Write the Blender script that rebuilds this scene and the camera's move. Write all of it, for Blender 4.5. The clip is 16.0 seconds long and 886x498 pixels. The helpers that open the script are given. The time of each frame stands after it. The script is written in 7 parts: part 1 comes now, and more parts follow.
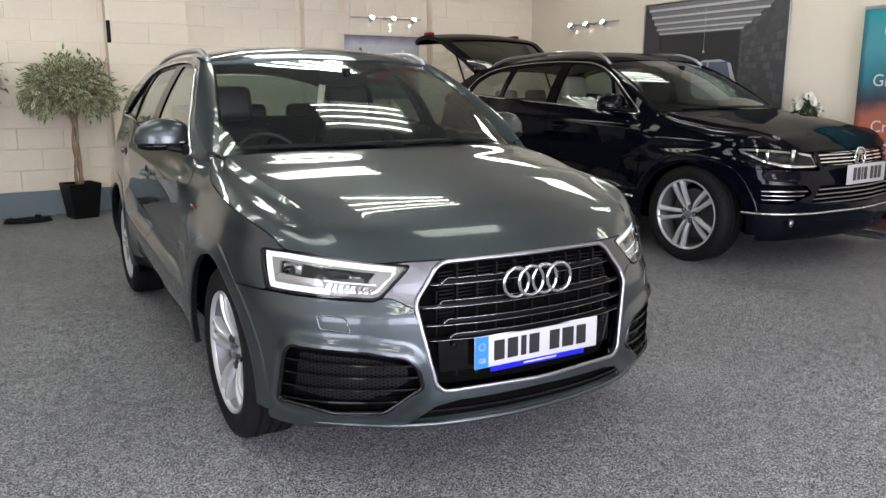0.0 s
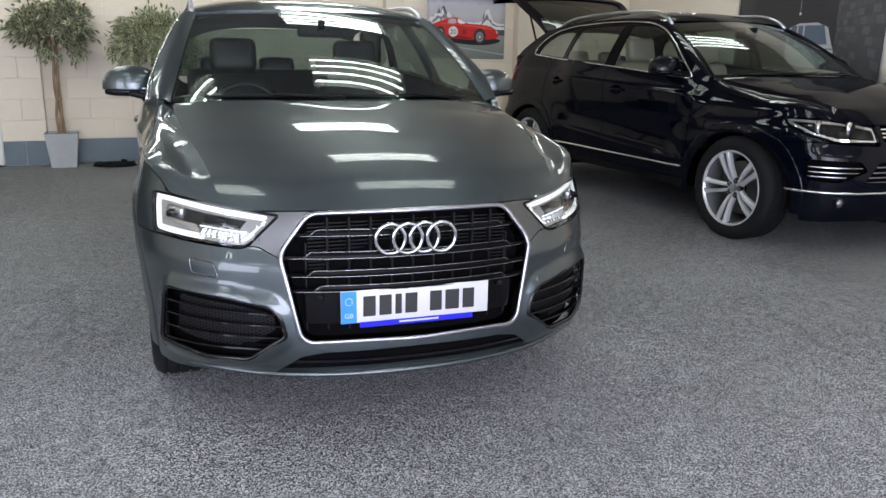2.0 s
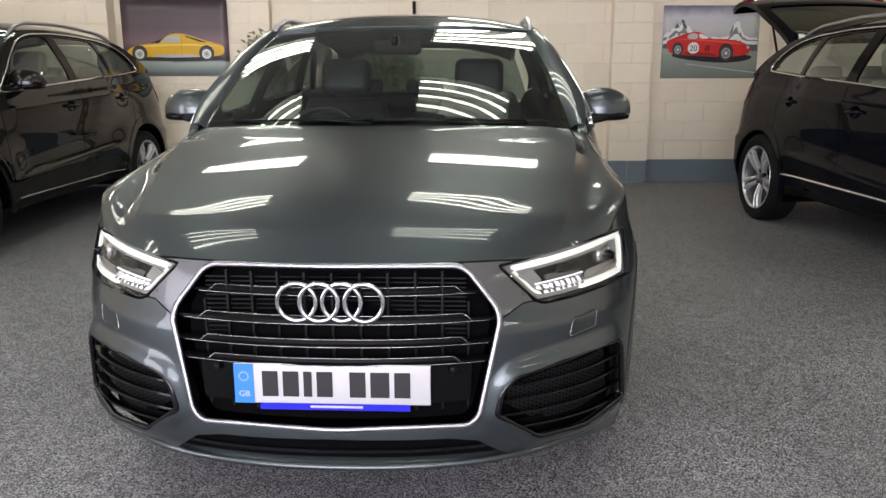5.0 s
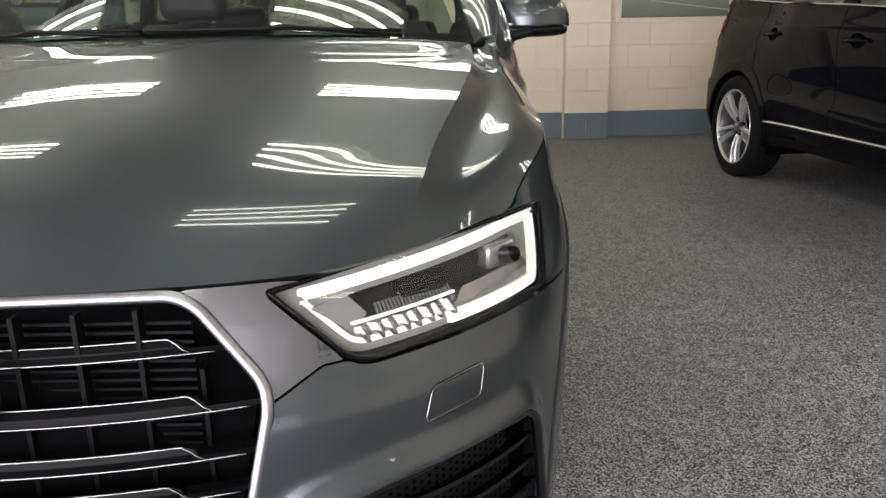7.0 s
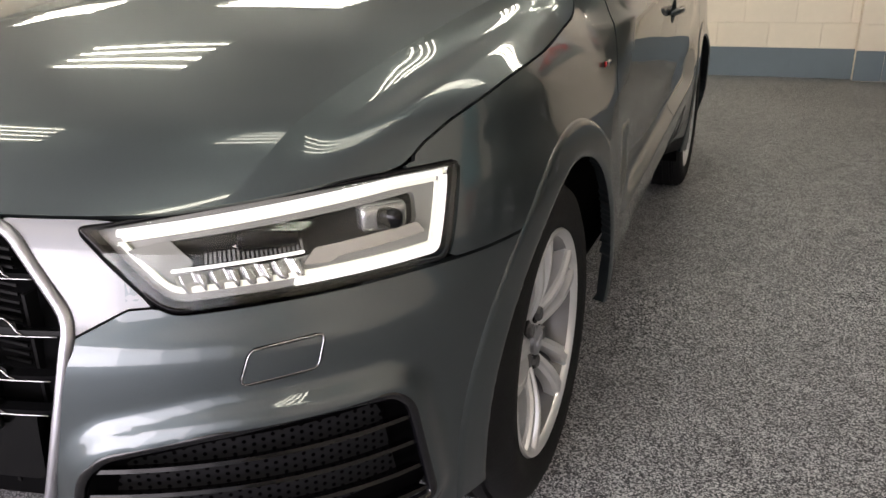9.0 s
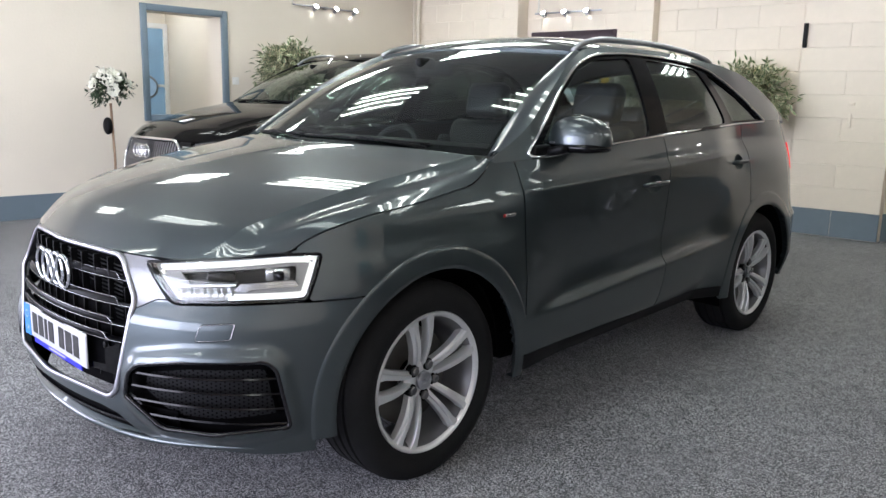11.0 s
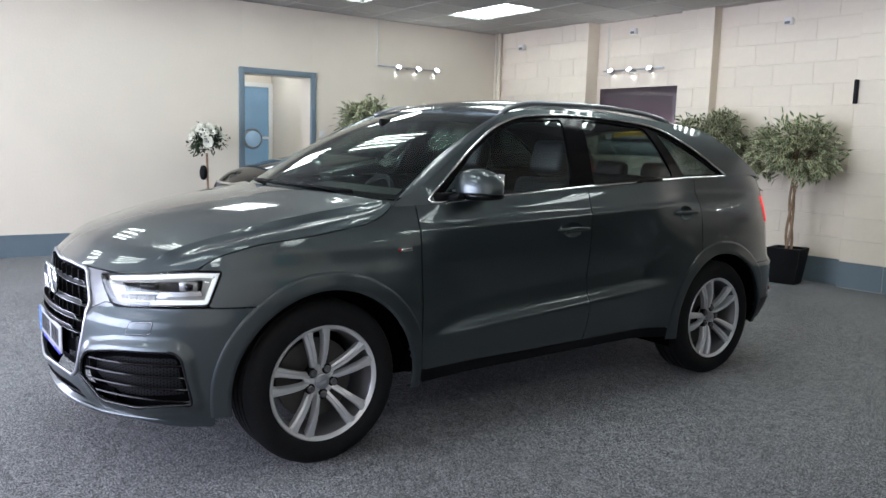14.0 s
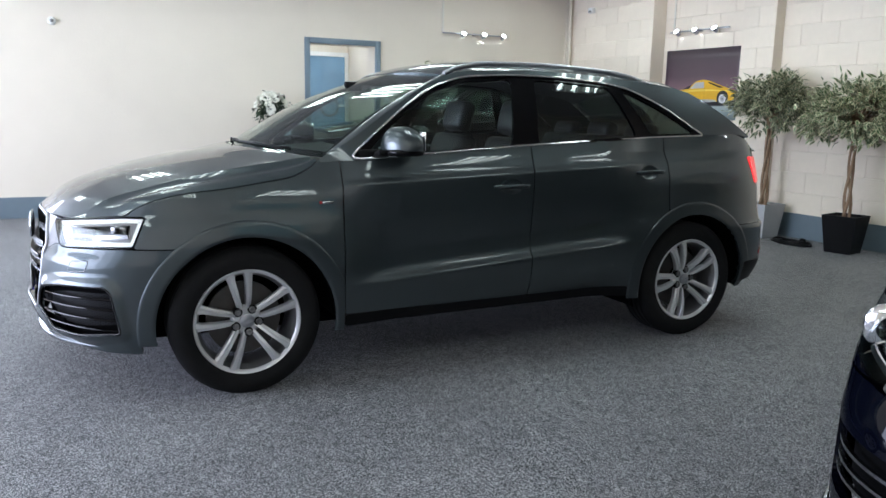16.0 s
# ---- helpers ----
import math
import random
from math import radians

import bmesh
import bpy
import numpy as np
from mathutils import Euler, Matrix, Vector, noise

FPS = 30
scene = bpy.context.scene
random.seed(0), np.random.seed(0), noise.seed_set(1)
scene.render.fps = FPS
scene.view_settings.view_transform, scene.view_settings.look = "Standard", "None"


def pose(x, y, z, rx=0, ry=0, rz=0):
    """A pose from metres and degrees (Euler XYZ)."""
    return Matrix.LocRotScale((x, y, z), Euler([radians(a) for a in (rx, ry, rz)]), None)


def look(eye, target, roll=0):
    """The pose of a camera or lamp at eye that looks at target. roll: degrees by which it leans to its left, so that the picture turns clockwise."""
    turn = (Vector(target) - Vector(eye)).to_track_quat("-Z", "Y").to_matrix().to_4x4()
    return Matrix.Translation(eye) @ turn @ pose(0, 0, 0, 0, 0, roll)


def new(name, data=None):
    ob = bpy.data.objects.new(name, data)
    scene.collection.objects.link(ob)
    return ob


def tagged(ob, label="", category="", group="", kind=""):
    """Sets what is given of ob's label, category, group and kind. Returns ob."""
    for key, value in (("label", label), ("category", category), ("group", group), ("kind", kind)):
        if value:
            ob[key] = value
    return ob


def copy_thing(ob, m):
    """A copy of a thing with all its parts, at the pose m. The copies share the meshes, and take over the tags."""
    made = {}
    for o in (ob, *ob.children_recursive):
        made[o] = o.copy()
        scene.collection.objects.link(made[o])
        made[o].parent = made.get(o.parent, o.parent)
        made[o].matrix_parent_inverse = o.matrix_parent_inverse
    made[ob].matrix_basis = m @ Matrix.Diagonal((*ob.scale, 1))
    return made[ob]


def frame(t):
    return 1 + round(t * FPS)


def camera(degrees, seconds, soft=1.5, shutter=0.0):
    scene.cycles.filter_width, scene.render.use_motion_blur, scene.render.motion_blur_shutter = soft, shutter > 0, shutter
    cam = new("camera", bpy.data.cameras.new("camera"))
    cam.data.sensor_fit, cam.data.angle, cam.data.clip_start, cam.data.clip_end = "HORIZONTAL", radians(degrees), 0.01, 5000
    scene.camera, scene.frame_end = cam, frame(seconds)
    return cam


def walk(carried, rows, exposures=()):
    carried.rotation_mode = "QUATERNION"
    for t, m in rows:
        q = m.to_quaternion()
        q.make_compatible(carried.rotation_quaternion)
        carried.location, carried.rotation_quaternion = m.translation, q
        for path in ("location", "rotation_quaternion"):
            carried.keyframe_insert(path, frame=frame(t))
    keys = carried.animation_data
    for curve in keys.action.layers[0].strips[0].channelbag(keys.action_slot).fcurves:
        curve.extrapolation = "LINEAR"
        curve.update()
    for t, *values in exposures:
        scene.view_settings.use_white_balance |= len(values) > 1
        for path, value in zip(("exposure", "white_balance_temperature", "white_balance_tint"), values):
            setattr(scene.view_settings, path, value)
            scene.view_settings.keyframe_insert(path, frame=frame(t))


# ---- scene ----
cam = camera(59.0, 16.0)
PATH = [
    (0, (-1.567, -2.979, 1.356), (-0.602, -1.274, 0.954), -0.1),
    (0.5, (-1.339, -3.172, 1.346), (-0.444, -1.433, 0.926), -0.3),
    (1, (-1.151, -3.265, 1.338), (-0.329, -1.497, 0.889), -0.5),
    (1.5, (-0.929, -3.28, 1.331), (-0.195, -1.484, 0.848), 0.4),
    (2, (-0.751, -3.293, 1.319), (-0.112, -1.463, 0.828), 1.1),
    (2.5, (-0.53, -3.363, 1.316), (-0.023, -1.485, 0.85), 1.6),
    (3, (-0.35, -3.389, 1.313), (0.008, -1.47, 0.876), 1.2),
    (3.2, (-0.287, -3.359, 1.311), (0.029, -1.431, 0.881), 1.2),
    (5.3, (0.461, -2.7, 1.292), (0.339, -0.753, 0.853), -0.5),
    (5.5, (0.491, -2.629, 1.304), (0.383, -0.676, 0.886), -1.1),
    (6, (0.516, -2.305, 1.302), (0.511, -0.349, 0.882), -0.3),
    (6.5, (0.599, -2.027, 1.214), (0.601, -0.082, 0.748), -1.3),
    (7, (0.675, -1.709, 1.103), (0.653, 0.219, 0.572), -1.2),
    (7.5, (0.703, -1.514, 1.032), (0.634, 0.387, 0.416), -1.0),
    (8, (0.735, -1.358, 1.027), (0.533, 0.502, 0.321), -1.4),
    (8.5, (0.884, -1.343, 1.06), (0.469, 0.474, 0.333), -1.4),
    (9, (1.236, -1.453, 1.106), (0.505, 0.273, 0.409), -1.0),
    (9.5, (1.628, -1.606, 1.162), (0.657, 0.035, 0.558), -0.3),
    (10, (2.03, -1.71, 1.232), (0.9, -0.139, 0.73), 0.9),
    (10.2, (2.19, -1.73, 1.248), (1.001, -0.193, 0.774), 1.1),
    (12.3, (3.047, -1.79, 1.288), (1.563, -0.481, 0.999), 0.7),
    (12.5, (3.138, -1.773, 1.288), (1.646, -0.473, 1.0), 0.5),
    (13, (3.308, -1.704, 1.306), (1.792, -0.433, 1.015), 0.2),
    (13.5, (3.456, -1.548, 1.299), (1.887, -0.339, 1.019), 1.4),
    (14, (3.665, -1.436, 1.326), (2.054, -0.28, 1.062), 1.7),
    (14.5, (3.975, -1.323, 1.31), (2.326, -0.221, 1.052), 1.9),
    (15, (4.142, -1.16, 1.296), (2.447, -0.138, 1.012), 1.2),
    (15.5, (4.244, -0.921, 1.314), (2.509, 0.021, 0.996), 1.0),
    (16, (4.335, -0.721, 1.301), (2.565, 0.143, 0.954), 1.2),
]
EXPOSURES = [(0.0, 0.08, 6250, 8), (2.0, 0.07, 5950, 7), (3.2, 0.10, 6200, 8), (5.5, -0.02, 6550, 9), (6.6, 0.05, 6650, 8), (7.5, 0.32, 6800, 9),
             (9.0, 0.38, 6900, 10), (9.6, 0.68, 6350, 11), (10.2, 0.58, 6050, 9), (12.5, 0.15, 5720, 8), (14.5, 0.12, 5630, 6), (16.0, 0.20, 5520, 5)]
# exposure follows the clip's own brightening
walk(cam, [(t, look(eye, target, roll)) for t, eye, target, roll in PATH], EXPOSURES)

# ---- world: an overcast sky, seen only through the shop front ----
DAYLIGHT, SHOP_Y = 530.0, -6.6
world = bpy.data.worlds.new("world")
scene.world = world
world.use_nodes = True
world.node_tree.nodes["Background"].inputs[0].default_value = (0.80, 0.90, 1.0, 1)
world.node_tree.nodes["Background"].inputs[1].default_value = 0.6

# daylight that enters by the glazed shop front behind the camera
def window_light(width, energy, eye, target):
    lamp = bpy.data.lights.new("daylight", "AREA")
    lamp.shape, lamp.size, lamp.size_y = "RECTANGLE", width, 2.5
    lamp.energy, lamp.color = energy, (0.93, 0.88, 1.0)
    new("daylight", lamp).matrix_basis = look(eye, target)


# lamps dim towards the ends, so that their reflected edges stay soft
for x, share in ((-3.0, .13), (-1.9, .19), (-0.8, .23), (0.3, .20), (1.4, .11), (2.5, .05), (3.6, .02)):
    window_light(1.1, share * DAYLIGHT, (x, SHOP_Y + 0.08, 1.47), (x, 2, 1.47))
window_light(3.3, 0.38 * DAYLIGHT, (-5.62, -4.45, 1.47), (0, -4.45, 1.47))
TUBE_POWER = 17.0      # ceiling tubes
SPOT_POWER = 80.0      # small spot bulbs on the walls

# ---- materials ----
def make_mat(name, base, rough=0.5, metal=0.0, coat=0.0, coat_rough=0.03, emit=None, power=0.0,
             vary=0.0, scale=8.0, bump=0.0, bump_scale=60.0, spec=0.5, island=0.0, stain=0.0, stain_scale=1.3):
    m = bpy.data.materials.new(name)
    m.use_nodes = True
    nt = m.node_tree
    b = nt.nodes["Principled BSDF"]
    b.inputs["Base Color"].default_value = (*base, 1)
    b.inputs["Roughness"].default_value = rough
    b.inputs["Metallic"].default_value = metal
    b.inputs["Coat Weight"].default_value = coat
    b.inputs["Coat Roughness"].default_value = coat_rough
    b.inputs["Specular IOR Level"].default_value = spec
    if emit:
        b.inputs["Emission Color"].default_value = (*emit, 1)
        b.inputs["Emission Strength"].default_value = power
    if vary or bump or island or stain:
        tc = nt.nodes.new("ShaderNodeTexCoord")
    if vary or island or stain:
        hsv = nt.nodes.new("ShaderNodeHueSaturation")
        hsv.inputs["Color"].default_value = (*base, 1)
        src = None

        def add(sock, lo, hi):
            mr = nt.nodes.new("ShaderNodeMapRange")
            mr.inputs["To Min"].default_value, mr.inputs["To Max"].default_value = lo, hi
            nt.links.new(sock, mr.inputs["Value"])
            return mr.outputs["Result"]

        outs = []
        if vary:
            n = nt.nodes.new("ShaderNodeTexNoise")
            n.inputs["Scale"].default_value, n.inputs["Detail"].default_value = scale, 6
            nt.links.new(tc.outputs["Object"], n.inputs["Vector"])
            outs.append(add(n.outputs["Fac"], 1 - vary, 1 + vary))
        if stain:
            n = nt.nodes.new("ShaderNodeTexNoise")
            n.inputs["Scale"].default_value, n.inputs["Detail"].default_value = stain_scale, 4
            nt.links.new(tc.outputs["Object"], n.inputs["Vector"])
            outs.append(add(n.outputs["Fac"], 1 - stain, 1 + stain))
        if island:
            g = nt.nodes.new("ShaderNodeNewGeometry")
            outs.append(add(g.outputs["Random Per Island"], 1 - island, 1 + island))
            oi = nt.nodes.new("ShaderNodeObjectInfo")
            outs.append(add(oi.outputs["Random"], 1 - island, 1 + island))
        src = outs[0]
        for o in outs[1:]:
            mu = nt.nodes.new("ShaderNodeMath")
            mu.operation = "MULTIPLY"
            nt.links.new(src, mu.inputs[0]), nt.links.new(o, mu.inputs[1])
            src = mu.outputs[0]
        nt.links.new(src, hsv.inputs["Value"])
        nt.links.new(hsv.outputs["Color"], b.inputs["Base Color"])
    if bump:
        n = nt.nodes.new("ShaderNodeTexNoise")
        n.inputs["Scale"].default_value, n.inputs["Detail"].default_value = bump_scale, 5
        nt.links.new(tc.outputs["Object"], n.inputs["Vector"])
        bp = nt.nodes.new("ShaderNodeBump")
        bp.inputs["Strength"].default_value, bp.inputs["Distance"].default_value = 1.0, bump
        nt.links.new(n.outputs["Fac"], bp.inputs["Height"])
        nt.links.new(bp.outputs["Normal"], b.inputs["Normal"])
    return m


def paint_mat(name, base, metal, rough, flake, coat=1.0):
    """Car paint: metal flakes under a clear coat."""
    m = make_mat(name, base, rough, metal, coat, 0.015, spec=0.0)
    nt = m.node_tree
    b = nt.nodes["Principled BSDF"]
    b.inputs["Coat IOR"].default_value = 1.46
    tc = nt.nodes.new("ShaderNodeTexCoord")
    v = nt.nodes.new("ShaderNodeTexVoronoi")
    v.inputs["Scale"].default_value = 2600
    nt.links.new(tc.outputs["Object"], v.inputs["Vector"])
    mix = nt.nodes.new("ShaderNodeMix")
    mix.data_type = "RGBA"
    mix.inputs["A"].default_value = (*[c * (1 - flake) for c in base], 1)
    mix.inputs["B"].default_value = (*[c * (1 + flake) for c in base], 1)
    nt.links.new(v.outputs["Color"], mix.inputs["Factor"])
    nt.links.new(mix.outputs["Result"], b.inputs["Base Color"])
    n = nt.nodes.new("ShaderNodeTexNoise")
    n.inputs["Scale"].default_value = 3.0
    nt.links.new(tc.outputs["Object"], n.inputs["Vector"])
    mr = nt.nodes.new("ShaderNodeMapRange")
    mr.inputs["To Min"].default_value, mr.inputs["To Max"].default_value = 0.0, 0.012
    nt.links.new(n.outputs["Fac"], mr.inputs["Value"])
    nt.links.new(mr.outputs["Result"], b.inputs["Coat Roughness"])
    return m


def glass_mat(name, tint, ior=1.5, rough=0.0):
    """Thin pane: tinted see-through with a mirror-like sheen by Fresnel."""
    m = bpy.data.materials.new(name)
    m.use_nodes = True
    nt = m.node_tree
    nt.nodes.remove(nt.nodes["Principled BSDF"])
    out = nt.nodes["Material Output"]
    tr = nt.nodes.new("ShaderNodeBsdfTransparent")
    tr.inputs["Color"].default_value = (*tint, 1)
    gl = nt.nodes.new("ShaderNodeBsdfGlossy")
    gl.inputs["Roughness"].default_value = rough
    gl.inputs["Color"].default_value = (0.95, 1.0, 0.98, 1)
    lw = nt.nodes.new("ShaderNodeLayerWeight")
    lw.inputs["Blend"].default_value = 0.5
    pw = nt.nodes.new("ShaderNodeMath")
    pw.operation = "POWER"
    pw.inputs[1].default_value = 4.0
    nt.links.new(lw.outputs["Facing"], pw.inputs[0])
    fr = nt.nodes.new("ShaderNodeMapRange")
    fr.inputs["To Min"].default_value, fr.inputs["To Max"].default_value = ((ior - 1) / (ior + 1)) ** 2, 1.0
    nt.links.new(pw.outputs[0], fr.inputs["Value"])
    mx = nt.nodes.new("ShaderNodeMixShader")
    nt.links.new(fr.outputs[0], mx.inputs[0])
    nt.links.new(tr.outputs[0], mx.inputs[1])
    nt.links.new(gl.outputs[0], mx.inputs[2])
    nt.links.new(mx.outputs[0], out.inputs["Surface"])
    return m


def carpet_mat():
    m = make_mat("carpet", (0.1, 0.11, 0.13), 0.62, spec=0.42)
    nt = m.node_tree
    b = nt.nodes["Principled BSDF"]
    tc = nt.nodes.new("ShaderNodeTexCoord")

    def noise_of(s, detail, rough=0.5):
        n = nt.nodes.new("ShaderNodeTexNoise")
        n.inputs["Scale"].default_value, n.inputs["Detail"].default_value, n.inputs["Roughness"].default_value = s, detail, rough
        nt.links.new(tc.outputs["Object"], n.inputs["Vector"])
        return n.outputs["Fac"]

    ramp = nt.nodes.new("ShaderNodeValToRGB")
    e = ramp.color_ramp.elements
    e[0].position, e[0].color = 0.35, (0.011, 0.013, 0.017, 1)
    e[1].position, e[1].color = 0.66, (0.50, 0.50, 0.52, 1)
    mid = e.new(0.5)
    mid.color = (0.107, 0.110, 0.123, 1)
    vo = nt.nodes.new("ShaderNodeTexVoronoi")
    vo.inputs["Scale"].default_value = 300
    nt.links.new(tc.outputs["Object"], vo.inputs["Vector"])
    sc = nt.nodes.new("ShaderNodeSeparateColor")
    nt.links.new(vo.outputs["Color"], sc.inputs[0])
    mxv = nt.nodes.new("ShaderNodeMix")
    mxv.inputs["Factor"].default_value = 0.55
    nt.links.new(sc.outputs[0], mxv.inputs["A"])
    nt.links.new(noise_of(110, 4, 0.8), mxv.inputs["B"])
    nt.links.new(mxv.outputs["Result"], ramp.inputs[0])
    val = nt.nodes.new("ShaderNodeHueSaturation")
    nt.links.new(ramp.outputs[0], val.inputs["Color"])

    def rng(sock, a, c, lo, hi):
        mr = nt.nodes.new("ShaderNodeMapRange")
        for k, x in zip(("From Min", "From Max", "To Min", "To Max"), (a, c, lo, hi)):
            mr.inputs[k].default_value = x
        nt.links.new(sock, mr.inputs["Value"])
        return mr.outputs[0]

    mu = nt.nodes.new("ShaderNodeMath")
    mu.operation = "MULTIPLY"
    nt.links.new(rng(noise_of(0.9, 3), 0.3, 0.7, 0.84, 1.12), mu.inputs[0])
    nt.links.new(rng(noise_of(14, 4), 0.3, 0.7, 0.82, 1.2), mu.inputs[1])
    # a few thin scuffs
    wv = nt.nodes.new("ShaderNodeTexWave")
    wv.inputs["Scale"].default_value, wv.inputs["Distortion"].default_value = 0.11, 22.0
    wv.inputs["Detail"].default_value = 3
    nt.links.new(tc.outputs["Object"], wv.inputs["Vector"])
    mu2 = nt.nodes.new("ShaderNodeMath")
    mu2.operation = "MULTIPLY"
    nt.links.new(mu.outputs[0], mu2.inputs[0])
    nt.links.new(rng(wv.outputs["Fac"], 0.0, 0.0012, 0.88, 1.0), mu2.inputs[1])
    nt.links.new(mu2.outputs[0], val.inputs["Value"])
    nt.links.new(val.outputs["Color"], b.inputs["Base Color"])
    bp = nt.nodes.new("ShaderNodeBump")
    bp.inputs["Distance"].default_value = 0.006
    nt.links.new(noise_of(240, 3), bp.inputs["Height"])
    nt.links.new(bp.outputs["Normal"], b.inputs["Normal"])
    return m


M_CARPET = carpet_mat()
M_PLASTER = make_mat("cream_plaster", (0.76, 0.69, 0.585), 0.75, vary=0.03, scale=3, stain=0.05, stain_scale=0.8, bump=0.0015, bump_scale=40)
M_BLOCK = make_mat("cream_block_paint", (0.80, 0.715, 0.60), 0.6, vary=0.04, scale=14, island=0.025, stain=0.05, bump=0.003, bump_scale=70)
M_MORTAR = make_mat("cream_joint_paint", (0.78, 0.695, 0.585), 0.75, vary=0.05, bump=0.002, bump_scale=60)
M_BAND = make_mat("grey_blue_wall_paint", (0.135, 0.175, 0.21), 0.5, vary=0.06, scale=10, stain=0.1, bump=0.002, bump_scale=60)
M_CEIL = make_mat("ceiling_tile", (0.44, 0.43, 0.41), 0.9, vary=0.05, scale=30, island=0.03, bump=0.003, bump_scale=120)
M_CEILBAR = make_mat("ceiling_grid", (0.5, 0.49, 0.47), 0.6)
M_TRAY = make_mat("lamp_tray", (0.30, 0.30, 0.285), 0.45, 0.1)
M_TUBE = make_mat("lamp_tube", (0.9, 0.9, 0.9), 0.4, emit=(0.98, 0.98, 0.86), power=TUBE_POWER)
M_BULB = make_mat("spot_bulb", (0.9, 0.9, 0.9), 0.3, emit=(1.0, 0.95, 0.86), power=SPOT_POWER)
M_OFFICE = make_mat("office_panel", (0.9, 0.9, 0.9), 0.4, emit=(1, 0.98, 0.94), power=9.0)
# glows by itself, in place of the blue light seen through the door
M_OFFICEGLOW = make_mat("blue_glow_sheet", (0.16, 0.22, 0.30), 0.4, vary=0.6, scale=3.0, emit=(0.30, 0.42, 0.52), power=0.42)
M_GREY_FRAME = make_mat("grey_blue_gloss_paint", (0.16, 0.21, 0.255), 0.35, vary=0.05, bump=0.0006, bump_scale=90)
M_WHITE = make_mat("white_plastic", (0.78, 0.77, 0.74), 0.35, vary=0.03)
M_BLACK = make_mat("black_plastic", (0.0045, 0.0045, 0.005), 0.45, spec=0.13, vary=0.15, scale=20)
M_GLOSSBLACK = make_mat("gloss_black", (0.003, 0.003, 0.0035), 0.10, spec=0.15)
M_MESH = make_mat("mesh_plastic", (0.009, 0.009, 0.010), 0.4, spec=0.16)
M_PIANO = make_mat("piano_black", (0.004, 0.004, 0.005), 0.16, spec=0.3, coat=0.15)
M_MATTBLACK = make_mat("matt_black", (0.0022, 0.0022, 0.0025), 0.9, spec=0.04)
M_RUBBER = make_mat("tyre_rubber", (0.009, 0.009, 0.0095), 0.7, spec=0.13, vary=0.25, scale=30, bump=0.0008, bump_scale=160)
M_CHROME = make_mat("chrome", (0.82, 0.83, 0.84), 0.08, 1.0)
M_DARKCHROME = make_mat("dark_chrome", (0.30, 0.30, 0.31), 0.20, 1.0)
M_BARBLACK = make_mat("satin_black", (0.003, 0.003, 0.0035), 0.28, spec=0.05)
M_FRAME = make_mat("satin_frame", (0.36, 0.36, 0.39), 0.36, 1.0)
M_EMBLEM = make_mat("emblem_chrome", (0.50, 0.51, 0.53), 0.12, 1.0)
M_SATIN = make_mat("satin_aluminium", (0.44, 0.45, 0.49), 0.34, 1.0)
M_ALLOY = make_mat("alloy", (0.62, 0.63, 0.65), 0.30, 0.55, coat=0.6, vary=0.05, scale=20)
# silver alloy darkened to grey: the shade inside the wheel put into the colour
M_BARREL = make_mat("barrel_shade_grey", (0.15, 0.15, 0.155), 0.4, 0.5)
M_DISC = make_mat("brake_disc", (0.10, 0.095, 0.09), 0.45, 0.8, vary=0.15, scale=40)
M_BOLT = make_mat("wheel_bolt", (0.20, 0.20, 0.205), 0.35, 1.0)
M_SUV = paint_mat("grey_green_metallic", (0.057, 0.070, 0.075), 0.86, 0.40, 0.12)
# body paint again, but paler: daylight on the nose put into the colour
M_NOSE_LIT = paint_mat("lit_nose_paint", (0.115, 0.118, 0.124), 1.0, 0.42, 0.08, 0.5)
M_DARKBLUE = paint_mat("blue_black_pearl", (0.0014, 0.0018, 0.0048), 0.0, 0.4, 0.2, 0.44)
M_BROWNBLACK = paint_mat("black_metallic", (0.004, 0.0038, 0.0036), 0.1, 0.4, 0.2, 0.8)
M_WINDSCREEN = glass_mat("windscreen_glass", (0.56, 0.66, 0.61), 1.55)
M_SIDEGLASS = glass_mat("side_glass", (0.62, 0.72, 0.68), 1.55)
M_DARKGLASS = glass_mat("privacy_glass", (0.35, 0.41, 0.39), 1.55)
M_GATEGLASS = glass_mat("dark_gate_glass", (0.03, 0.04, 0.038), 1.6)
M_PANE = glass_mat("door_pane", (0.85, 0.90, 0.92), 1.5)
M_LENS = glass_mat("lamp_lens", (0.93, 0.94, 0.95), 1.45)
M_DRL = make_mat("daylight_strip", (0.9, 0.9, 0.9), 0.3, emit=(0.96, 1.0, 0.90), power=0.30)
M_REFLECTOR = make_mat("lamp_reflector", (0.38, 0.38, 0.38), 0.26, 0.9)
M_LAMPGREY = make_mat("lamp_inner_grey", (0.20, 0.20, 0.19), 0.38, 0.1)
M_GUIDE = make_mat("dim_light_guide", (0.8, 0.8, 0.7), 0.3, emit=(0.95, 0.95, 0.78), power=0.16)
M_RED = make_mat("red_lamp", (0.45, 0.01, 0.015), 0.15, coat=0.8, emit=(1, 0.03, 0.03), power=0.9)
M_REDMARK = make_mat("red_enamel", (0.35, 0.01, 0.012), 0.3)
M_REDOFF = make_mat("red_lamp_off", (0.30, 0.008, 0.012), 0.12, coat=0.8)
M_INTERIOR = make_mat("dark_trim", (0.009, 0.009, 0.0095), 0.6, vary=0.2, scale=30, bump=0.001, bump_scale=300)
M_LEATHER = make_mat("black_leather", (0.009, 0.009, 0.0098), 0.5, vary=0.2, scale=12, bump=0.001, bump_scale=180)
M_BEIGE = make_mat("beige_leather", (0.36, 0.31, 0.25), 0.5, vary=0.08, scale=12, bump=0.001, bump_scale=180)
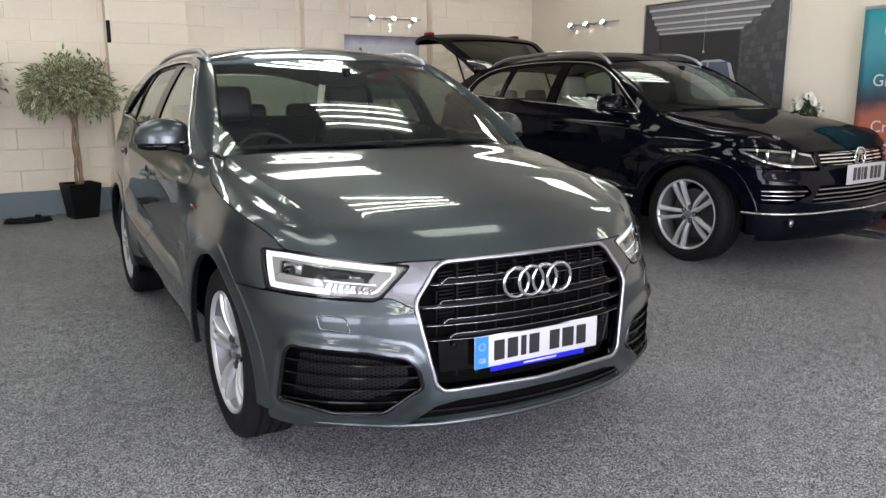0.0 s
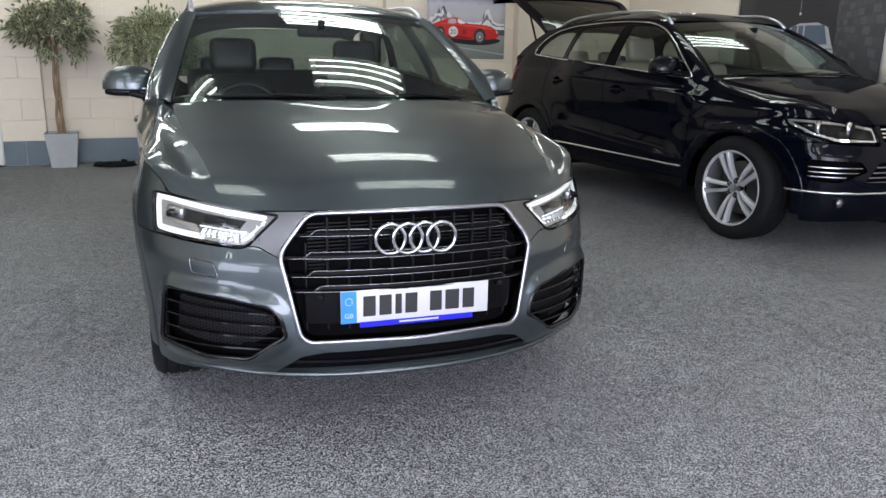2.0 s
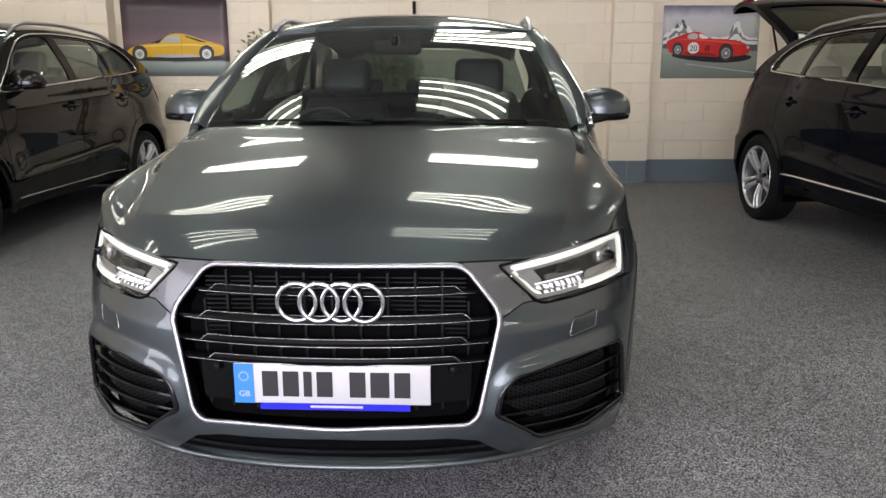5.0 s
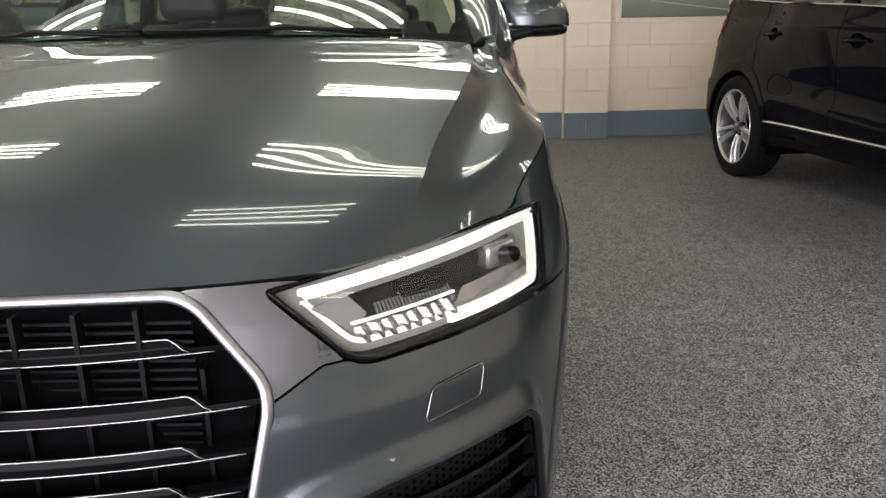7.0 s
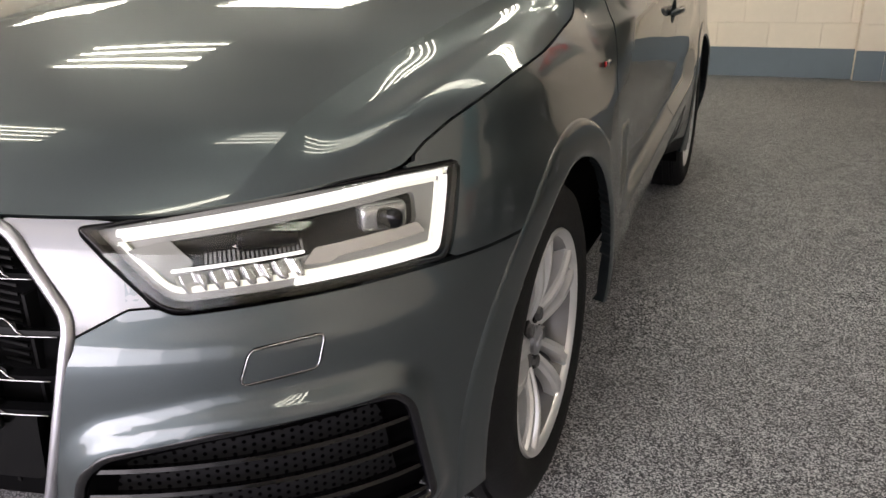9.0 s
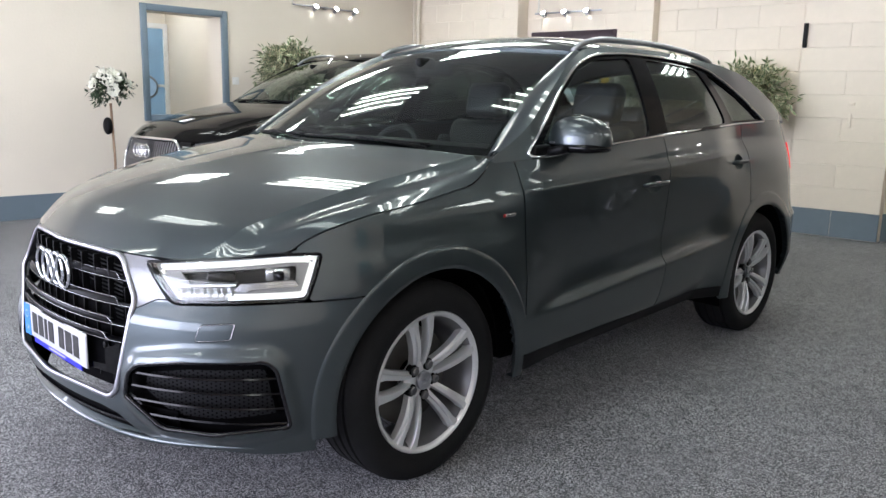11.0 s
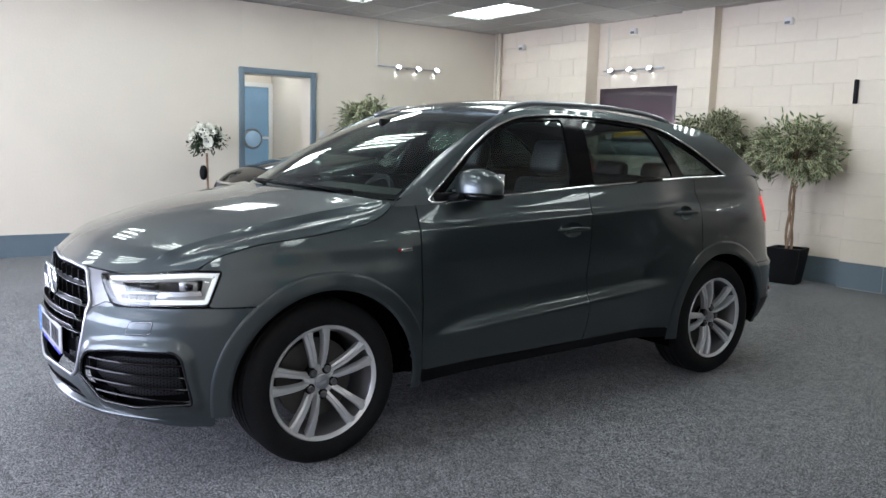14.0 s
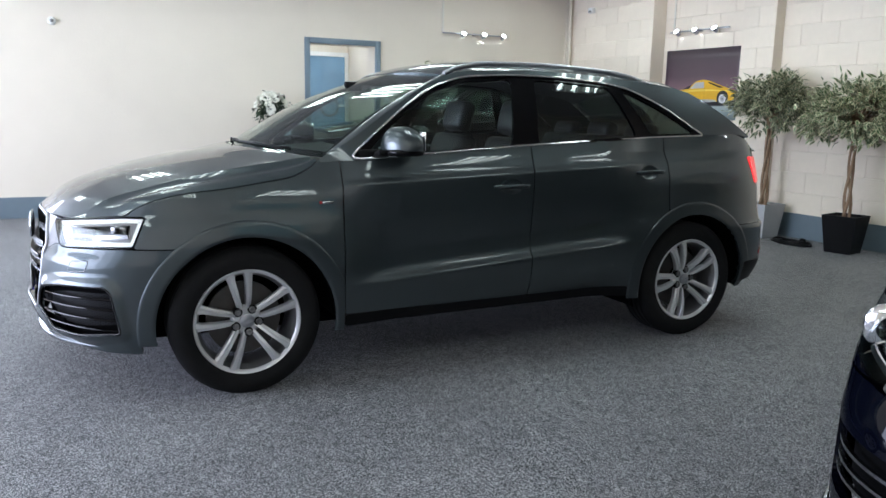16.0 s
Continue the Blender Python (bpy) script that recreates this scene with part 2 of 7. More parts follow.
M_HEADLINER = make_mat("headliner", (0.05, 0.05, 0.052), 0.9, vary=0.08, scale=40)
M_PLATE = make_mat("plate_white", (0.46, 0.46, 0.48), 0.35)
M_PLATEBLUE = make_mat("plate_blue", (0.03, 0.19, 0.60), 0.35)
M_STRIPBLUE = make_mat("strip_blue", (0.005, 0.005, 0.45), 0.35)
M_CHAR = make_mat("plate_black", (0.012, 0.012, 0.013), 0.4)
M_LEAFGREEN = make_mat("leaf_green", (0.085, 0.135, 0.050), 0.55, island=0.3, vary=0.2, scale=60)
M_LEAFCREAM = make_mat("leaf_cream", (0.55, 0.53, 0.36), 0.55, island=0.15)
M_TRUNK = make_mat("pale_trunk", (0.30, 0.20, 0.125), 0.8, vary=0.2, scale=40, bump=0.003, bump_scale=60)
M_PETAL = make_mat("white_petal", (0.80, 0.79, 0.70), 0.6, island=0.05)
M_POTGREY = make_mat("pale_grey_pot", (0.42, 0.43, 0.45), 0.5, vary=0.08, scale=12)
M_LEAFDARK = make_mat("dark_leaf", (0.03, 0.055, 0.02), 0.5, island=0.3)
M_CONDUIT = make_mat("white_conduit", (0.72, 0.69, 0.62), 0.5)
M_SOIL = make_mat("dark_moss", (0.03, 0.025, 0.018), 0.95, bump=0.01, bump_scale=50)


# ---- mesh helpers ----
def mesh_of(name, verts, faces, mat, smooth=True):
    me = bpy.data.meshes.new(name)
    me.from_pydata([tuple(map(float, v)) for v in verts], [], faces)
    me.materials.append(mat)
    if smooth:
        me.polygons.foreach_set("use_smooth", [True] * len(me.polygons))
    me.update()
    return me


def part(name, data, mat, parent=None, label="", smooth=True, sharp=None):
    """Links a bmesh, a (verts, faces) pair or a mesh as one object under a thing or part."""
    if isinstance(data, bmesh.types.BMesh):
        me = bpy.data.meshes.new(name)
        bmesh.ops.recalc_face_normals(data, faces=data.faces[:])
        data.to_mesh(me)
        data.free()
        me.materials.append(mat)
        if smooth:
            me.polygons.foreach_set("use_smooth", [True] * len(me.polygons))
    elif isinstance(data, tuple):
        me = mesh_of(name, data[0], data[1], mat, smooth)
    else:
        me = data
    if sharp is not None and smooth:
        me.set_sharp_from_angle(angle=radians(sharp))
    ob = new(name, me)
    ob.parent = parent
    return tagged(ob, label)


def thing(name, m, label, category, group="", kind=""):
    ob = new(name)
    ob.empty_display_size = 0.1
    ob.matrix_basis = m
    return tagged(ob, label, category, group, kind)


def box(bm, sx, sy, sz, at=(0, 0, 0), rot=(0, 0, 0), bevel=0.0, segs=2):
    r = bmesh.ops.create_cube(bm, size=1.0)
    vs = r["verts"]
    bmesh.ops.scale(bm, vec=(sx, sy, sz), verts=vs)
    if bevel:
        es = list({e for v in vs for e in v.link_edges})
        r = bmesh.ops.bevel(bm, geom=es, offset=bevel, segments=segs, affect="EDGES", profile=0.5)
        vs = list({v for f in r["faces"] for v in f.verts} | {v for v in vs if v.is_valid})
    bmesh.ops.transform(bm, matrix=pose(*at, *rot), verts=vs)
    return bm


def boxes(*specs):
    bm = bmesh.new()
    for s in specs:
        box(bm, *s)
    return bm


def lathe(profile, n=48, axis="x"):
    """Turns (along, radius) pairs round an axis."""
    verts, faces = [], []
    k = len(profile)
    for i in range(n):
        a = 2 * math.pi * i / n
        for h, r in profile:
            p = (h, r * math.cos(a), r * math.sin(a))
            verts.append(p if axis == "x" else (p[1], p[2], p[0]))
    for i in range(n):
        j = (i + 1) % n
        for q in range(k - 1):
            faces.append((i * k + q, j * k + q, j * k + q + 1, i * k + q + 1))
    return verts, faces


def tube(points, radius, n=8, closed=False, flat=1.0):
    """A round bar along points. radius may be a list."""
    pts = [Vector(p) for p in points]
    verts, faces = [], []
    m = len(pts)
    up = None
    for i, p in enumerate(pts):
        a = pts[(i - 1) % m] if closed or i else p
        b = pts[(i + 1) % m] if closed or i < m - 1 else p
        d = (b - a).normalized()
        if up is None:
            up = d.orthogonal().normalized()
        up = (up - d * up.dot(d)).normalized()
        s = d.cross(up)
        r = radius[i] if isinstance(radius, (list, tuple)) else radius
        for j in range(n):
            w = 2 * math.pi * j / n
            verts.append(p + up * (r * math.cos(w)) + s * (r * flat * math.sin(w)))
    for i in range(m if closed else m - 1):
        o, q = i * n, ((i + 1) % m) * n
        for j in range(n):
            faces.append((o + j, o + (j + 1) % n, q + (j + 1) % n, q + j))
    if not closed:
        faces.append(tuple(range(n - 1, -1, -1)))
        faces.append(tuple((m - 1) * n + j for j in range(n)))
    return verts, faces


def torus(c, R, r, n=48, m=10, axis="y", flat=1.0):
    pts = []
    for i in range(n):
        a = 2 * math.pi * i / n
        e = (R * math.cos(a), R * math.sin(a))
        pts.append((c[0] + e[0], c[1], c[2] + e[1]) if axis == "y" else (c[0] + e[0], c[1] + e[1], c[2]))
    return tube(pts, r, m, True, flat)


def joined(*pairs):
    verts, faces = [], []
    for v, f in pairs:
        o = len(verts)
        verts += list(v)
        faces += [tuple(i + o for i in q) for q in f]
    return verts, faces


def curve(*pairs):
    """A smooth monotone curve through (x, y) pairs."""
    xs, ys = np.array([p[0] for p in pairs], float), np.array([p[1] for p in pairs], float)
    h, d = np.diff(xs), np.diff(ys) / np.diff(xs)
    m = np.zeros_like(xs)
    m[0], m[-1] = d[0], d[-1]
    for i in range(1, len(xs) - 1):
        if d[i - 1] * d[i] > 0:
            w1, w2 = 2 * h[i] + h[i - 1], h[i] + 2 * h[i - 1]
            m[i] = (w1 + w2) / (w1 / d[i - 1] + w2 / d[i])

    def f(x):
        x = np.clip(np.asarray(x, float), xs[0], xs[-1])
        i = np.clip(np.searchsorted(xs, x) - 1, 0, len(h) - 1)
        t = (x - xs[i]) / h[i]
        return ((1 + 2 * t) * (1 - t) ** 2 * ys[i] + t * (1 - t) ** 2 * h[i] * m[i]
                + t * t * (3 - 2 * t) * ys[i + 1] + t * t * (t - 1) * h[i] * m[i + 1])
    return f


def ramp01(x, a, b):
    t = np.clip((np.asarray(x, float) - a) / (b - a), 0, 1)
    return t * t * (3 - 2 * t)


def rounded(pts, r, n=5):
    """A polygon with its corners rounded."""
    out = []
    m = len(pts)
    for i in range(m):
        p, a, b = (np.array(pts[k % m], float) for k in (i, i - 1, i + 1))
        rr = r[i] if isinstance(r, (list, tuple)) else r
        u, w = a - p, b - p
        lu, lw = np.linalg.norm(u), np.linalg.norm(w)
        k = min(rr, 0.45 * lu, 0.45 * lw)
        s, e = p + u / lu * k, p + w / lw * k
        for t in np.linspace(0, 1, n):
            out.append((1 - t) ** 2 * s + 2 * t * (1 - t) * p + t * t * e)
    return np.array(out)


def inset_poly(poly, d):
    """Moves a polygon's outline inwards by d."""
    poly = np.array(poly, float)
    area = np.sum(poly[:, 0] * np.roll(poly[:, 1], -1) - np.roll(poly[:, 0], -1) * poly[:, 1])
    t = np.roll(poly, -1, 0) - np.roll(poly, 1, 0)
    t /= np.linalg.norm(t, axis=1)[:, None] + 1e-12
    n = np.stack([-t[:, 1], t[:, 0]], 1) * np.sign(area)
    return poly + n * d


def poly_field(poly):
    """Signed distance to a polygon, negative inside."""
    poly = np.array(poly, float)
    a, b = poly, np.roll(poly, -1, 0)

    def f(u, v):
        u, v = np.asarray(u, float), np.asarray(v, float)
        best = np.full(u.shape, 1e9)
        inside = np.zeros(u.shape, bool)
        for (ax, ay), (bx, by) in zip(a, b):
            ex, ey = bx - ax, by - ay
            wx, wy = u - ax, v - ay
            t = np.clip((wx * ex + wy * ey) / (ex * ex + ey * ey + 1e-12), 0, 1)
            best = np.minimum(best, (wx - ex * t) ** 2 + (wy - ey * t) ** 2)
            cross = ((ay > v) != (by > v)) & (u < ex * (v - ay) / (ey if abs(ey) > 1e-12 else 1e-12) + ax)
            inside ^= cross
        d = np.sqrt(best)
        return np.where(inside, -d, d)
    return f


def patch(us, vs, field, surf):
    """The part of a surface where field <= 0, cut cleanly along its edge."""
    us, vs = np.array(us, float), np.array(vs, float)
    U, V = np.meshgrid(us, vs, indexing="ij")
    F = field(U, V) if field else np.full(U.shape, -1.0)
    F = np.where(np.abs(F) < 1e-7, -1e-7, F)
    ins = F <= 0
    idx = -np.ones(U.shape, int)
    pu, pv, faces = [], [], []
    ii, jj = np.nonzero(ins)
    idx[ii, jj] = np.arange(len(ii))
    pu, pv = list(U[ii, jj]), list(V[ii, jj])
    cnt = ins[:-1, :-1].astype(int) + ins[1:, :-1] + ins[1:, 1:] + ins[:-1, 1:]
    a, b = np.nonzero(cnt == 4)
    faces = list(zip(idx[a, b], idx[a + 1, b], idx[a + 1, b + 1], idx[a, b + 1]))
    edge = {}
    a, b = np.nonzero((cnt > 0) & (cnt < 4))
    for i, j in zip(a, b):
        ring = [(i, j), (i + 1, j), (i + 1, j + 1), (i, j + 1)]
        poly = []
        for k in range(4):
            p, q = ring[k], ring[(k + 1) % 4]
            if ins[p]:
                poly.append(idx[p])
            if ins[p] != ins[q]:
                key = (min(p, q), max(p, q))
                if key not in edge:
                    t = F[p] / (F[p] - F[q])
                    edge[key] = len(pu)
                    pu.append(U[p] + t * (U[q] - U[p]))
                    pv.append(V[p] + t * (V[q] - V[p]))
                poly.append(edge[key])
        if len(poly) > 2:
            faces.append(tuple(poly))
    P = surf(np.array(pu), np.array(pv))
    return list(P), [tuple(int(x) for x in f) for f in faces]


def rimmed(verts, faces, depth):
    """A sheet with its free edges turned in by depth, so that it reads as a solid panel."""
    V = np.array(verts, float)
    edges = {}
    for f in faces:
        for i in range(len(f)):
            p, q = f[i], f[(i + 1) % len(f)]
            if (q, p) in edges:
                edges[(q, p)] = None
            else:
                edges[(p, q)] = f
    N = np.zeros_like(V)
    for f in faces:
        P = V[list(f)]
        n = np.cross(P[1] - P[0], P[-1] - P[0]) if len(f) == 3 else np.cross(P[2] - P[0], P[3 % len(f)] - P[1])
        l = np.linalg.norm(n)
        if l > 1e-12:
            N[list(f)] += n / l
    N /= np.linalg.norm(N, axis=1)[:, None] + 1e-12
    out_v, out_f, top, low = list(V), list(faces), {}, {}

    def dup(store, i, p):
        if i not in store:
            store[i] = len(out_v)
            out_v.append(p)
        return store[i]
    for (p, q), f in edges.items():
        if f is None:
            continue
        a_, b_ = dup(top, p, V[p]), dup(top, q, V[q])
        c_, d_ = dup(low, q, V[q] - N[q] * depth), dup(low, p, V[p] - N[p] * depth)
        out_f.append((b_, a_, d_, c_))
    return out_v, out_f


def thick(ob, t, offset=-1.0):
    m = ob.modifiers.new("thickness", "SOLIDIFY")
    m.thickness, m.offset = t, offset
    return ob
# ---- the room ----
WALL_L, WALL_R, WALL_S, CEIL = -5.7, 5.55, SHOP_Y, 2.97
SLOPE = 0.05


def back_y(x):
    return 6.62 + SLOPE * x


def slab(name, sx, sy, sz, at, mat, label, rz=0.0, kind="structure", bevel=0.0):
    ob = part(name, boxes((sx, sy, sz, (0, 0, 0), (0, 0, 0), bevel)), mat, None, label, smooth=bevel > 0)
    ob.matrix_basis = pose(*at, 0, 0, rz)
    return tagged(ob, label, "", "", kind)


def build_room():
    bm = bmesh.new()
    bmesh.ops.create_grid(bm, x_segments=40, y_segments=40, size=10)
    fl = part("floor", bm, M_CARPET)
    fl.location = (0, -1.2, 0)
    tagged(fl, "speckled grey-blue needle-felt carpet, lightly scuffed", "floor", "", "structure")
    slab("ground", 60, 60, 0.2, (0, -20, -0.4), M_BAND, "paved ground outside")
    slab("floor_base", 20, 20, 0.2, (0, -1.2, -0.11), M_MORTAR, "concrete slab under the carpet")
    ang = math.degrees(math.atan(SLOPE))
    # back wall backing, with blocks laid on it
    wb = slab("wall_north", 12.4, 0.3, CEIL + 0.2, (0, back_y(0) + 0.15, CEIL / 2), M_MORTAR, "cream painted concrete block wall", ang)
    slab("wall_band", 12.3, 0.008, 0.268, (0, back_y(0) - 0.001, 0.134), M_BAND, "grey-blue painted foot of the block wall", ang)
    # glazed shop front
    for nm, sx, sz, x, z in (("wall_south", 12.4, 0.16, 0, 0.08), ("wall_south_above", 12.4, 0.3, 0, CEIL - 0.1), ("wall_south_end", 2.6, 2.6, -4.85, 1.46), ("wall_south_end", 2.0, 2.6, 5.15, 1.46)):
        slab(nm, sx, 0.3, sz, (x, WALL_S - 0.16, z), M_PLASTER, "plastered wall of the shop front")
    for x in np.linspace(-3.55, 4.15, 8):
        slab("trim_mullion", 0.07, 0.12, 2.6, (float(x), WALL_S - 0.16, 1.46), M_GREY_FRAME, "grey-blue shop window mullion")
    # west wall with a window opening
    wl, wr, wz0, wz1 = 2.20, 3.135, 1.01, 2.145
    for y in np.linspace(-6.14, -2.76, 4):
        slab("trim_mullion", 0.12, 0.07, 2.6, (WALL_L - 0.15, float(y), 1.46), M_GREY_FRAME, "grey-blue shop window mullion")
    for nm, y0, y1, z0, z1 in (("wall_west", -2.72, wl, 0, CEIL), ("wall_west_end", WALL_S - 0.3, -6.18, 0, CEIL), ("wall_west_under", -6.18, -2.72, 0, 0.16), ("wall_west_over", -6.18, -2.72, 2.76, CEIL), ("wall_west_beyond", wr, 6.9, 0, CEIL),
                               ("wall_west_below", wl, wr, 0, wz0), ("wall_west_above", wl, wr, wz1, CEIL)):
        slab(nm, 0.3, y1 - y0, z1 - z0, (WALL_L - 0.15, (y0 + y1) / 2, (z0 + z1) / 2), M_PLASTER, "smooth cream plastered wall")
    slab("wall_east", 0.3, 13.6, CEIL + 0.1, (WALL_R + 0.15, 0.2, CEIL / 2), M_PLASTER, "smooth cream plastered wall")
    # painted band along the walls
    slab("baseboard_west", 0.012, 8.7, 0.24, (WALL_L + 0.006, 1.66, 0.12), M_BAND, "grey-blue painted band at the foot of the wall")
    slab("baseboard_east", 0.012, 13.3, 0.24, (WALL_R - 0.006, 0.05, 0.12), M_BAND, "grey-blue painted band at the foot of the wall")
    # ceiling: tiles and grid in one mesh
    build_ceiling()
    build_window(wl, wr, wz0, wz1)
    return wb


def build_ceiling():
    rnd = random.Random(4)
    slab("ceiling_void", 12.4, 16.6, 0.1, (0, -1.1, CEIL + 0.25), M_MORTAR, "dark void above the suspended ceiling")
    lamps = lamp_cells()
    verts, faces = [], []
    T = 0.6
    for i in range(-11, 11):
        for j in range(-16, 13):
            x, y = X0 + i * T, Y0 + j * T
            if (i, j) in lamps or not (-6.0 < x < 6.0 and WALL_S - 0.3 < y < 7.0):
                continue
            dz = rnd.uniform(-0.003, 0.003)
            tilt = rnd.uniform(-0.003, 0.003)
            e = 0.289
            o = len(verts)
            for k, (sx, sy) in enumerate(((-1, -1), (1, -1), (1, 1), (-1, 1))):
                verts.append((x + sx * e, y + sy * e, CEIL + 0.006 + dz + tilt * sx))
            for sx, sy in ((-1, -1), (1, -1), (1, 1), (-1, 1)):
                verts.append((x + sx * e, y + sy * e, CEIL + 0.03))
            faces += [(o + 3, o + 2, o + 1, o), (o + 4, o + 5, o + 6, o + 7)] + [(o + k, o + (k + 1) % 4, o + 4 + (k + 1) % 4, o + 4 + k) for k in range(4)]
    part("ceiling", (verts, faces), M_CEIL, None, "", False)
    tagged(bpy.data.objects["ceiling"], "suspended ceiling of grey mineral tiles", "ceiling", "", "structure")
    bm = bmesh.new()
    for i in range(-11, 12):
        if i - 1 not in LAMP_COLUMNS:
            box(bm, 0.024, 16.4, 0.02, (X0 + (i - 0.5) * T, -1.1, CEIL + 0.01))
            continue
        for j in range(-16, 13):
            if (i, j) not in lamps:
                box(bm, 0.024, 0.576, 0.02, (X0 + (i - 0.5) * T, Y0 + j * T, CEIL + 0.01))
    for j in range(-16, 14):
        box(bm, 12.0, 0.024, 0.0199, (0, Y0 + (j - 0.5) * T, CEIL + 0.0101))
    tagged(part("ceiling_grid", bm, M_CEILBAR, None, "", False), "pale metal grid that carries the ceiling tiles", "", "", "structure")


# lamp grid: each lamp takes two tiles along x
X0, Y0 = -4.45, 4.83
LAMP_COLUMNS = (0, 4, 8, 14)


def lamp_cells():
    cells = set()
    for i in LAMP_COLUMNS:
        for b in range(-5, 1):
            j = b * 3
            cells |= {(i, j), (i + 1, j)}
    return cells


def build_ceiling_lamps():
    first = None
    for i in LAMP_COLUMNS:
        for b in range(-5, 1):
            m = pose(X0 + i * 0.6 + 0.3, Y0 + b * 1.8, CEIL)
            if first:
                copy_thing(first, m)
                continue
            t = thing("ceiling_lamp", m, "recessed fluorescent ceiling light with four bare tubes", "ceiling light", "ceiling lights")
            bm = bmesh.new()
            box(bm, 1.17, 0.57, 0.006, (0, 0, 0.085))
            for sx in (-1, 1):
                box(bm, 0.008, 0.57, 0.09, (sx * 0.585, 0, 0.04))
            for sy in (-1, 1):
                box(bm, 1.17, 0.008, 0.09, (0, sy * 0.285, 0.04))
            part("tray", bm, M_TRAY, t, "white enamelled tray", False)
            for k in range(4):
                y = -0.2 + k * 0.1333
                part("tube", boxes((1.10, 0.032, 0.026, (0, y, 0.026), (0, 0, 0), 0.010)), M_TUBE, t, "lit fluorescent tube")
            bm = bmesh.new()
            for k in range(3):
                box(bm, 1.15, 0.006, 0.04, (0, -0.1333 + k * 0.1333, 0.045))
            part("louvre", bm, M_TRAY, t, "", False)
            first = t


def build_window(wl, wr, z0, z1):
    """Window in the west wall that looks into a small office."""
    yc, zc = (wl + wr) / 2, (z0 + z1) / 2
    w = thing("window_1", pose(WALL_L, yc, zc), "grey-blue framed internal window onto an office", "window", "", "structure")
    W, H = wr - wl, z1 - z0
    f = 0.07
    for nm, sx, sy, sz, at in (("frame_side", 0.05, f, H + 0.1, (0.0, -W / 2 - f / 2 + 0.02, 0)), ("frame_side", 0.05, f, H + 0.1, (0.0, W / 2 + f / 2 - 0.02, 0)),
                               ("frame_top", 0.048, W - 0.04, f, (0, 0, H / 2 + 0.015)), ("frame_sill", 0.06, W - 0.04, f, (0, 0, -H / 2 - 0.015))):
        part(nm, boxes((sx, sy, sz, at, (0, 0, 0), 0.006)), M_GREY_FRAME, w)
    for nm, sx, sy, sz, at in (("reveal_side", 0.3, 0.012, H, (-0.17, W / 2 - 0.008, 0)), ("reveal_side", 0.3, 0.012, H, (-0.17, -W / 2 + 0.008, 0)), ("reveal_top", 0.3, W - 0.03, 0.012, (-0.17, 0, H / 2 - 0.008))):
        part(nm, boxes((sx, sy, sz, at)), M_PLASTER, w, "", False)
    # office beyond: pale walls and a blue-lit glazed door
    ox = WALL_L - 0.3
    room = [("office_wall", 0.1, 3.2, 3, (ox - 1.6, yc + 0.2, 1.5), M_PLASTER), ("office_wall_side", 1.6, 0.1, 3, (ox - 0.8, yc + 0.75, 1.5), M_PLASTER),
            ("office_wall_far", 1.6, 0.1, 3, (ox - 0.8, yc - 1.3, 1.5), M_PLASTER), ("office_ceiling", 1.7, 3.2, 0.1, (ox - 0.8, yc + 0.2, 2.6), M_CEIL), ("office_floor", 1.7, 3.2, 0.1, (ox - 0.8, yc + 0.2, 0.0), M_CARPET)]
    for nm, sx, sy, sz, at, mt in room:
        slab(nm, sx, sy, sz, at, mt, "plain office surface seen through the window")
    # unseen lamp, added so that the office is bright enough
    t = thing("office_lamp", pose(ox - 0.8, yc, 2.55), "lit square ceiling light in the office", "ceiling light")
    part("panel", boxes((0.6, 0.6, 0.03, (0, 0, -0.015))), M_OFFICE, t, "", False)
    # glazed office door; a glowing sheet behind the pane gives the blue light
    p = thing("office_door", pose(ox - 1.5, yc + 0.30, 0.05), "glazed office door with blue daylight behind it", "door")
    part("door_frame", boxes((0.05, 0.06, 2.1, (0, -0.36, 1.05)), (0.05, 0.06, 2.1, (0, 0.36, 1.05)), (0.05, 0.66, 0.06, (0, 0, 2.07))), M_WHITE, p, "", False)
    part_ = part("pane", boxes((0.008, 0.66, 2.03, (0.012, 0, 1.02))), M_PANE, p, "", False)
    part_.visible_shadow = False
    part("daylit_view", boxes((0.006, 0.66, 2.03, (-0.006, 0, 1.02))), M_OFFICEGLOW, p, "pale blue daylight behind the pane", False)
    part("glazing_bar", boxes((0.03, 0.66, 0.035, (0.012, 0, 1.30))), M_WHITE, p, "white glazing bar", False)
    # stands in for a car wheel seen through the pane; its middle glows too
    c = thing("ventilator", pose(ox - 1.44, yc + 0.36, 1.33), "round grey ventilator in the glazed door", "ventilator")
    part("ring", torus((0, 0, 0), .13, .022, 28, 6), M_LAMPGREY, c).rotation_euler = (0, 0, radians(90))
    part("grid", lathe([(0, .001), (0, .12), (.02, .12), (.02, .001)], 24), M_OFFICEGLOW, c)


wall_back = build_room()
build_ceiling_lamps()


def place_on_back(x, out=0.0):
    """A point on the back wall's face and its pose, facing the room."""
    a = math.atan(SLOPE)
    return pose(x + out * math.sin(a), back_y(x) - out * math.cos(a), 0, 0, 0, math.degrees(a))


# (left, right, how far it stands out); the first is a stretch of wall set forward in the corner
PILASTERS = ((1.87, 2.33, .14), (-2.50, -2.05, .14), (-5.70, -4.32, .195), (-4.32, -3.86, .22), (-0.42, 0.45, .14), (3.72, 4.17, .14))
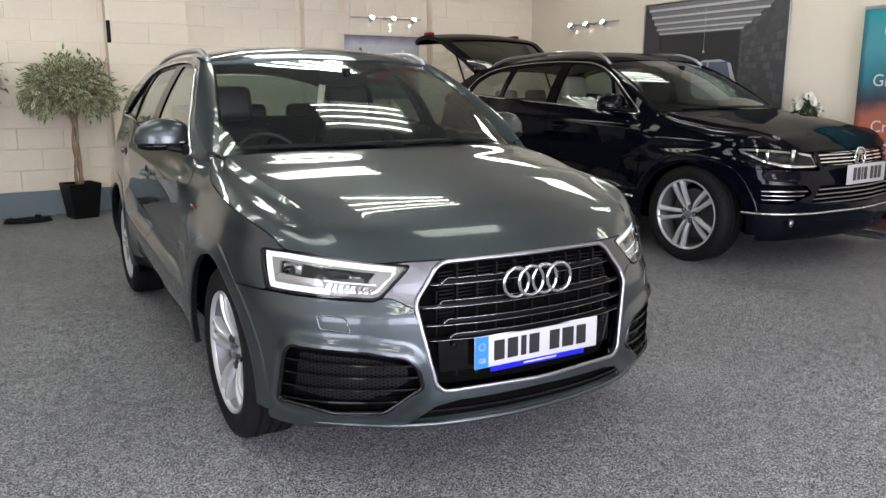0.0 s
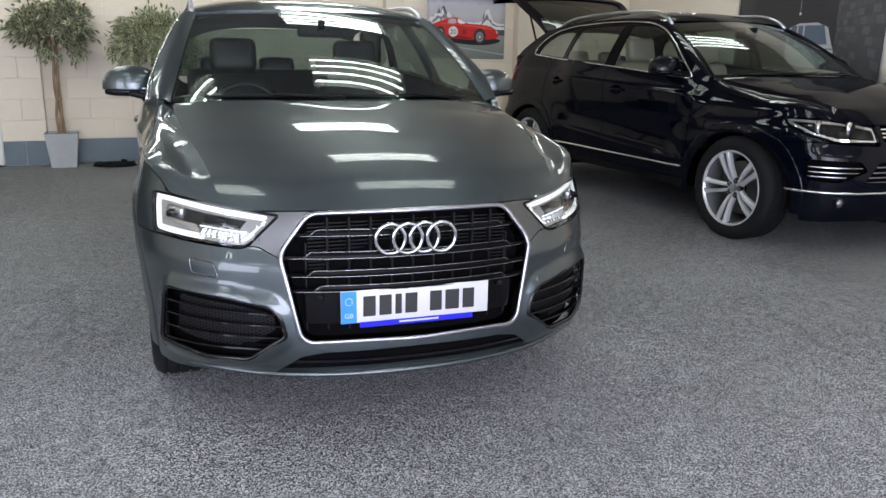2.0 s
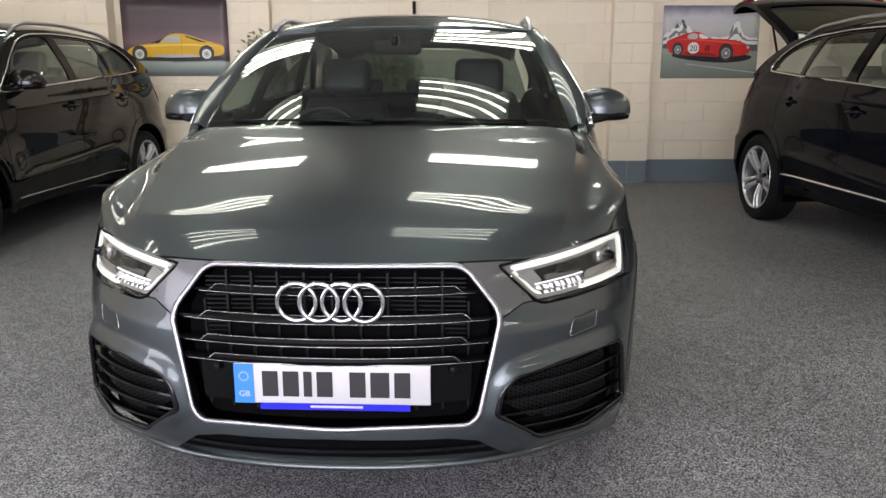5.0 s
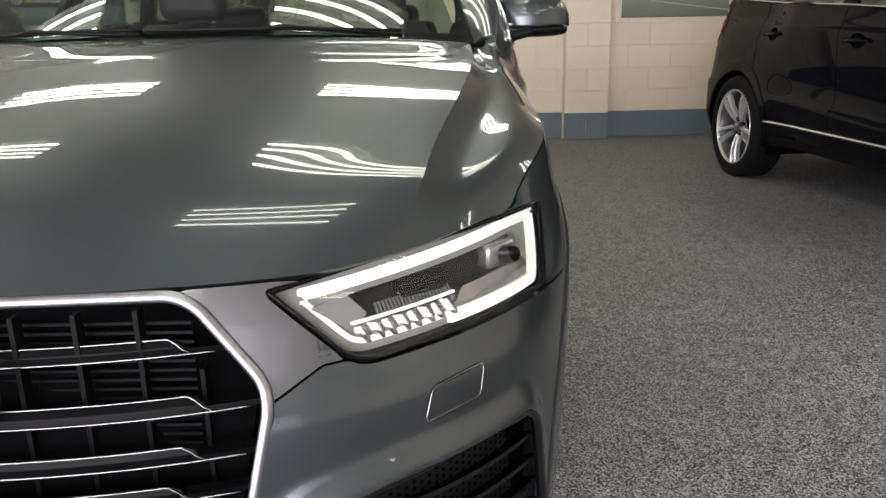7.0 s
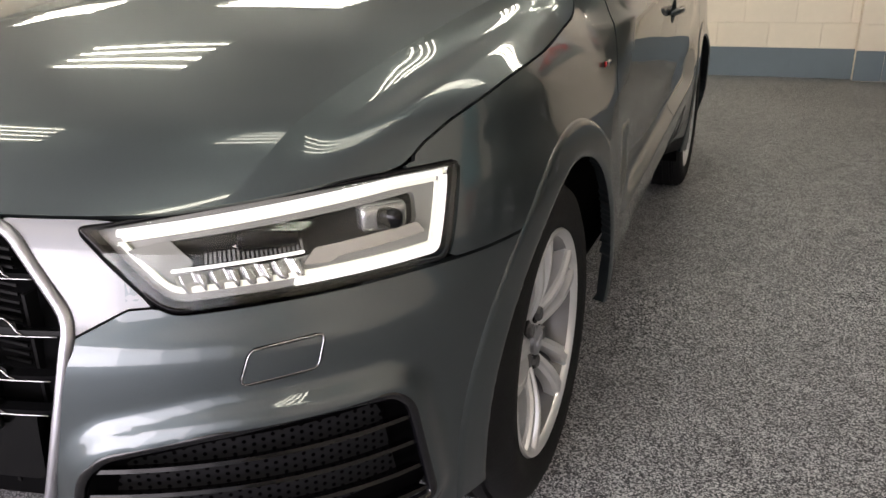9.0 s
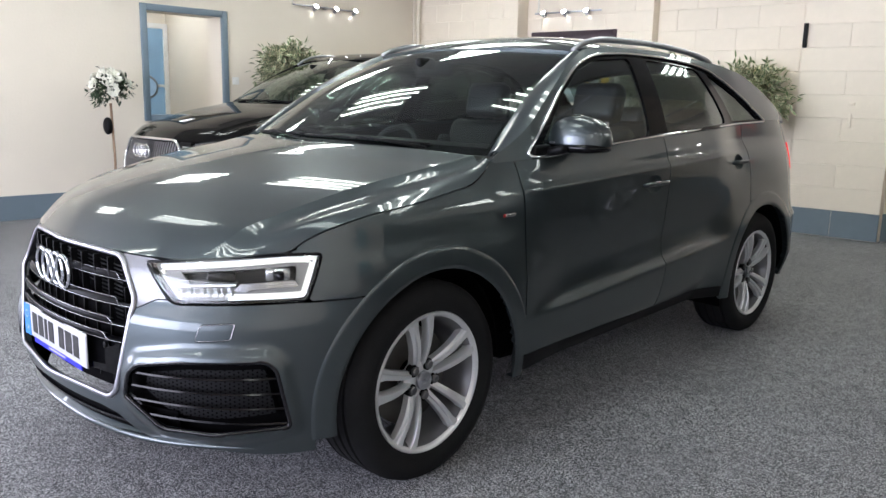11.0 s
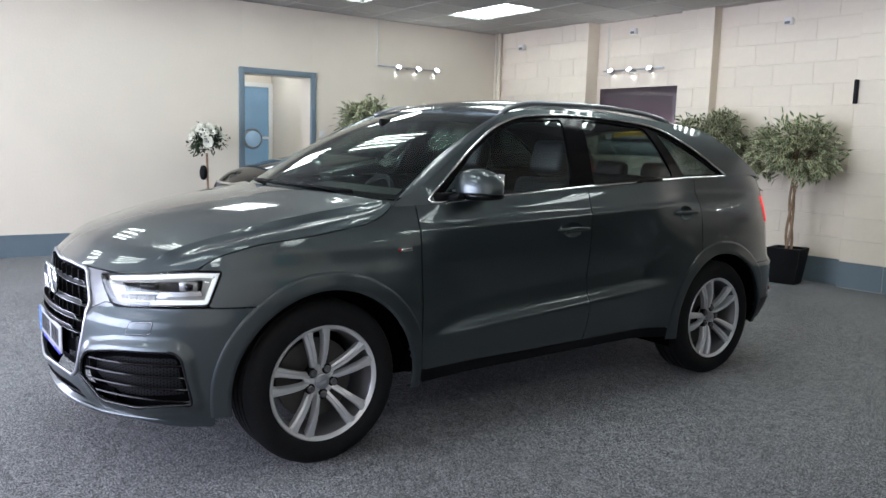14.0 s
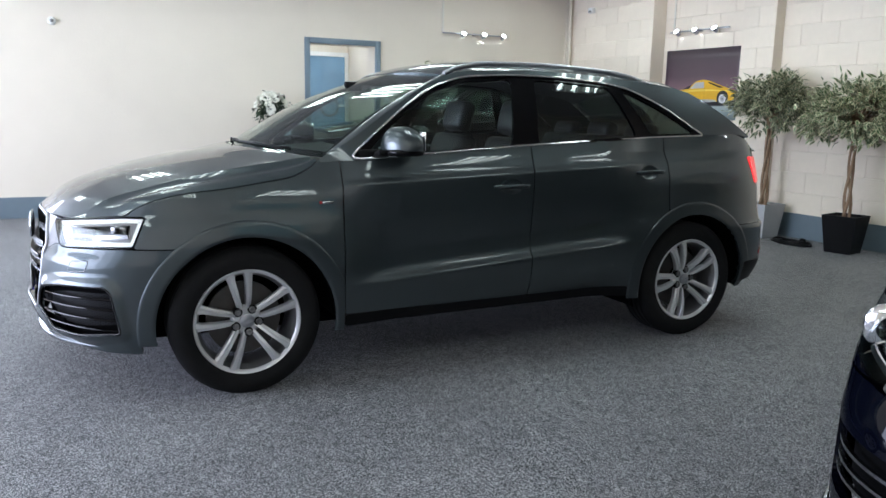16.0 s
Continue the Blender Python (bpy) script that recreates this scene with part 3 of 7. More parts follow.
for x0, x1, d in PILASTERS:
    ob = part("pilaster", boxes((x1 - x0 - 0.008, d + .02, CEIL, (0, -(d - .02) / 2, CEIL / 2))), M_MORTAR, None, "", False)
    ob.matrix_basis = place_on_back((x0 + x1) / 2)
    tagged(ob, "cream painted block pilaster on the wall", "pilaster", "pilasters", "structure")


def bevelled_block(w, h, d, b=0.004):
    """The face and bevels of one block, its front at y = -d."""
    x, z = w / 2, h / 2
    v = [(-x, 0, -z), (x, 0, -z), (x, 0, z), (-x, 0, z), (-x + b, -d, -z + b), (x - b, -d, -z + b), (x - b, -d, z - b), (-x + b, -d, z - b)]
    return v, [(4, 5, 6, 7), (0, 1, 5, 4), (1, 2, 6, 5), (2, 3, 7, 6), (3, 0, 4, 7)]


def build_blocks():
    rnd = random.Random(9)
    BW, BH, J = 0.45, 0.225, 0.006
    cache = {}
    edges = sorted(PILASTERS)
    spans, x = [], -5.7
    for a, b, d in edges:
        spans += [(x, a, 0.0), (a, b, d)]
        x = b
    spans.append((x, 5.55, 0.0))
    for s0, s1, out in spans:
        for r in range(13):
            hh = 0.27 if r == 0 else BH
            z = 0.135 if r == 0 else 0.27 + BH * (r - 0.5)
            wide = s1 - s0 > 1.0
            x = s0 - (BW / 2 if r % 2 and wide else 0)
            step = BW if wide else (s1 - s0) / (1 if r % 2 else 2)
            while x < s1 - 0.02:
                a, b = max(x, s0), min(x + step, s1)
                x += step
                if b - a < 0.04:
                    continue
                w = round(b - a - J * (0.5 if r else 0.0), 3)
                mt = M_BAND if r == 0 else M_BLOCK
                key = (w, r == 0)
                if key not in cache:
                    v, f = bevelled_block(w, hh - J * 0.5, 0.007)
                    cache[key] = mesh_of("block", v, f, mt, False)
                ob = new("block", cache[key])
                ob.parent = wall_back
                m = place_on_back((a + b) / 2, out - 0.0015 + rnd.uniform(-0.001, 0.001)) @ pose(0, 0, z)
                ob.matrix_basis = wall_back.matrix_basis.inverted() @ m

# ---- cars ----
# Local frame of a car: front axle centre on the ground at the origin, forward is -y, its left side +x.
# All bodies are drawn on one set of curves and then stretched to each car's length, width and height.
HALF, NOSE, TAIL, TAIL0 = 0.915, 0.90, 0.98, 2.5


def plan_outline():
    pts = []
    for t in np.linspace(0, math.pi / 2, 400):
        pts.append((HALF * math.sin(t) ** (2 / 2.2), -NOSE * math.cos(t) ** (2 / 2.85)))
    for y in np.linspace(0, TAIL0, 250)[1:]:
        pts.append((HALF, y))
    for t in np.linspace(0, math.pi / 2, 400)[1:]:
        pts.append((HALF * math.cos(t) ** (2 / 2.5), TAIL0 + TAIL * math.sin(t) ** (2 / 4.5)))
    pts = np.array(pts)
    s = np.concatenate([[0], np.cumsum(np.linalg.norm(np.diff(pts, axis=0), axis=1))])
    u = np.linspace(0, s[-1], 1600)
    return u, np.interp(u, s, pts[:, 0]), np.interp(u, s, pts[:, 1])


PU, PX, PY = plan_outline()
_tx, _ty = np.gradient(PX), np.gradient(PY)
_k = np.ones(41) / 41
_tx = np.convolve(np.pad(_tx, 20, mode="reflect", reflect_type="odd"), _k, "valid")
_ty = np.convolve(np.pad(_ty, 20, mode="edge"), _k, "valid")
_l = np.hypot(_tx, _ty)
PNX, PNY = _ty / _l, -_tx / _l

FRONT_P = curve((.18, .12), (.24, .05), (.29, .012), (.36, 0), (.47, 0), (.56, .0035), (.620, .0085), (.632, .0115), (.650, .0195), (.68, .033), (.76, .058), (.82, .085), (.95, .17))
FENDER_P = curve((.18, .05), (.25, .02), (.35, .008), (.55, .004), (.70, .006), (.78, .018), (.84, .034), (.90, .046), (.96, .068), (1.02, .10), (1.10, .16))
DOOR_P = curve((.18, .13), (.27, .075), (.33, .040), (.40, .019), (.48, .0055), (.512, .002), (.520, .0035), (.534, .014), (.552, .0255), (.58, .0335), (.64, .0375), (.70, .0325), (.84, .020), (.94, .016), (.976, .0165), (.983, .0185), (.992, .0245), (1.005, .031), (1.05, .044), (1.10, .061), (1.16, .083), (1.25, .115))
REAR_P = curve((.18, .14), (.30, .05), (.45, 0), (.64, 0), (.68, .02), (.9, .05), (1.1, .10), (1.3, .19))
BELT = curve((-1, 1.0), (.30, 1.05), (.46, 1.06), (1.48, 1.13), (2.3, 1.172), (2.63, 1.19), (2.95, 1.195), (3.12, 1.175), (3.26, 1.105), (3.38, 1.03), (3.5, 1.0))
ROOFLINE = curve((.2, 1.0), (.38, 1.085), (.72, 1.30), (1.0, 1.455), (1.12, 1.497), (1.35, 1.520), (1.7, 1.525), (2.2, 1.500), (2.66, 1.446), (2.79, 1.386), (3.02, 1.246), (3.26, 1.100), (3.42, 1.0))
ARCHES = (0.0, 2.603)
AXLE_Z, ARCH_R = 0.335, 0.408


def wrap(u, z, out=0.0):
    """The lower body: u runs round the plan from the nose (negative on the right side), z is the height."""
    u, z = np.asarray(u, float), np.asarray(z, float)
    a = np.abs(u)
    x, y = np.interp(a, PU, PX), np.interp(a, PU, PY)
    nx, ny = np.interp(a, PU, PNX), np.interp(a, PU, PNY)
    wf = 1 - ramp01(y, -0.78, -0.30)
    wr = ramp01(y, 2.75, 3.25)
    wd = ramp01(y, 0.28, 0.60) * (1 - ramp01(y, 1.95, 2.35) * 0.55)
    wd_low = ramp01(y, 0.40, 0.74) * (1 - ramp01(y, 1.90, 2.22))
    zs, zh = z - 0.073 * (y - 1.0), z - 0.045 * (y - 1.0)
    mixz = ramp01(z, 0.62, 0.80)
    door = DOOR_P(zs) * (1 - mixz) + DOOR_P(zh) * mixz
    w = wd_low * (1 - mixz) + wd * mixz
    side = FENDER_P(z) * (1 - w) + door * w
    # rear wing keeps its shoulder
    d = side * (1 - wf) * (1 - wr) + FRONT_P(z) * (1 - .85 * ramp01(y, -.76, -.52) * (z < .36)) * wf + REAR_P(z) * wr * (1 - wf)
    d = d - out
    return np.stack([np.where(u < 0, -1, 1) * (x - nx * d), y - ny * d, z + 0 * u], -1)


def uat(x=None, y=None):
    """Place along the plan: by x on the nose, or by y on the side."""
    if y is None:
        k = PY < 0
        return float(np.interp(abs(x), PX[k], PU[k]))
    return float(np.interp(y, PY, PU))


def uxy(x, y):
    return float(PU[np.argmin((PX - x) ** 2 + (PY - y) ** 2)])


def side_x(y, z):
    """Half width of the glasshouse."""
    b = BELT(y)
    x0 = wrap(np.interp(y, PY, PU), b)[..., 0]
    top = np.maximum(ROOFLINE(1.5), b + 0.2)
    t = (z - b) / (top - b)
    x1 = 0.625 + 0 * y
    taper = 0.05 * t * ramp01(y, 2.25, 3.0)
    return x0 + (x1 - x0) * t + 0.020 * t * (1 - t) * 4 * (t > 0) - taper


def side_surf(y, z, sgn=1, out=0.0):
    y, z = np.asarray(y, float), np.asarray(z, float)
    return np.stack([sgn * (side_x(y, z) + out), y, z + out * 0.3], -1)


def grid(a, b, step):
    return np.linspace(a, b, max(2, int(round((b - a) / step)) + 1))


class Body:
    """Makes the parts of one car and stretches them to its size."""

    def __init__(self, root, size, paint, step, shape=None):
        self.shape = shape
        self.root, self.size, self.paint, self.step = root, np.array(size, float), paint, step

    def add(self, name, data, mat=None, parent=None, label="", depth=0.0, smooth=True, sharp=None, flip=False):
        if isinstance(data, bmesh.types.BMesh):
            if self.shape:
                for q in data.verts:
                    q.co = self.shape(np.array([tuple(q.co)]))[0]
            bmesh.ops.scale(data, vec=tuple(self.size), verts=data.verts[:])
        else:
            v = np.array(data[0], float)
            v = (self.shape(v) if self.shape else v) * self.size
            f = [tuple(reversed(q)) for q in data[1]] if flip else data[1]
            data = rimmed(list(v), f, depth) if depth else (list(v), f)
        ob = part(name, data, mat or self.paint, parent or self.root, label, smooth, sharp)
        return ob

    def skin(self, name, u0, u1, z0, z1, field, mat=None, parent=None, label="", depth=0.012, out=0.0, step=None):
        """A panel of the lower body on one side (or across the nose when u0 < 0)."""
        s = step or self.step
        return self.add(name, patch(grid(u0, u1, s), grid(z0, z1, s), field, lambda u, z: wrap(u, z, out(u, z) if callable(out) else out)), mat, parent, label, depth)


def mirror_u(field):
    return lambda u, z: field(np.abs(u), z)


def yfield(f):
    """A field given over (y, z), taken along the plan."""
    return lambda u, z: f(np.interp(np.abs(u), PU, PY), z)


HOOD_SEAM = curve((-.90, .808), (-.80, .803), (-.725, .810), (-.607, .826), (-.53, .834), (-.475, .866), (-.416, .893), (-.28, .928), (-.053, .953), (.113, .977), (.20, .990), (.30, 1.03), (.36, 1.072))


def hood_z(u):
    y = np.interp(np.abs(u), PU, PY)
    return HOOD_SEAM(y)


def nose_shape(front):
    """Polygons of the front end in (u, z)."""
    return {k: rounded([(uxy(x, y), z) for x, y, z in pts], r) for k, (pts, r) in front.items()}


def grip_r(u, z, y, zc):
    """1 on the rim of the dish behind a door handle."""
    return np.hypot((np.abs(u) - uat(y=y)) / .066, (z - zc) / .040)


def build_shell(B, front, dlo, gap=0.0027, rear_open=False, nose=None, grips=()):
    """Panels common to all the cars. front: polygons (u, z) cut from the nose; dlo: side window outlines (y, z)."""
    ud0, ud1, ud2, ue = uat(y=.445), uat(y=1.475), uat(y=2.40), PU[-1]
    arch = yfield(lambda y, z: ARCH_R + .059 - np.hypot(y - ARCHES[0], z - AXLE_Z))
    arch2 = yfield(lambda y, z: ARCH_R + .059 - np.hypot(y - ARCHES[1], z - AXLE_Z))
    holes = [poly_field(front[k]) for k in front]
    grip = [(lambda u, z, y=(a + b) / 2, zc=zc: .05 * (1 - grip_r(u, z, y, zc))) for a, b, zc in grips] or [lambda u, z: -1 + 0 * u] * 2

    def bumper(u, z):
        a = np.abs(u)
        low = .238 - 0.005 * ramp01(a, uat(x=.62), uat(y=-.35)) - z
        top = np.where(a < uat(x=.63), z - hood_z(a) + 0.004, np.maximum(z - (.694 - gap), z - hood_z(a)))
        f = np.maximum(low, top)
        f = np.maximum(f, arch(a, z))
        f = np.maximum(f, a - uat(y=0.0))
        for h in holes:
            f = np.maximum(f, gap - h(a, z))
        return f

    ledge = 0.0
    if "fog" in front:
        ff = poly_field(front["fog"])
        ledge = lambda u, z: .017 * (1 - ramp01(ff(np.abs(u), z), .004, .050)) * ramp01(np.abs(u), uat(x=.36), uat(x=.47)) * (1 - ramp01(np.abs(u), uat(y=-.42), uat(y=-.30)))
    if nose is None:
        B.skin("front_bumper", -uat(y=0), uat(y=0), .22, .86, bumper, depth=0.02, out=ledge)
    else:
        nf = poly_field(nose)
        B.skin("front_bumper", -uat(y=0), uat(y=0), .22, .86, lambda u, z: np.maximum(bumper(u, z), .0016 - nf(np.abs(u), z)), depth=0.02, out=ledge, step=.010)
        for a, b in ((0, uat(y=-.6)), (-uat(y=-.6), 0)):
            B.skin("nose_panel", a, b, .22, .86, lambda u, z: np.maximum(bumper(u, z), nf(np.abs(u), z) + .0016), M_NOSE_LIT, None, "satin silver-grey panel beside the grille", depth=0.02, out=ledge, step=.008)
    for s in (1, -1):
        sk = lambda name, a, b, z0, z1, f, **kw: B.skin(name, *((a, b) if s > 0 else (-b, -a)), z0, z1, mirror_u(f), **kw)

        def fender(u, z):
            f = np.maximum.reduce([.694 + gap - z + 10 * (u > uat(y=0.05)) * 0, z - hood_z(u) + .0045, u - (ud0 - gap), arch(u, z)])
            behind = np.maximum.reduce([z - hood_z(u) + .0045, u - (ud0 - gap), uat(y=0.0) - u, arch(u, z), .335 - z])
            f = np.minimum(f, behind)
            top = z - (BELT(np.interp(u, PU, PY)) + 0.02)
            f = np.maximum(f, top)
            if "headlight" in front:
                f = np.maximum(f, gap - poly_field(front["headlight"])(u, z))
            return f
        sk("front_wing", uat(y=-.80), ud0 + .02, .30, 1.12, fender)
        belt = lambda u: BELT(np.interp(u, PU, PY))
        sk("front_door", ud0, ud1, .30, 1.16, lambda u, z: np.maximum.reduce([ud0 + gap - u, u - ud1 + gap, z - belt(u), .345 - z + 0 * u, grip[0](u, z)]), step=.008)
        sk("rear_door", ud1, ud2 + .02, .30, 1.22, lambda u, z: np.maximum.reduce([ud1 + gap - u, u - ud2 + gap, z - belt(u), .345 - z, arch2(u, z) + gap, grip[1](u, z)]), step=.008)
        sk("sill", ud0, uat(y=2.3), .20, .36, lambda u, z: np.maximum.reduce([ud0 - u, arch2(u, z) + gap, z - .345 + gap, .285 - z]), mat=M_BLACK, label="black sill", depth=0.03)
        sk("rear_quarter", ud2, ue, .64, 1.25, lambda u, z: np.maximum.reduce([ud2 + gap - u, arch2(u, z), .66 + gap - z, z - belt(u), u - uat(y=3.38)]))
        # arch trims
        for c in ARCHES:
            fr = lambda u, z, c=c: np.hypot(np.interp(u, PU, PY) - c, z - AXLE_Z)
            lowz = (lambda u, z, c=c: np.maximum.reduce([fr(u, z) - .475, ARCH_R - .008 - fr(u, z), .245 - z + 0 * u]))
            across = lambda u, z, c=c: np.clip((np.hypot(np.interp(np.abs(u), PU, PY) - c, z - AXLE_Z) - ARCH_R + .008) / .075, 0, 1)
            bulge = lambda u, z, across=across: 0.0005 + 0.0035 * np.minimum(1, (1 - across(u, z)) * 14) - .006 * (1 - ramp01(across(u, z), 0, .12))
            lim = (lambda u, z: u - ud0 + gap) if c < 1 else (lambda u, z: -1 + 0 * u)
            sk("arch_trim", uat(y=c - .5) if c < 1 else uat(y=c - .5), uat(y=c + .5), .27, .83, lambda u, z, lowz=lowz, lim=lim: np.maximum(lowz(u, z), lim(u, z)), out=bulge, depth=0.03, label="painted wheel arch trim", step=.0075)
    B.skin("rear_bumper", uat(y=2.9), PU[-1], .28, .67, mirror_u(lambda u, z: np.maximum.reduce([.30 - z, z - .66, arch2(u, z)])), depth=0.02)
    B.skin("rear_bumper", -PU[-1], -uat(y=2.9), .28, .67, mirror_u(lambda u, z: np.maximum.reduce([.30 - z, z - .66, arch2(u, z)])), depth=0.02)
    # glasshouse sides: pillars with the window openings cut out
    st = B.step
    outline = poly_field([(.30, 1.0)] + [(y, float(ROOFLINE(y))) for y in np.linspace(.36, 3.36, 50)] + [(3.42, .98)])
    d_all = poly_field(dlo["outline"])
    panes = {k: poly_field(v) for k, v in dlo.items() if k != "outline"}
    ys, zs = grid(.25, 3.44, st), grid(1.0, 1.56, st)
    for s in (1, -1):
        surf = lambda y, z, s=s, o=0.0: side_surf(y, z, s, o)
        pill = lambda y, z: np.maximum.reduce([outline(y, z), BELT(y) - z + 0.001, -d_all(y, z), y - 3.25])
        B.add("side_frame", patch(ys, zs, pill, surf), None, None, "painted pillars and roof edge", 0.03, flip=s < 0)
        inner = lambda y, z: np.maximum.reduce([d_all(y, z)] + [-p(y, z) for p in panes.values()])
        B.add("window_surround", patch(ys, zs, inner, lambda y, z: surf(y, z, o=-0.004)), M_GLOSSBLACK, None, "gloss black window pillars", 0.02, flip=s < 0)
        for k, p in panes.items():
            B.add("side_window", patch(ys, zs, lambda y, z: p(y, z) - 0.004, lambda y, z: surf(y, z, o=-0.010)), dlo_mat(B, k), None, "", 0.0, flip=s < 0).visible_shadow = False
        pts = [tuple(side_surf(np.array(y), np.array(z), s, 0.004)) for y, z in dlo["outline"]]
        B.add("window_trim", tube(pts, 0.0065, 6, True), M_CHROME, None, "bright chrome window trim")
    # windscreen: swept between its foot and its head
    foot = lambda v: np.stack([.755 * v, .12 + .28 * v ** 2 * np.abs(v) ** .4, 1.100 - .022 * v ** 2], -1)
    head = lambda v: np.stack([.60 * v, .975 + .10 * v ** 2, 1.502 - .022 * v ** 2], -1)

    def screen(v, t, out=0.0):
        a, b = foot(v), head(v)
        p = a + (b - a) * t[:, None]
        p[:, 2] += 0.035 * np.sin(math.pi * t) * (1 - 0.25 * v * v) + out
        p[:, 1] -= 0.02 * np.sin(math.pi * t) + out * 0.5
        return p
    for s in (1, -1):
        def pillar(t, k):
            a = screen(np.full_like(t, 0.985 * s), t, -.003)
            y = a[:, 1]
            b = side_surf(y, ROOFLINE(y), s)
            p = a + (b - a) * k[:, None]
            p[:, 2] += .010 * np.sin(math.pi * k)
            return p
        B.add("windscreen_pillar", patch(np.linspace(0, 1, 33), np.linspace(0, 1, 7), None, pillar), None, None, "painted windscreen pillar", 0.006, flip=s > 0)
    edge_w = lambda v, t: np.maximum.reduce([np.abs(v) - .97, t - .95, .05 - t])
    B.add("windscreen", patch(np.linspace(-1, 1, 61), np.linspace(0, 1, 41), None, screen), M_WINDSCREEN).visible_shadow = False
    B.add("windscreen_band", patch(np.linspace(-1, 1, 121), np.linspace(0, 1, 81), lambda v, t: np.maximum.reduce([-edge_w(v, t)]), lambda v, t: screen(v, t, -0.004)), M_GLOSSBLACK, None, "black screen-printed border")
    # roof
    def roof(v, y):
        yy = y + .10 * v ** 2 * (1 - ramp01(y, 1.0, 1.9))
        zs_ = ROOFLINE(yy)
        zc = ROOFC(yy)
        x = .612 * v
        return np.stack([x, yy, zs_ + (zc - zs_) * (1 - np.abs(v) ** 2.6)], -1)
    B.add("roof", patch(np.linspace(-1, 1, 61), grid(.975, 2.78, .03), None, roof), None, None, "", 0.02)
    # tailgate glass and panel
    if not rear_open:
        B.add("rear_window", *tail_piece(.10, .92, 1.0))
        def spoiler(v, t):
            y = 2.70 + (.20 - .10 * v ** 2) * t
            z0 = ROOFLINE(2.70 + 0 * v) + (ROOFC(2.70 + 0 * v) - ROOFLINE(2.70 + 0 * v)) * (1 - np.abs(v) ** 2.6)
            return np.stack([(.612 - .03 * t ** 3) * v, y, z0 + .006 - .030 * t - .020 * t * t], -1)
        B.add("roof_spoiler", patch(np.linspace(-1, 1, 41), np.linspace(0, 1, 9), None, spoiler), None, None, "painted roof spoiler", 0.022)
        B.add("tailgate", *tail_panel())
    return screen


ROOFC = curve((.9, 1.47), (.975, 1.504), (1.06, 1.534), (1.2, 1.566), (1.4, 1.586), (1.7, 1.594), (2.2, 1.580), (2.55, 1.548), (2.80, 1.505), (3.1, 1.41))


def tail_piece(a, b, w):
    top = lambda v: np.stack([.60 * v, 2.78 - .04 * v ** 2, 1.450 - .04 * v ** 2], -1)
    bot = lambda v: np.stack([.73 * v, 3.27 - .06 * v ** 2, 1.09 - .0 * v ** 2], -1)

    def f(v, t):
        p = top(v) + (bot(v) - top(v)) * t[:, None]
        p[:, 2] += .008 * np.sin(math.pi * t)
        return p
    return (patch(np.linspace(-w, w, 21), np.linspace(0, 1, 12), None, f), M_DARKGLASS, None, "dark tailgate glass")


def tail_panel():
    u0 = uat(y=3.37)
    v = [wrap(np.linspace(u0, PU[-1], 40), np.full(40, z)) for z in np.linspace(.66, 1.035, 20)]
    v2 = [wrap(-np.linspace(PU[-1], u0, 40), np.full(40, z)) for z in np.linspace(.66, 1.035, 20)]
    rows = [np.concatenate([a, b]) for a, b in zip(v, v2)]
    n = 80
    faces = [(i * n + j, i * n + j + 1, (i + 1) * n + j + 1, (i + 1) * n + j) for i in range(19) for j in range(n - 1)]
    return ((list(np.concatenate(rows)), faces), None, None, "")


def dlo_mat(B, key):
    return M_DARKGLASS if key.startswith("rear") else M_SIDEGLASS


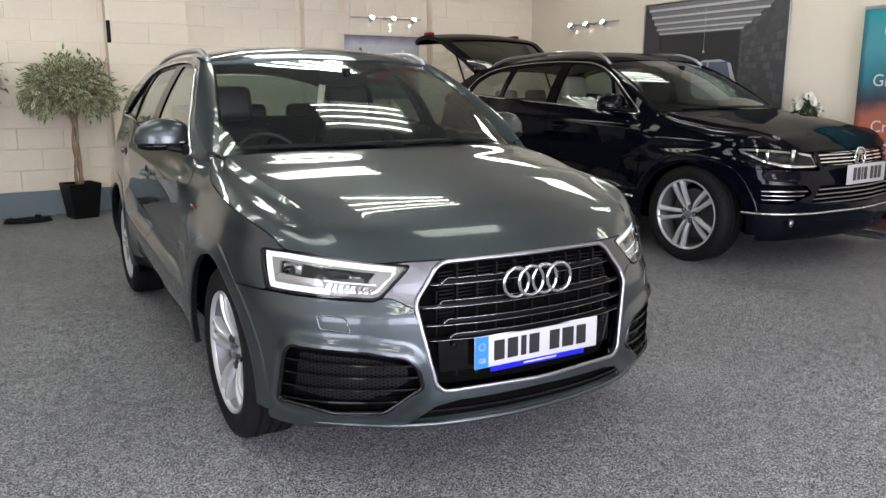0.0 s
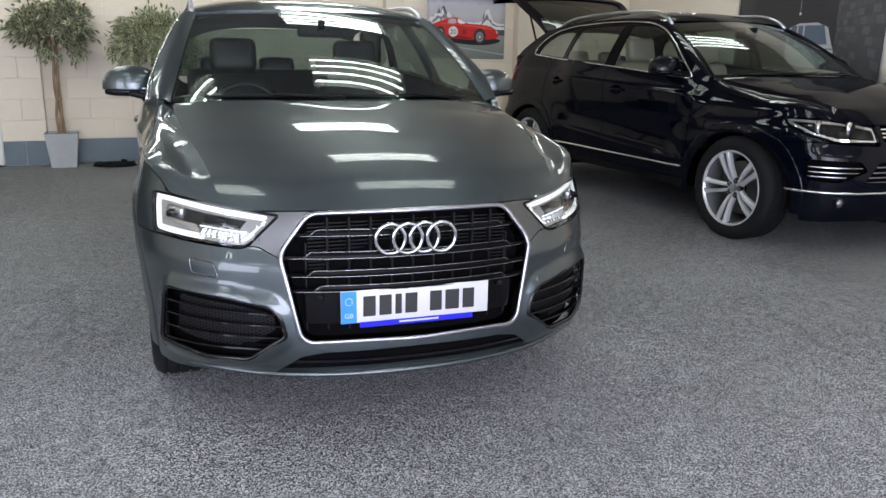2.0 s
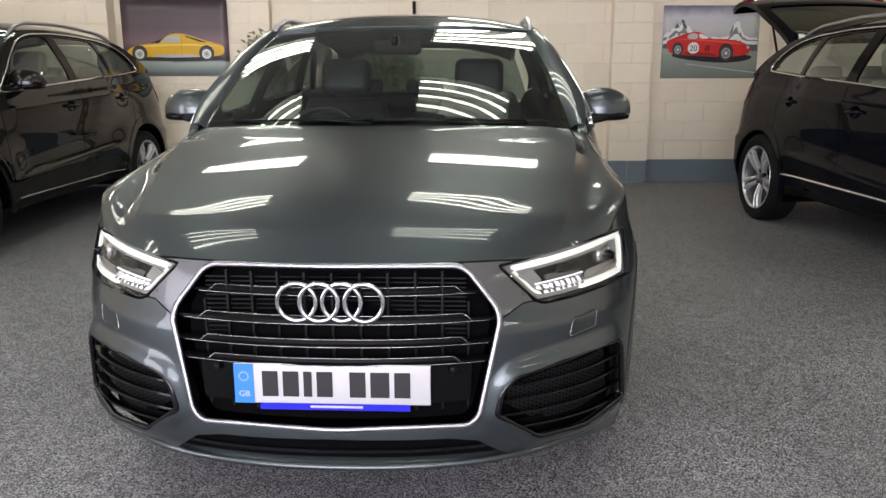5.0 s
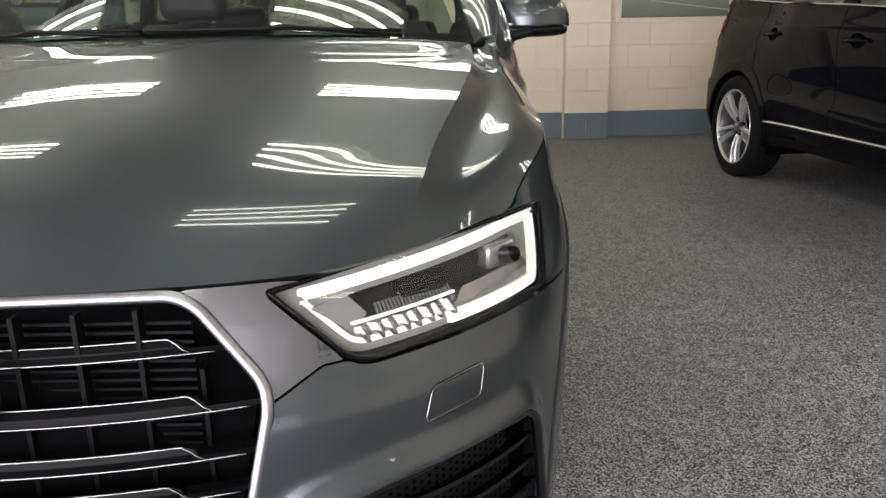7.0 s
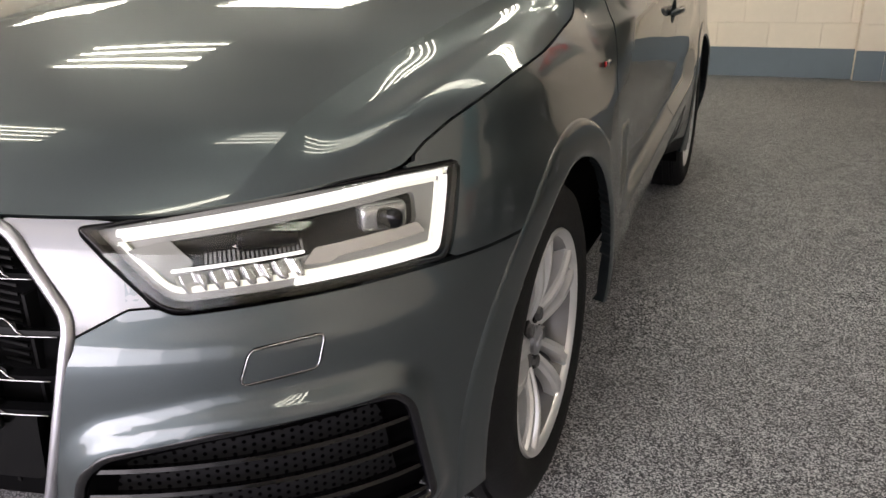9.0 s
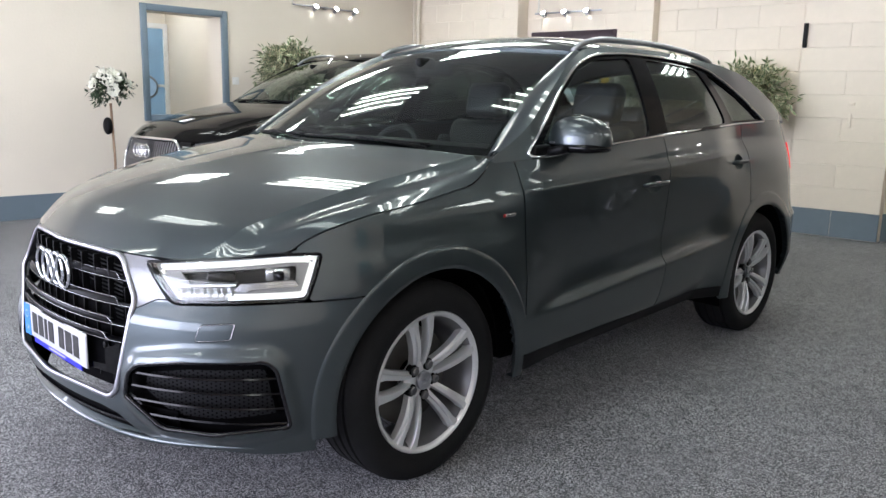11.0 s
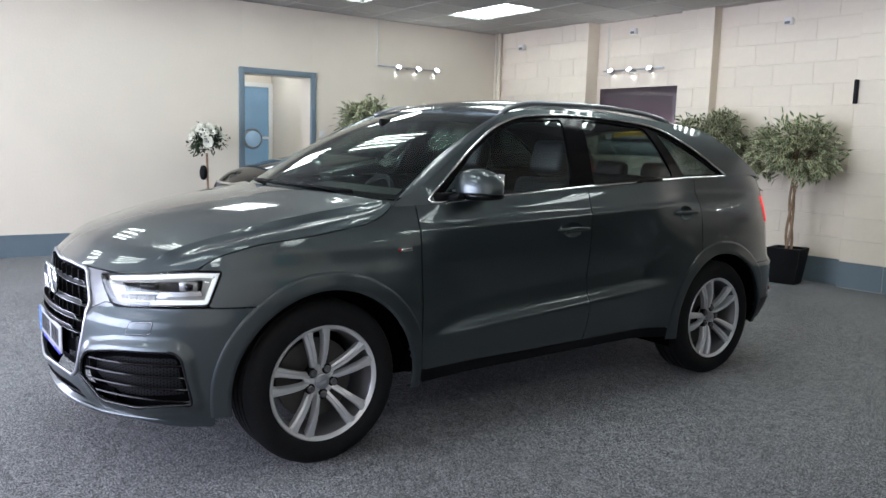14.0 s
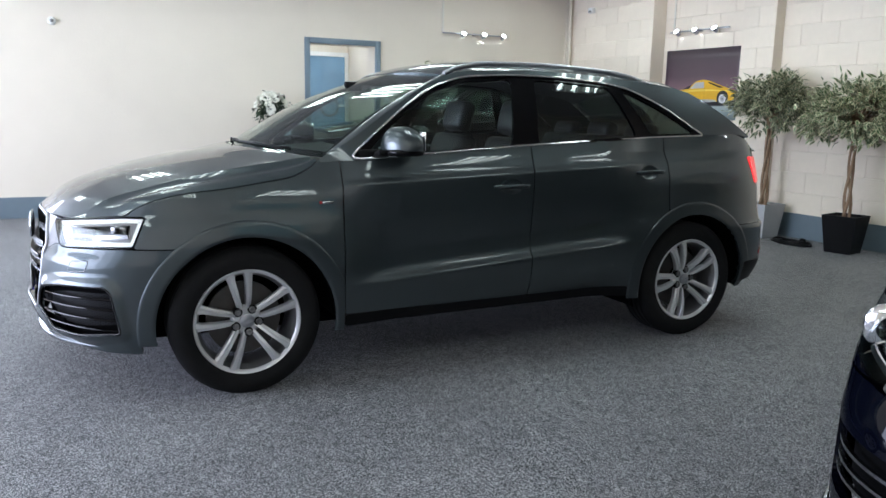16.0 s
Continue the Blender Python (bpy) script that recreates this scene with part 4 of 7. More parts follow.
def build_hood(B, crown=0.0):
    """Bonnet: a crowned middle up to a crease on either side, then a hollow strip down to the wing seam."""
    u1, u2 = uat(y=-.53), uat(y=.345)
    vc = .678 / u1
    half = np.concatenate([np.linspace(0, vc - .006, 34), [vc], np.linspace(vc + .012, 1, 18)])
    v = np.concatenate([-half[:0:-1], half])
    s = np.concatenate([np.linspace(0, .2, 25), np.linspace(.2, 1, 50)[1:]])
    edge = lambda a: wrap(a * u1, hood_z(a * u1))
    rear = lambda a: np.stack([.765 * a, .105 + .255 * a ** 2 * np.abs(a) ** .4, 1.102 - .030 * a ** 4], -1)
    kx = curve((-.67, .597), (-.607, .622), (-.531, .636), (-.442, .648), (-.334, .668), (-.235, .688), (-.122, .706), (.006, .722), (.15, .731), (.333, .731))
    kz = curve((-.67, .822), (-.656, .835), (-.607, .868), (-.531, .900), (-.442, .926), (-.334, .956), (-.235, .983), (-.122, 1.007), (.006, 1.030), (.15, 1.052), (.333, 1.072))
    mid = curve((0, .816), (.03, .840), (.085, .880), (.17, .922), (.257, .955), (.513, 1.020), (.76, 1.066), (1, 1.102))
    k0 = edge(np.array(vc))
    ky = float(k0[1]) + (.333 - float(k0[1])) * s
    K = np.stack([kx(ky), ky, kz(ky)], -1)
    K += (k0 - K[0]) * (1 - ramp01(s, 0, .12))[:, None]
    C = np.stack([0 * s, float(edge(np.array(0.0))[1]) + (.105 - float(edge(np.array(0.0))[1])) * s, mid(s) + crown * np.sin(math.pi * s)], -1)
    L = wrap(u1 + (u2 - u1) * s, hood_z(u1 + (u2 - u1) * s))
    A = np.abs(v)
    P = np.zeros((len(v), len(s), 3))
    for i, a in enumerate(A):
        if a <= vc:
            f = a / vc
            P[i] = np.stack([K[:, 0] * f, C[:, 1] + (K[:, 1] - C[:, 1]) * f ** 2.2, C[:, 2] + (K[:, 2] - C[:, 2]) * f ** 1.45], -1)
        else:
            f = (a - vc) / (1 - vc)
            P[i] = K + (L - K) * f
            P[i, :, 2] += (.001 * math.sin(math.pi * f) - .0085 * math.sin(2 * math.pi * f)) * ramp01(s, 0, .15)
        front = edge(np.array(a)) - P[i, 0]
        back = rear(np.array(a / vc * .955)) - P[i, -1] if a <= vc else 0 * front
        P[i] += front * (1 - ramp01(s, 0, .14))[:, None] + back * ramp01(s, .80, 1)[:, None]
        if v[i] < 0:
            P[i, :, 0] *= -1
    m = len(s)
    faces = [(i * m + j, (i + 1) * m + j, (i + 1) * m + j + 1, i * m + j + 1) for i in range(len(v) - 1) for j in range(m - 1)]
    ob = B.add("bonnet", (list(P.reshape(-1, 3)), faces), depth=0.012)
    rows = {i for i in range(len(v)) if abs(A[i] - vc) < 1e-9}
    sharp = ob.data.attributes.new("sharp_edge", "BOOLEAN", "EDGE")
    n = len(v) * m
    for e in ob.data.edges:
        a, b = e.vertices
        if a < n and b < n and a // m == b // m and a // m in rows and 6 < a % m < m - 12:
            sharp.data[e.index].value = True
    return ob


def wheel_meshes(r_tyre, r_rim, width, spokes, style):
    """Meshes of a wheel whose outer side faces +x, turning axis along x."""
    w = width / 2
    k = r_tyre - r_rim
    prof = [(-w * .8, r_rim - .01), (-w * .98, r_rim + k * .3), (-w, r_rim + k * .55), (-w * .9, r_tyre - .018), (-w * .72, r_tyre - .003)]
    for g in (-.45, -.15, .15, .45):
        prof += [(w * g * 1.25 - .008, r_tyre), (w * g * 1.25 - .005, r_tyre - .008), (w * g * 1.25 + .005, r_tyre - .008), (w * g * 1.25 + .008, r_tyre)]
    prof += [(w * .72, r_tyre - .003), (w * .9, r_tyre - .018), (w, r_rim + k * .55), (w * .99, r_rim + k * .42), (w * .985, r_rim + k * .3), (w * .86, r_rim + .004), (w * .8, r_rim - .01)]
    out = {"tyre": (lathe(prof, 72), M_RUBBER)}
    barrel = [(-w * .85, r_rim), (-w * .8, r_rim - .018), (w * .35, r_rim - .028), (w * .62, r_rim - .022), (w * .80, r_rim - .012), (w * .90, r_rim - .004), (w * .92, r_rim + .004), (w * .86, r_rim + .008), (w * .78, r_rim + .003)]
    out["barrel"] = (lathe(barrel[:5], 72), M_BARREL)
    out["rim"] = (joined(lathe(barrel[4:], 72), lathe([(w * .3, .001), (w * .3, .070), (w * .44, .072), (w * .54, .060), (w * .56, .001)], 32)), M_ALLOY)
    rows = []
    for t in np.linspace(0, 1, 8):
        rr = .040 + (r_rim - .007 - .040) * t
        off = .0165 + .027 * t
        half = .0115 + .0065 * t + .008 * max(0, t - .85) / .15
        xo = w * .62 + .016 * math.sin(math.pi * t) - .012 * (1 - t) + w * .24 * t
        ring = [(xo + dx, off + half * hh, rr) for hh, dx in ((-1, -.034), (-1, -.005), (-.82, .001), (.12, .001), (.30, -.006), (1, -.010), (1, -.034), (0, -.034))]
        rows.append(ring)
    vs = [p for r in rows for p in r]
    fs = [(a * 8 + b, a * 8 + (b + 1) % 8, (a + 1) * 8 + (b + 1) % 8, (a + 1) * 8 + b) for a in range(7) for b in range(8)]
    out["spoke"] = ((vs, [tuple(reversed(f)) for f in fs]), M_ALLOY)
    out["hub_cap"] = (joined(lathe([(w * .60, .032), (w * .68, .032), (w * .70, .028), (w * .70, .001)], 24), *[tube([(w * .705, -.0135 + .009 * k + .0075 * math.cos(a), .0075 * math.sin(a)) for a in np.linspace(0, 2 * math.pi, 15)[:-1]], .0013, 4, True) for k in range(4)]), M_SATIN)
    out["bolt"] = (lathe([(w * .50, .0155), (w * .66, .0155), (w * .68, .012), (w * .66, .006), (w * .66, .001)], 8), M_BOLT)
    # black disc round each bolt, drawn for the shade of its hole
    out["bolt_recess"] = (lathe([(w * .40, .0215), (w * .585, .0215), (w * .585, .001)], 16), M_BLACK)
    out["brake_disc"] = (lathe([(-w * .1, .06), (-w * .1, r_rim * .72), (w * .06, r_rim * .72), (w * .06, .06)], 40), M_DISC)
    return out


def build_wheels(B, r_tyre, r_rim, width, track, wheelbase, spokes=5, style="double", steer=0.0, spin=(0, 0)):
    ms = {k: mesh_of(k, v[0], v[1], m) for k, (v, m) in wheel_meshes(r_tyre, r_rim, width, spokes, style).items()}
    for me in ms.values():
        me.set_sharp_from_angle(angle=radians(40))
    for i, (sx, y) in enumerate(((1, 0), (-1, 0), (1, wheelbase), (-1, wheelbase))):
        rim = new("wheel", ms["rim"])
        rim.parent = B.root
        tagged(rim, "silver alloy wheel with %s spokes" % ("five twin" if style == "double" else "five broad"))
        st = steer if y == 0 else 0.0
        rim.matrix_basis = pose(sx * track, y, r_tyre - .004, 0, 0, st + (0 if sx > 0 else 180)) @ pose(0, 0, 0, spin[0] if y == 0 else spin[1])
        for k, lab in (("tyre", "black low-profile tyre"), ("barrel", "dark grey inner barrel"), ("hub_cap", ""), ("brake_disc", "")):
            o = new(k, ms[k])
            o.parent = rim
            tagged(o, lab)
        for k in range(spokes):
            a = 360 / spokes * k
            for flip_ in (1, -1):
                o = new("spoke", ms["spoke"])
                o.parent = rim
                o.matrix_basis = pose(0, 0, 0, a) @ Matrix.Diagonal((1, flip_, 1, 1))
            o = new("bolt", ms["bolt"])
            o.parent = rim
            o.matrix_basis = pose(0, 0, 0, a + 180 / spokes) @ pose(0, 0, .056)
            c = new("bolt_recess", ms["bolt_recess"])
            c.parent = rim
            c.matrix_basis = o.matrix_basis.copy()

# ---- parts that every car has ----
def ellipsoid(c, s, p=2.6, n=20, m=12):
    """A rounded pebble shape."""
    f = lambda w: math.copysign(abs(w) ** (2 / p), w)
    verts, faces = [], []
    for i in range(m + 1):
        a = math.pi * (i / m - .5)
        for j in range(n):
            b = 2 * math.pi * j / n
            verts.append((c[0] + s[0] * f(math.cos(a)) * f(math.cos(b)), c[1] + s[1] * f(math.cos(a)) * f(math.sin(b)), c[2] + s[2] * f(math.sin(a))))
    for i in range(m):
        for j in range(n):
            faces.append((i * n + j, i * n + (j + 1) % n, (i + 1) * n + (j + 1) % n, (i + 1) * n + j))
    return verts, faces


def build_cabin(B, seat_mat, wheel_right=True, dark=M_INTERIOR):
    """Seats, dashboard, linings, wheel housings and underside."""
    for s in (1, -1):
        lin = patch(np.linspace(uat(y=.5), uat(y=3.42), 60), np.linspace(0, 1, 12), None,
                    lambda u, t: wrap(u, .80 + (BELT(np.interp(u, PU, PY)) - .82) * t, -.055))
        lin = ([(p[0] * s, p[1], p[2]) for p in lin[0]], lin[1])
        B.add("door_lining", lin, dark, None, "dark door lining")
        # front seat
        x = .37 * s
        st = B.add("front_seat", boxes((.50, .52, .16, (x, 1.22, .58), (6, 0, 0), .05, 3), (.09, .46, .22, (x - .24, 1.22, .60), (6, 0, 0), .035, 2), (.09, .46, .22, (x + .24, 1.22, .60), (6, 0, 0), .035, 2)), seat_mat)
        B.add("backrest", boxes((.46, .13, .62, (x, 1.56, .86), (-18, 0, 0), .055, 3), (.08, .17, .46, (x - .22, 1.53, .84), (-18, 0, 0), .035, 2), (.08, .17, .46, (x + .22, 1.53, .84), (-18, 0, 0), .035, 2)), seat_mat, st)
        B.add("headrest", boxes((.27, .11, .20, (x, 1.67, 1.27), (-14, 0, 0), .045, 3), (.012, .012, .14, (x - .06, 1.66, 1.15)), (.012, .012, .14, (x + .06, 1.66, 1.15))), seat_mat, st)
    rs = B.add("rear_bench", boxes((1.24, .5, .16, (0, 2.12, .60), (6, 0, 0), .05, 3)), seat_mat)
    B.add("backrest", boxes((1.24, .14, .60, (0, 2.46, .88), (-22, 0, 0), .05, 3)), seat_mat, rs)
    for x in (-.4, 0, .4):
        B.add("headrest", boxes((.25, .10, .12, (x, 2.57, 1.19), (-14, 0, 0), .04, 3)), seat_mat, rs)
    d = B.add("dashboard", boxes((1.44, .42, .22, (0, .66, .965), (4, 0, 0), .05, 3), (.28, .42, .46, (0, .92, .66), (0, 0, 0), .05, 2), (1.40, .30, .05, (0, .42, 1.03), (4, 0, 0), .02, 2)), dark)
    xw = -.37 if wheel_right else .37
    rim = torus((0, 0, 0), .18, .016, 36, 8, "z")
    wheel_m = pose(xw, .93, .965, 66)
    spoke = bmesh.new()
    box(spoke, .32, .035, .02), box(spoke, .035, .16, .02, (0, -.08, 0)), box(spoke, .14, .12, .04, (0, -.01, 0), (0, 0, 0), .015)
    bmesh.ops.transform(spoke, matrix=wheel_m, verts=spoke.verts[:])
    sw = B.add("steering_wheel", ([tuple(wheel_m @ Vector(p)) for p in rim[0]], rim[1]), M_LEATHER, d)
    B.add("steering_boss", spoke, M_LEATHER, sw)
    B.add("dial_hood", boxes((.34, .16, .10, (xw, .80, 1.03), (0, 0, 0), .04, 3)), dark, d)
    B.add("rear_view_mirror", boxes((.22, .03, .065, (0, .86, 1.405), (-8, 0, 0), .02, 3), (.03, .10, .05, (0, .80, 1.43), (0, 0, 0), .01)), M_BLACK)
    B.add("headliner", patch(np.linspace(-1, 1, 15), grid(1.12, 2.74, .1), None, lambda v, y: np.stack([.58 * v, y, ROOFLINE(y) - .01 + (ROOFC(y) - ROOFLINE(y)) * (1 - np.abs(v) ** 2.6) - .035], -1)), M_HEADLINER, None, "pale headliner", flip=True)
    for nm, spec in (("underbody", (1.10, 3.9, .28, (0, 1.3, .35), (0, 0, 0), .04)), ("floor_pan", (1.62, 1.75, .12, (0, 1.30, .36), (0, 0, 0), .03)),
                     ("front_subframe", (1.05, .62, .34, (0, -.28, .52))), ("bulkhead", (1.30, .50, .5, (0, .25, .62))), ("rear_subframe", (1.40, .6, .35, (0, 2.95, .52))), ("radiator_panel", (1.20, .10, .30, (0, -.62, .50)))):
        B.add(nm, boxes(spec), M_MATTBLACK, None, "black underside", smooth=False)
    for c in ARCHES:
        for s in (1, -1):
            def liner(a, x):
                return np.stack([s * x, c + .420 * np.cos(a), AXLE_Z + .420 * np.sin(a)], -1)
            B.add("wheel_housing", patch(np.linspace(.02 if c < 1 else -.15, math.pi + (.10 if c < 1 else .3), 40), np.array([.52, .70, .80 if c < 1 else .86]), None, liner), M_MATTBLACK, None, "black wheel housing liner", 0.004)
            dv, df = lathe([(s * .52, .001), (s * .52, .42)], 40)
            B.add("housing_wall", ([(x, c + y, max(AXLE_Z + z, .26)) for x, y, z in dv], df), M_MATTBLACK)


def build_mirror(B, paint):
    for s in (1, -1):
        v, f = ellipsoid((0, 0, 0), (.126, .092, .105), 2.5, 36, 24)
        v = [(s * (.912 + x + .012 * y), .72 + y * (1 - 1.1 * max(0, x)) + .21 * max(0, x) - .10 * x, 1.122 + z * (1 - .9 * max(0, x - .02))) for x, y, z in v]
        up = [(x, y, max(z, 1.116)) for x, y, z in v]
        m = B.add("door_mirror", (up, f), paint, None, "painted door mirror", flip=s < 0)
        v2, f2 = ellipsoid((s * .884, .725, 1.108), (.146, .090, .022), 3.4, 24, 10)
        B.add("mirror_foot", (v2, f2), M_GLOSSBLACK, m, "gloss black mirror base")
        B.add("mirror_arm", boxes((.12, .07, .03, (s * .862, .64, 1.092), (0, s * -14, 0), .012, 2), (.03, .13, .055, (s * .835, .60, 1.088), (0, 0, 0), .012, 2)), M_BLACK, m)
        B.add("indicator_strip", boxes((.14, .010, .008, (s * .907, .650, 1.124), (0, 0, s * 10), .003)), M_SATIN, m)
        B.add("mirror_glass", boxes((.15, .004, .09, (s * .903, .815, 1.158), (0, 0, 0))), M_CHROME, m, "mirror glass")


def build_handles(B, places):
    """Bow handles over the dishes that build_shell has cut from the doors."""
    for s in (1, -1):
        for y0, y1, z in places:
            yc = (y0 + y1) / 2
            cup = patch(np.linspace(uat(y=yc) - .08, uat(y=yc) + .08, 41), np.linspace(z - .048, z + .048, 25), lambda u, zz: .05 * (grip_r(u, zz, yc, z) - 1.04),
                        lambda u, zz: wrap(u, zz, -.030 * np.clip(1 - grip_r(u, zz, yc, z) ** 2.2, 0, 1)))
            B.add("handle_cup", ([(s * q[0], q[1], q[2]) for q in cup[0]], cup[1]), None, None, "painted dish behind the handle", flip=s < 0)
            n = 13
            pts, rad = [], []
            for i in range(n):
                t = i / (n - 1)
                y = y0 + (y1 - y0) * t
                q = wrap(uat(y=y), z)
                pts.append((s * (float(q[0]) + .022 * math.sin(math.pi * min(1, max(0, t))) ** .45 + .004), y, z + .003 * math.sin(math.pi * t)))
                rad.append(.016 if 0 < i < n - 1 else .009)
            B.add("door_handle", tube(pts, rad, 8, False, 0.6), None, None, "painted door handle")


def build_rails(B, mat, y0=1.08, y1=2.36, h=.040):
    for s in (1, -1):
        pts, rad = [], []
        for t in np.linspace(0, 1, 25):
            y = y0 + (y1 - y0) * t
            rise = min(1, math.sin(math.pi * t) * 2.2) if 0 < t < 1 else 0
            pts.append((s * (.612 - .01 * rise), y, float(ROOFLINE(y)) + .004 + h * rise ** .6))
            rad.append(.015)
        B.add("roof_rail", tube(pts, rad, 8, False, .8), mat, None, "satin silver roof rail")


def text_on(t, s, x, z, size, mat, lift, align="CENTER", rot=(90, 0, 0)):
    c = bpy.data.curves.new("lettering", "FONT")
    c.body, c.size, c.align_x = s, size, align
    c.materials.append(mat)
    ob = new("lettering", c)
    ob.parent = t
    ob.matrix_basis = pose(x, -lift, z, *rot)
    return ob


def build_plate(B, y, z, bars, band=True, letters=''):
    """Number plate; its characters are plain dark bars."""
    pl = B.add("number_plate", boxes((.52, .007, .111, (0, y, z), (0, 0, 0), .003)), M_PLATE, None, "white number plate with dark bars")
    if band:
        B.add("country_band", boxes((.052, .0015, .109, (-.2335, y - .0045, z))), M_PLATEBLUE, pl, "blue band at the plate's end", smooth=False)
    if letters:
        text_on(pl, letters, -.2335, z - .036, .023, M_PLATE, .0058 - y)
        for k in range(12):
            a = 2 * math.pi * k / 12
            B.add("star", boxes((.003, .0012, .003, (-.2335 + .012 * math.cos(a), y - .0058, z + .020 + .012 * math.sin(a)), (0, 45, 0))), M_PLATE, pl, "", smooth=False)
    x = -.185
    for w in bars:
        if w > 0:
            B.add("bar", boxes((w, .0015, .070, (x + w / 2, y - .0045, z))), M_CHAR, pl, "", smooth=False)
            x += w + .013
        else:
            x += .032
    return pl


# ---- the grey compact SUV ----
SUV_FRONT = nose_shape({
    "headlight": ([(.457, -.826, .789), (.815, -.53, .829), (.862, -.427, .830), (.843, -.478, .696), (.562, -.778, .679)], [.012, .02, .012, .02, .03]),
    "fog": ([(.476, -.818, .500), (.60, -.75, .523), (.780, -.58, .531), (.798, -.558, .505), (.813, -.525, .328), (.68, -.695, .306), (.545, -.78, .312), (.433, -.835, .398), (.446, -.83, .465)], [.02, .02, .02, .02, .02, .02, .02, .012, .02]),
    "washer": ([(.637, -.73, .582), (.651, -.718, .629), (.726, -.65, .637), (.716, -.66, .591)], .01),
})
GR = [(0, .801), (.345, .797), (.375, .781), (.452, .674), (.388, .398), (.36, .3745), (0, .373)]
SUV_FRONT["grille"] = np.array([(uat(x=x), z) for x, z in GR] + [(-.1, .373), (-.1, .801)])
SUV_FRONT["lower_slot"] = np.array([(-.1, .344), (uat(x=.31), .337), (uat(x=.385), .322), (uat(x=.478), .256), (uat(x=.30), .262), (-.1, .266)])
SUV_NOSE = np.array([(uat(x=.62), .90), (uat(x=.565), .690), (uat(x=.520), .6885), (uat(x=.455), .657), (uat(x=.437), .640), (uat(x=.428), .612), (uat(x=.380), .388), (uat(x=.35), .388), (uat(x=.35), .90)])
DLO_OUT = rounded([(.475, 1.066), (.60, 1.172), (.80, 1.322), (.98, 1.425), (1.16, 1.478), (1.45, 1.497), (1.75, 1.494), (2.05, 1.475), (2.22, 1.445), (2.44, 1.350), (2.70, 1.188), (2.3, 1.176), (1.48, 1.136), (.70, 1.082)], [.10, .10, .10, .10, .10, .10, .10, .10, .10, .10, .03, .10, .10, .10], 4)
SUV_DLO = {
    "outline": DLO_OUT,
    "front": rounded([(.56, 1.088), (.80, 1.295), (.98, 1.402), (1.16, 1.455), (1.455, 1.476), (1.372, 1.140), (.72, 1.092)], .03, 4),
    "rear_door": rounded([(1.525, 1.149), (1.595, 1.477), (1.78, 1.472), (2.08, 1.450), (2.205, 1.187)], .03, 4),
    "rear_quarter": rounded([(2.165, 1.432), (2.24, 1.415), (2.43, 1.328), (2.64, 1.203), (2.31, 1.194)], .02, 4),
}


def on_side(B, s, us, zs, field, out):
    f = patch(us, zs, field, lambda u, z: wrap(u, z, out(u, z) if callable(out) else out))
    return ([(s * p[0], p[1], p[2]) for p in f[0]], [tuple(reversed(q)) for q in f[1]] if s < 0 else f[1])


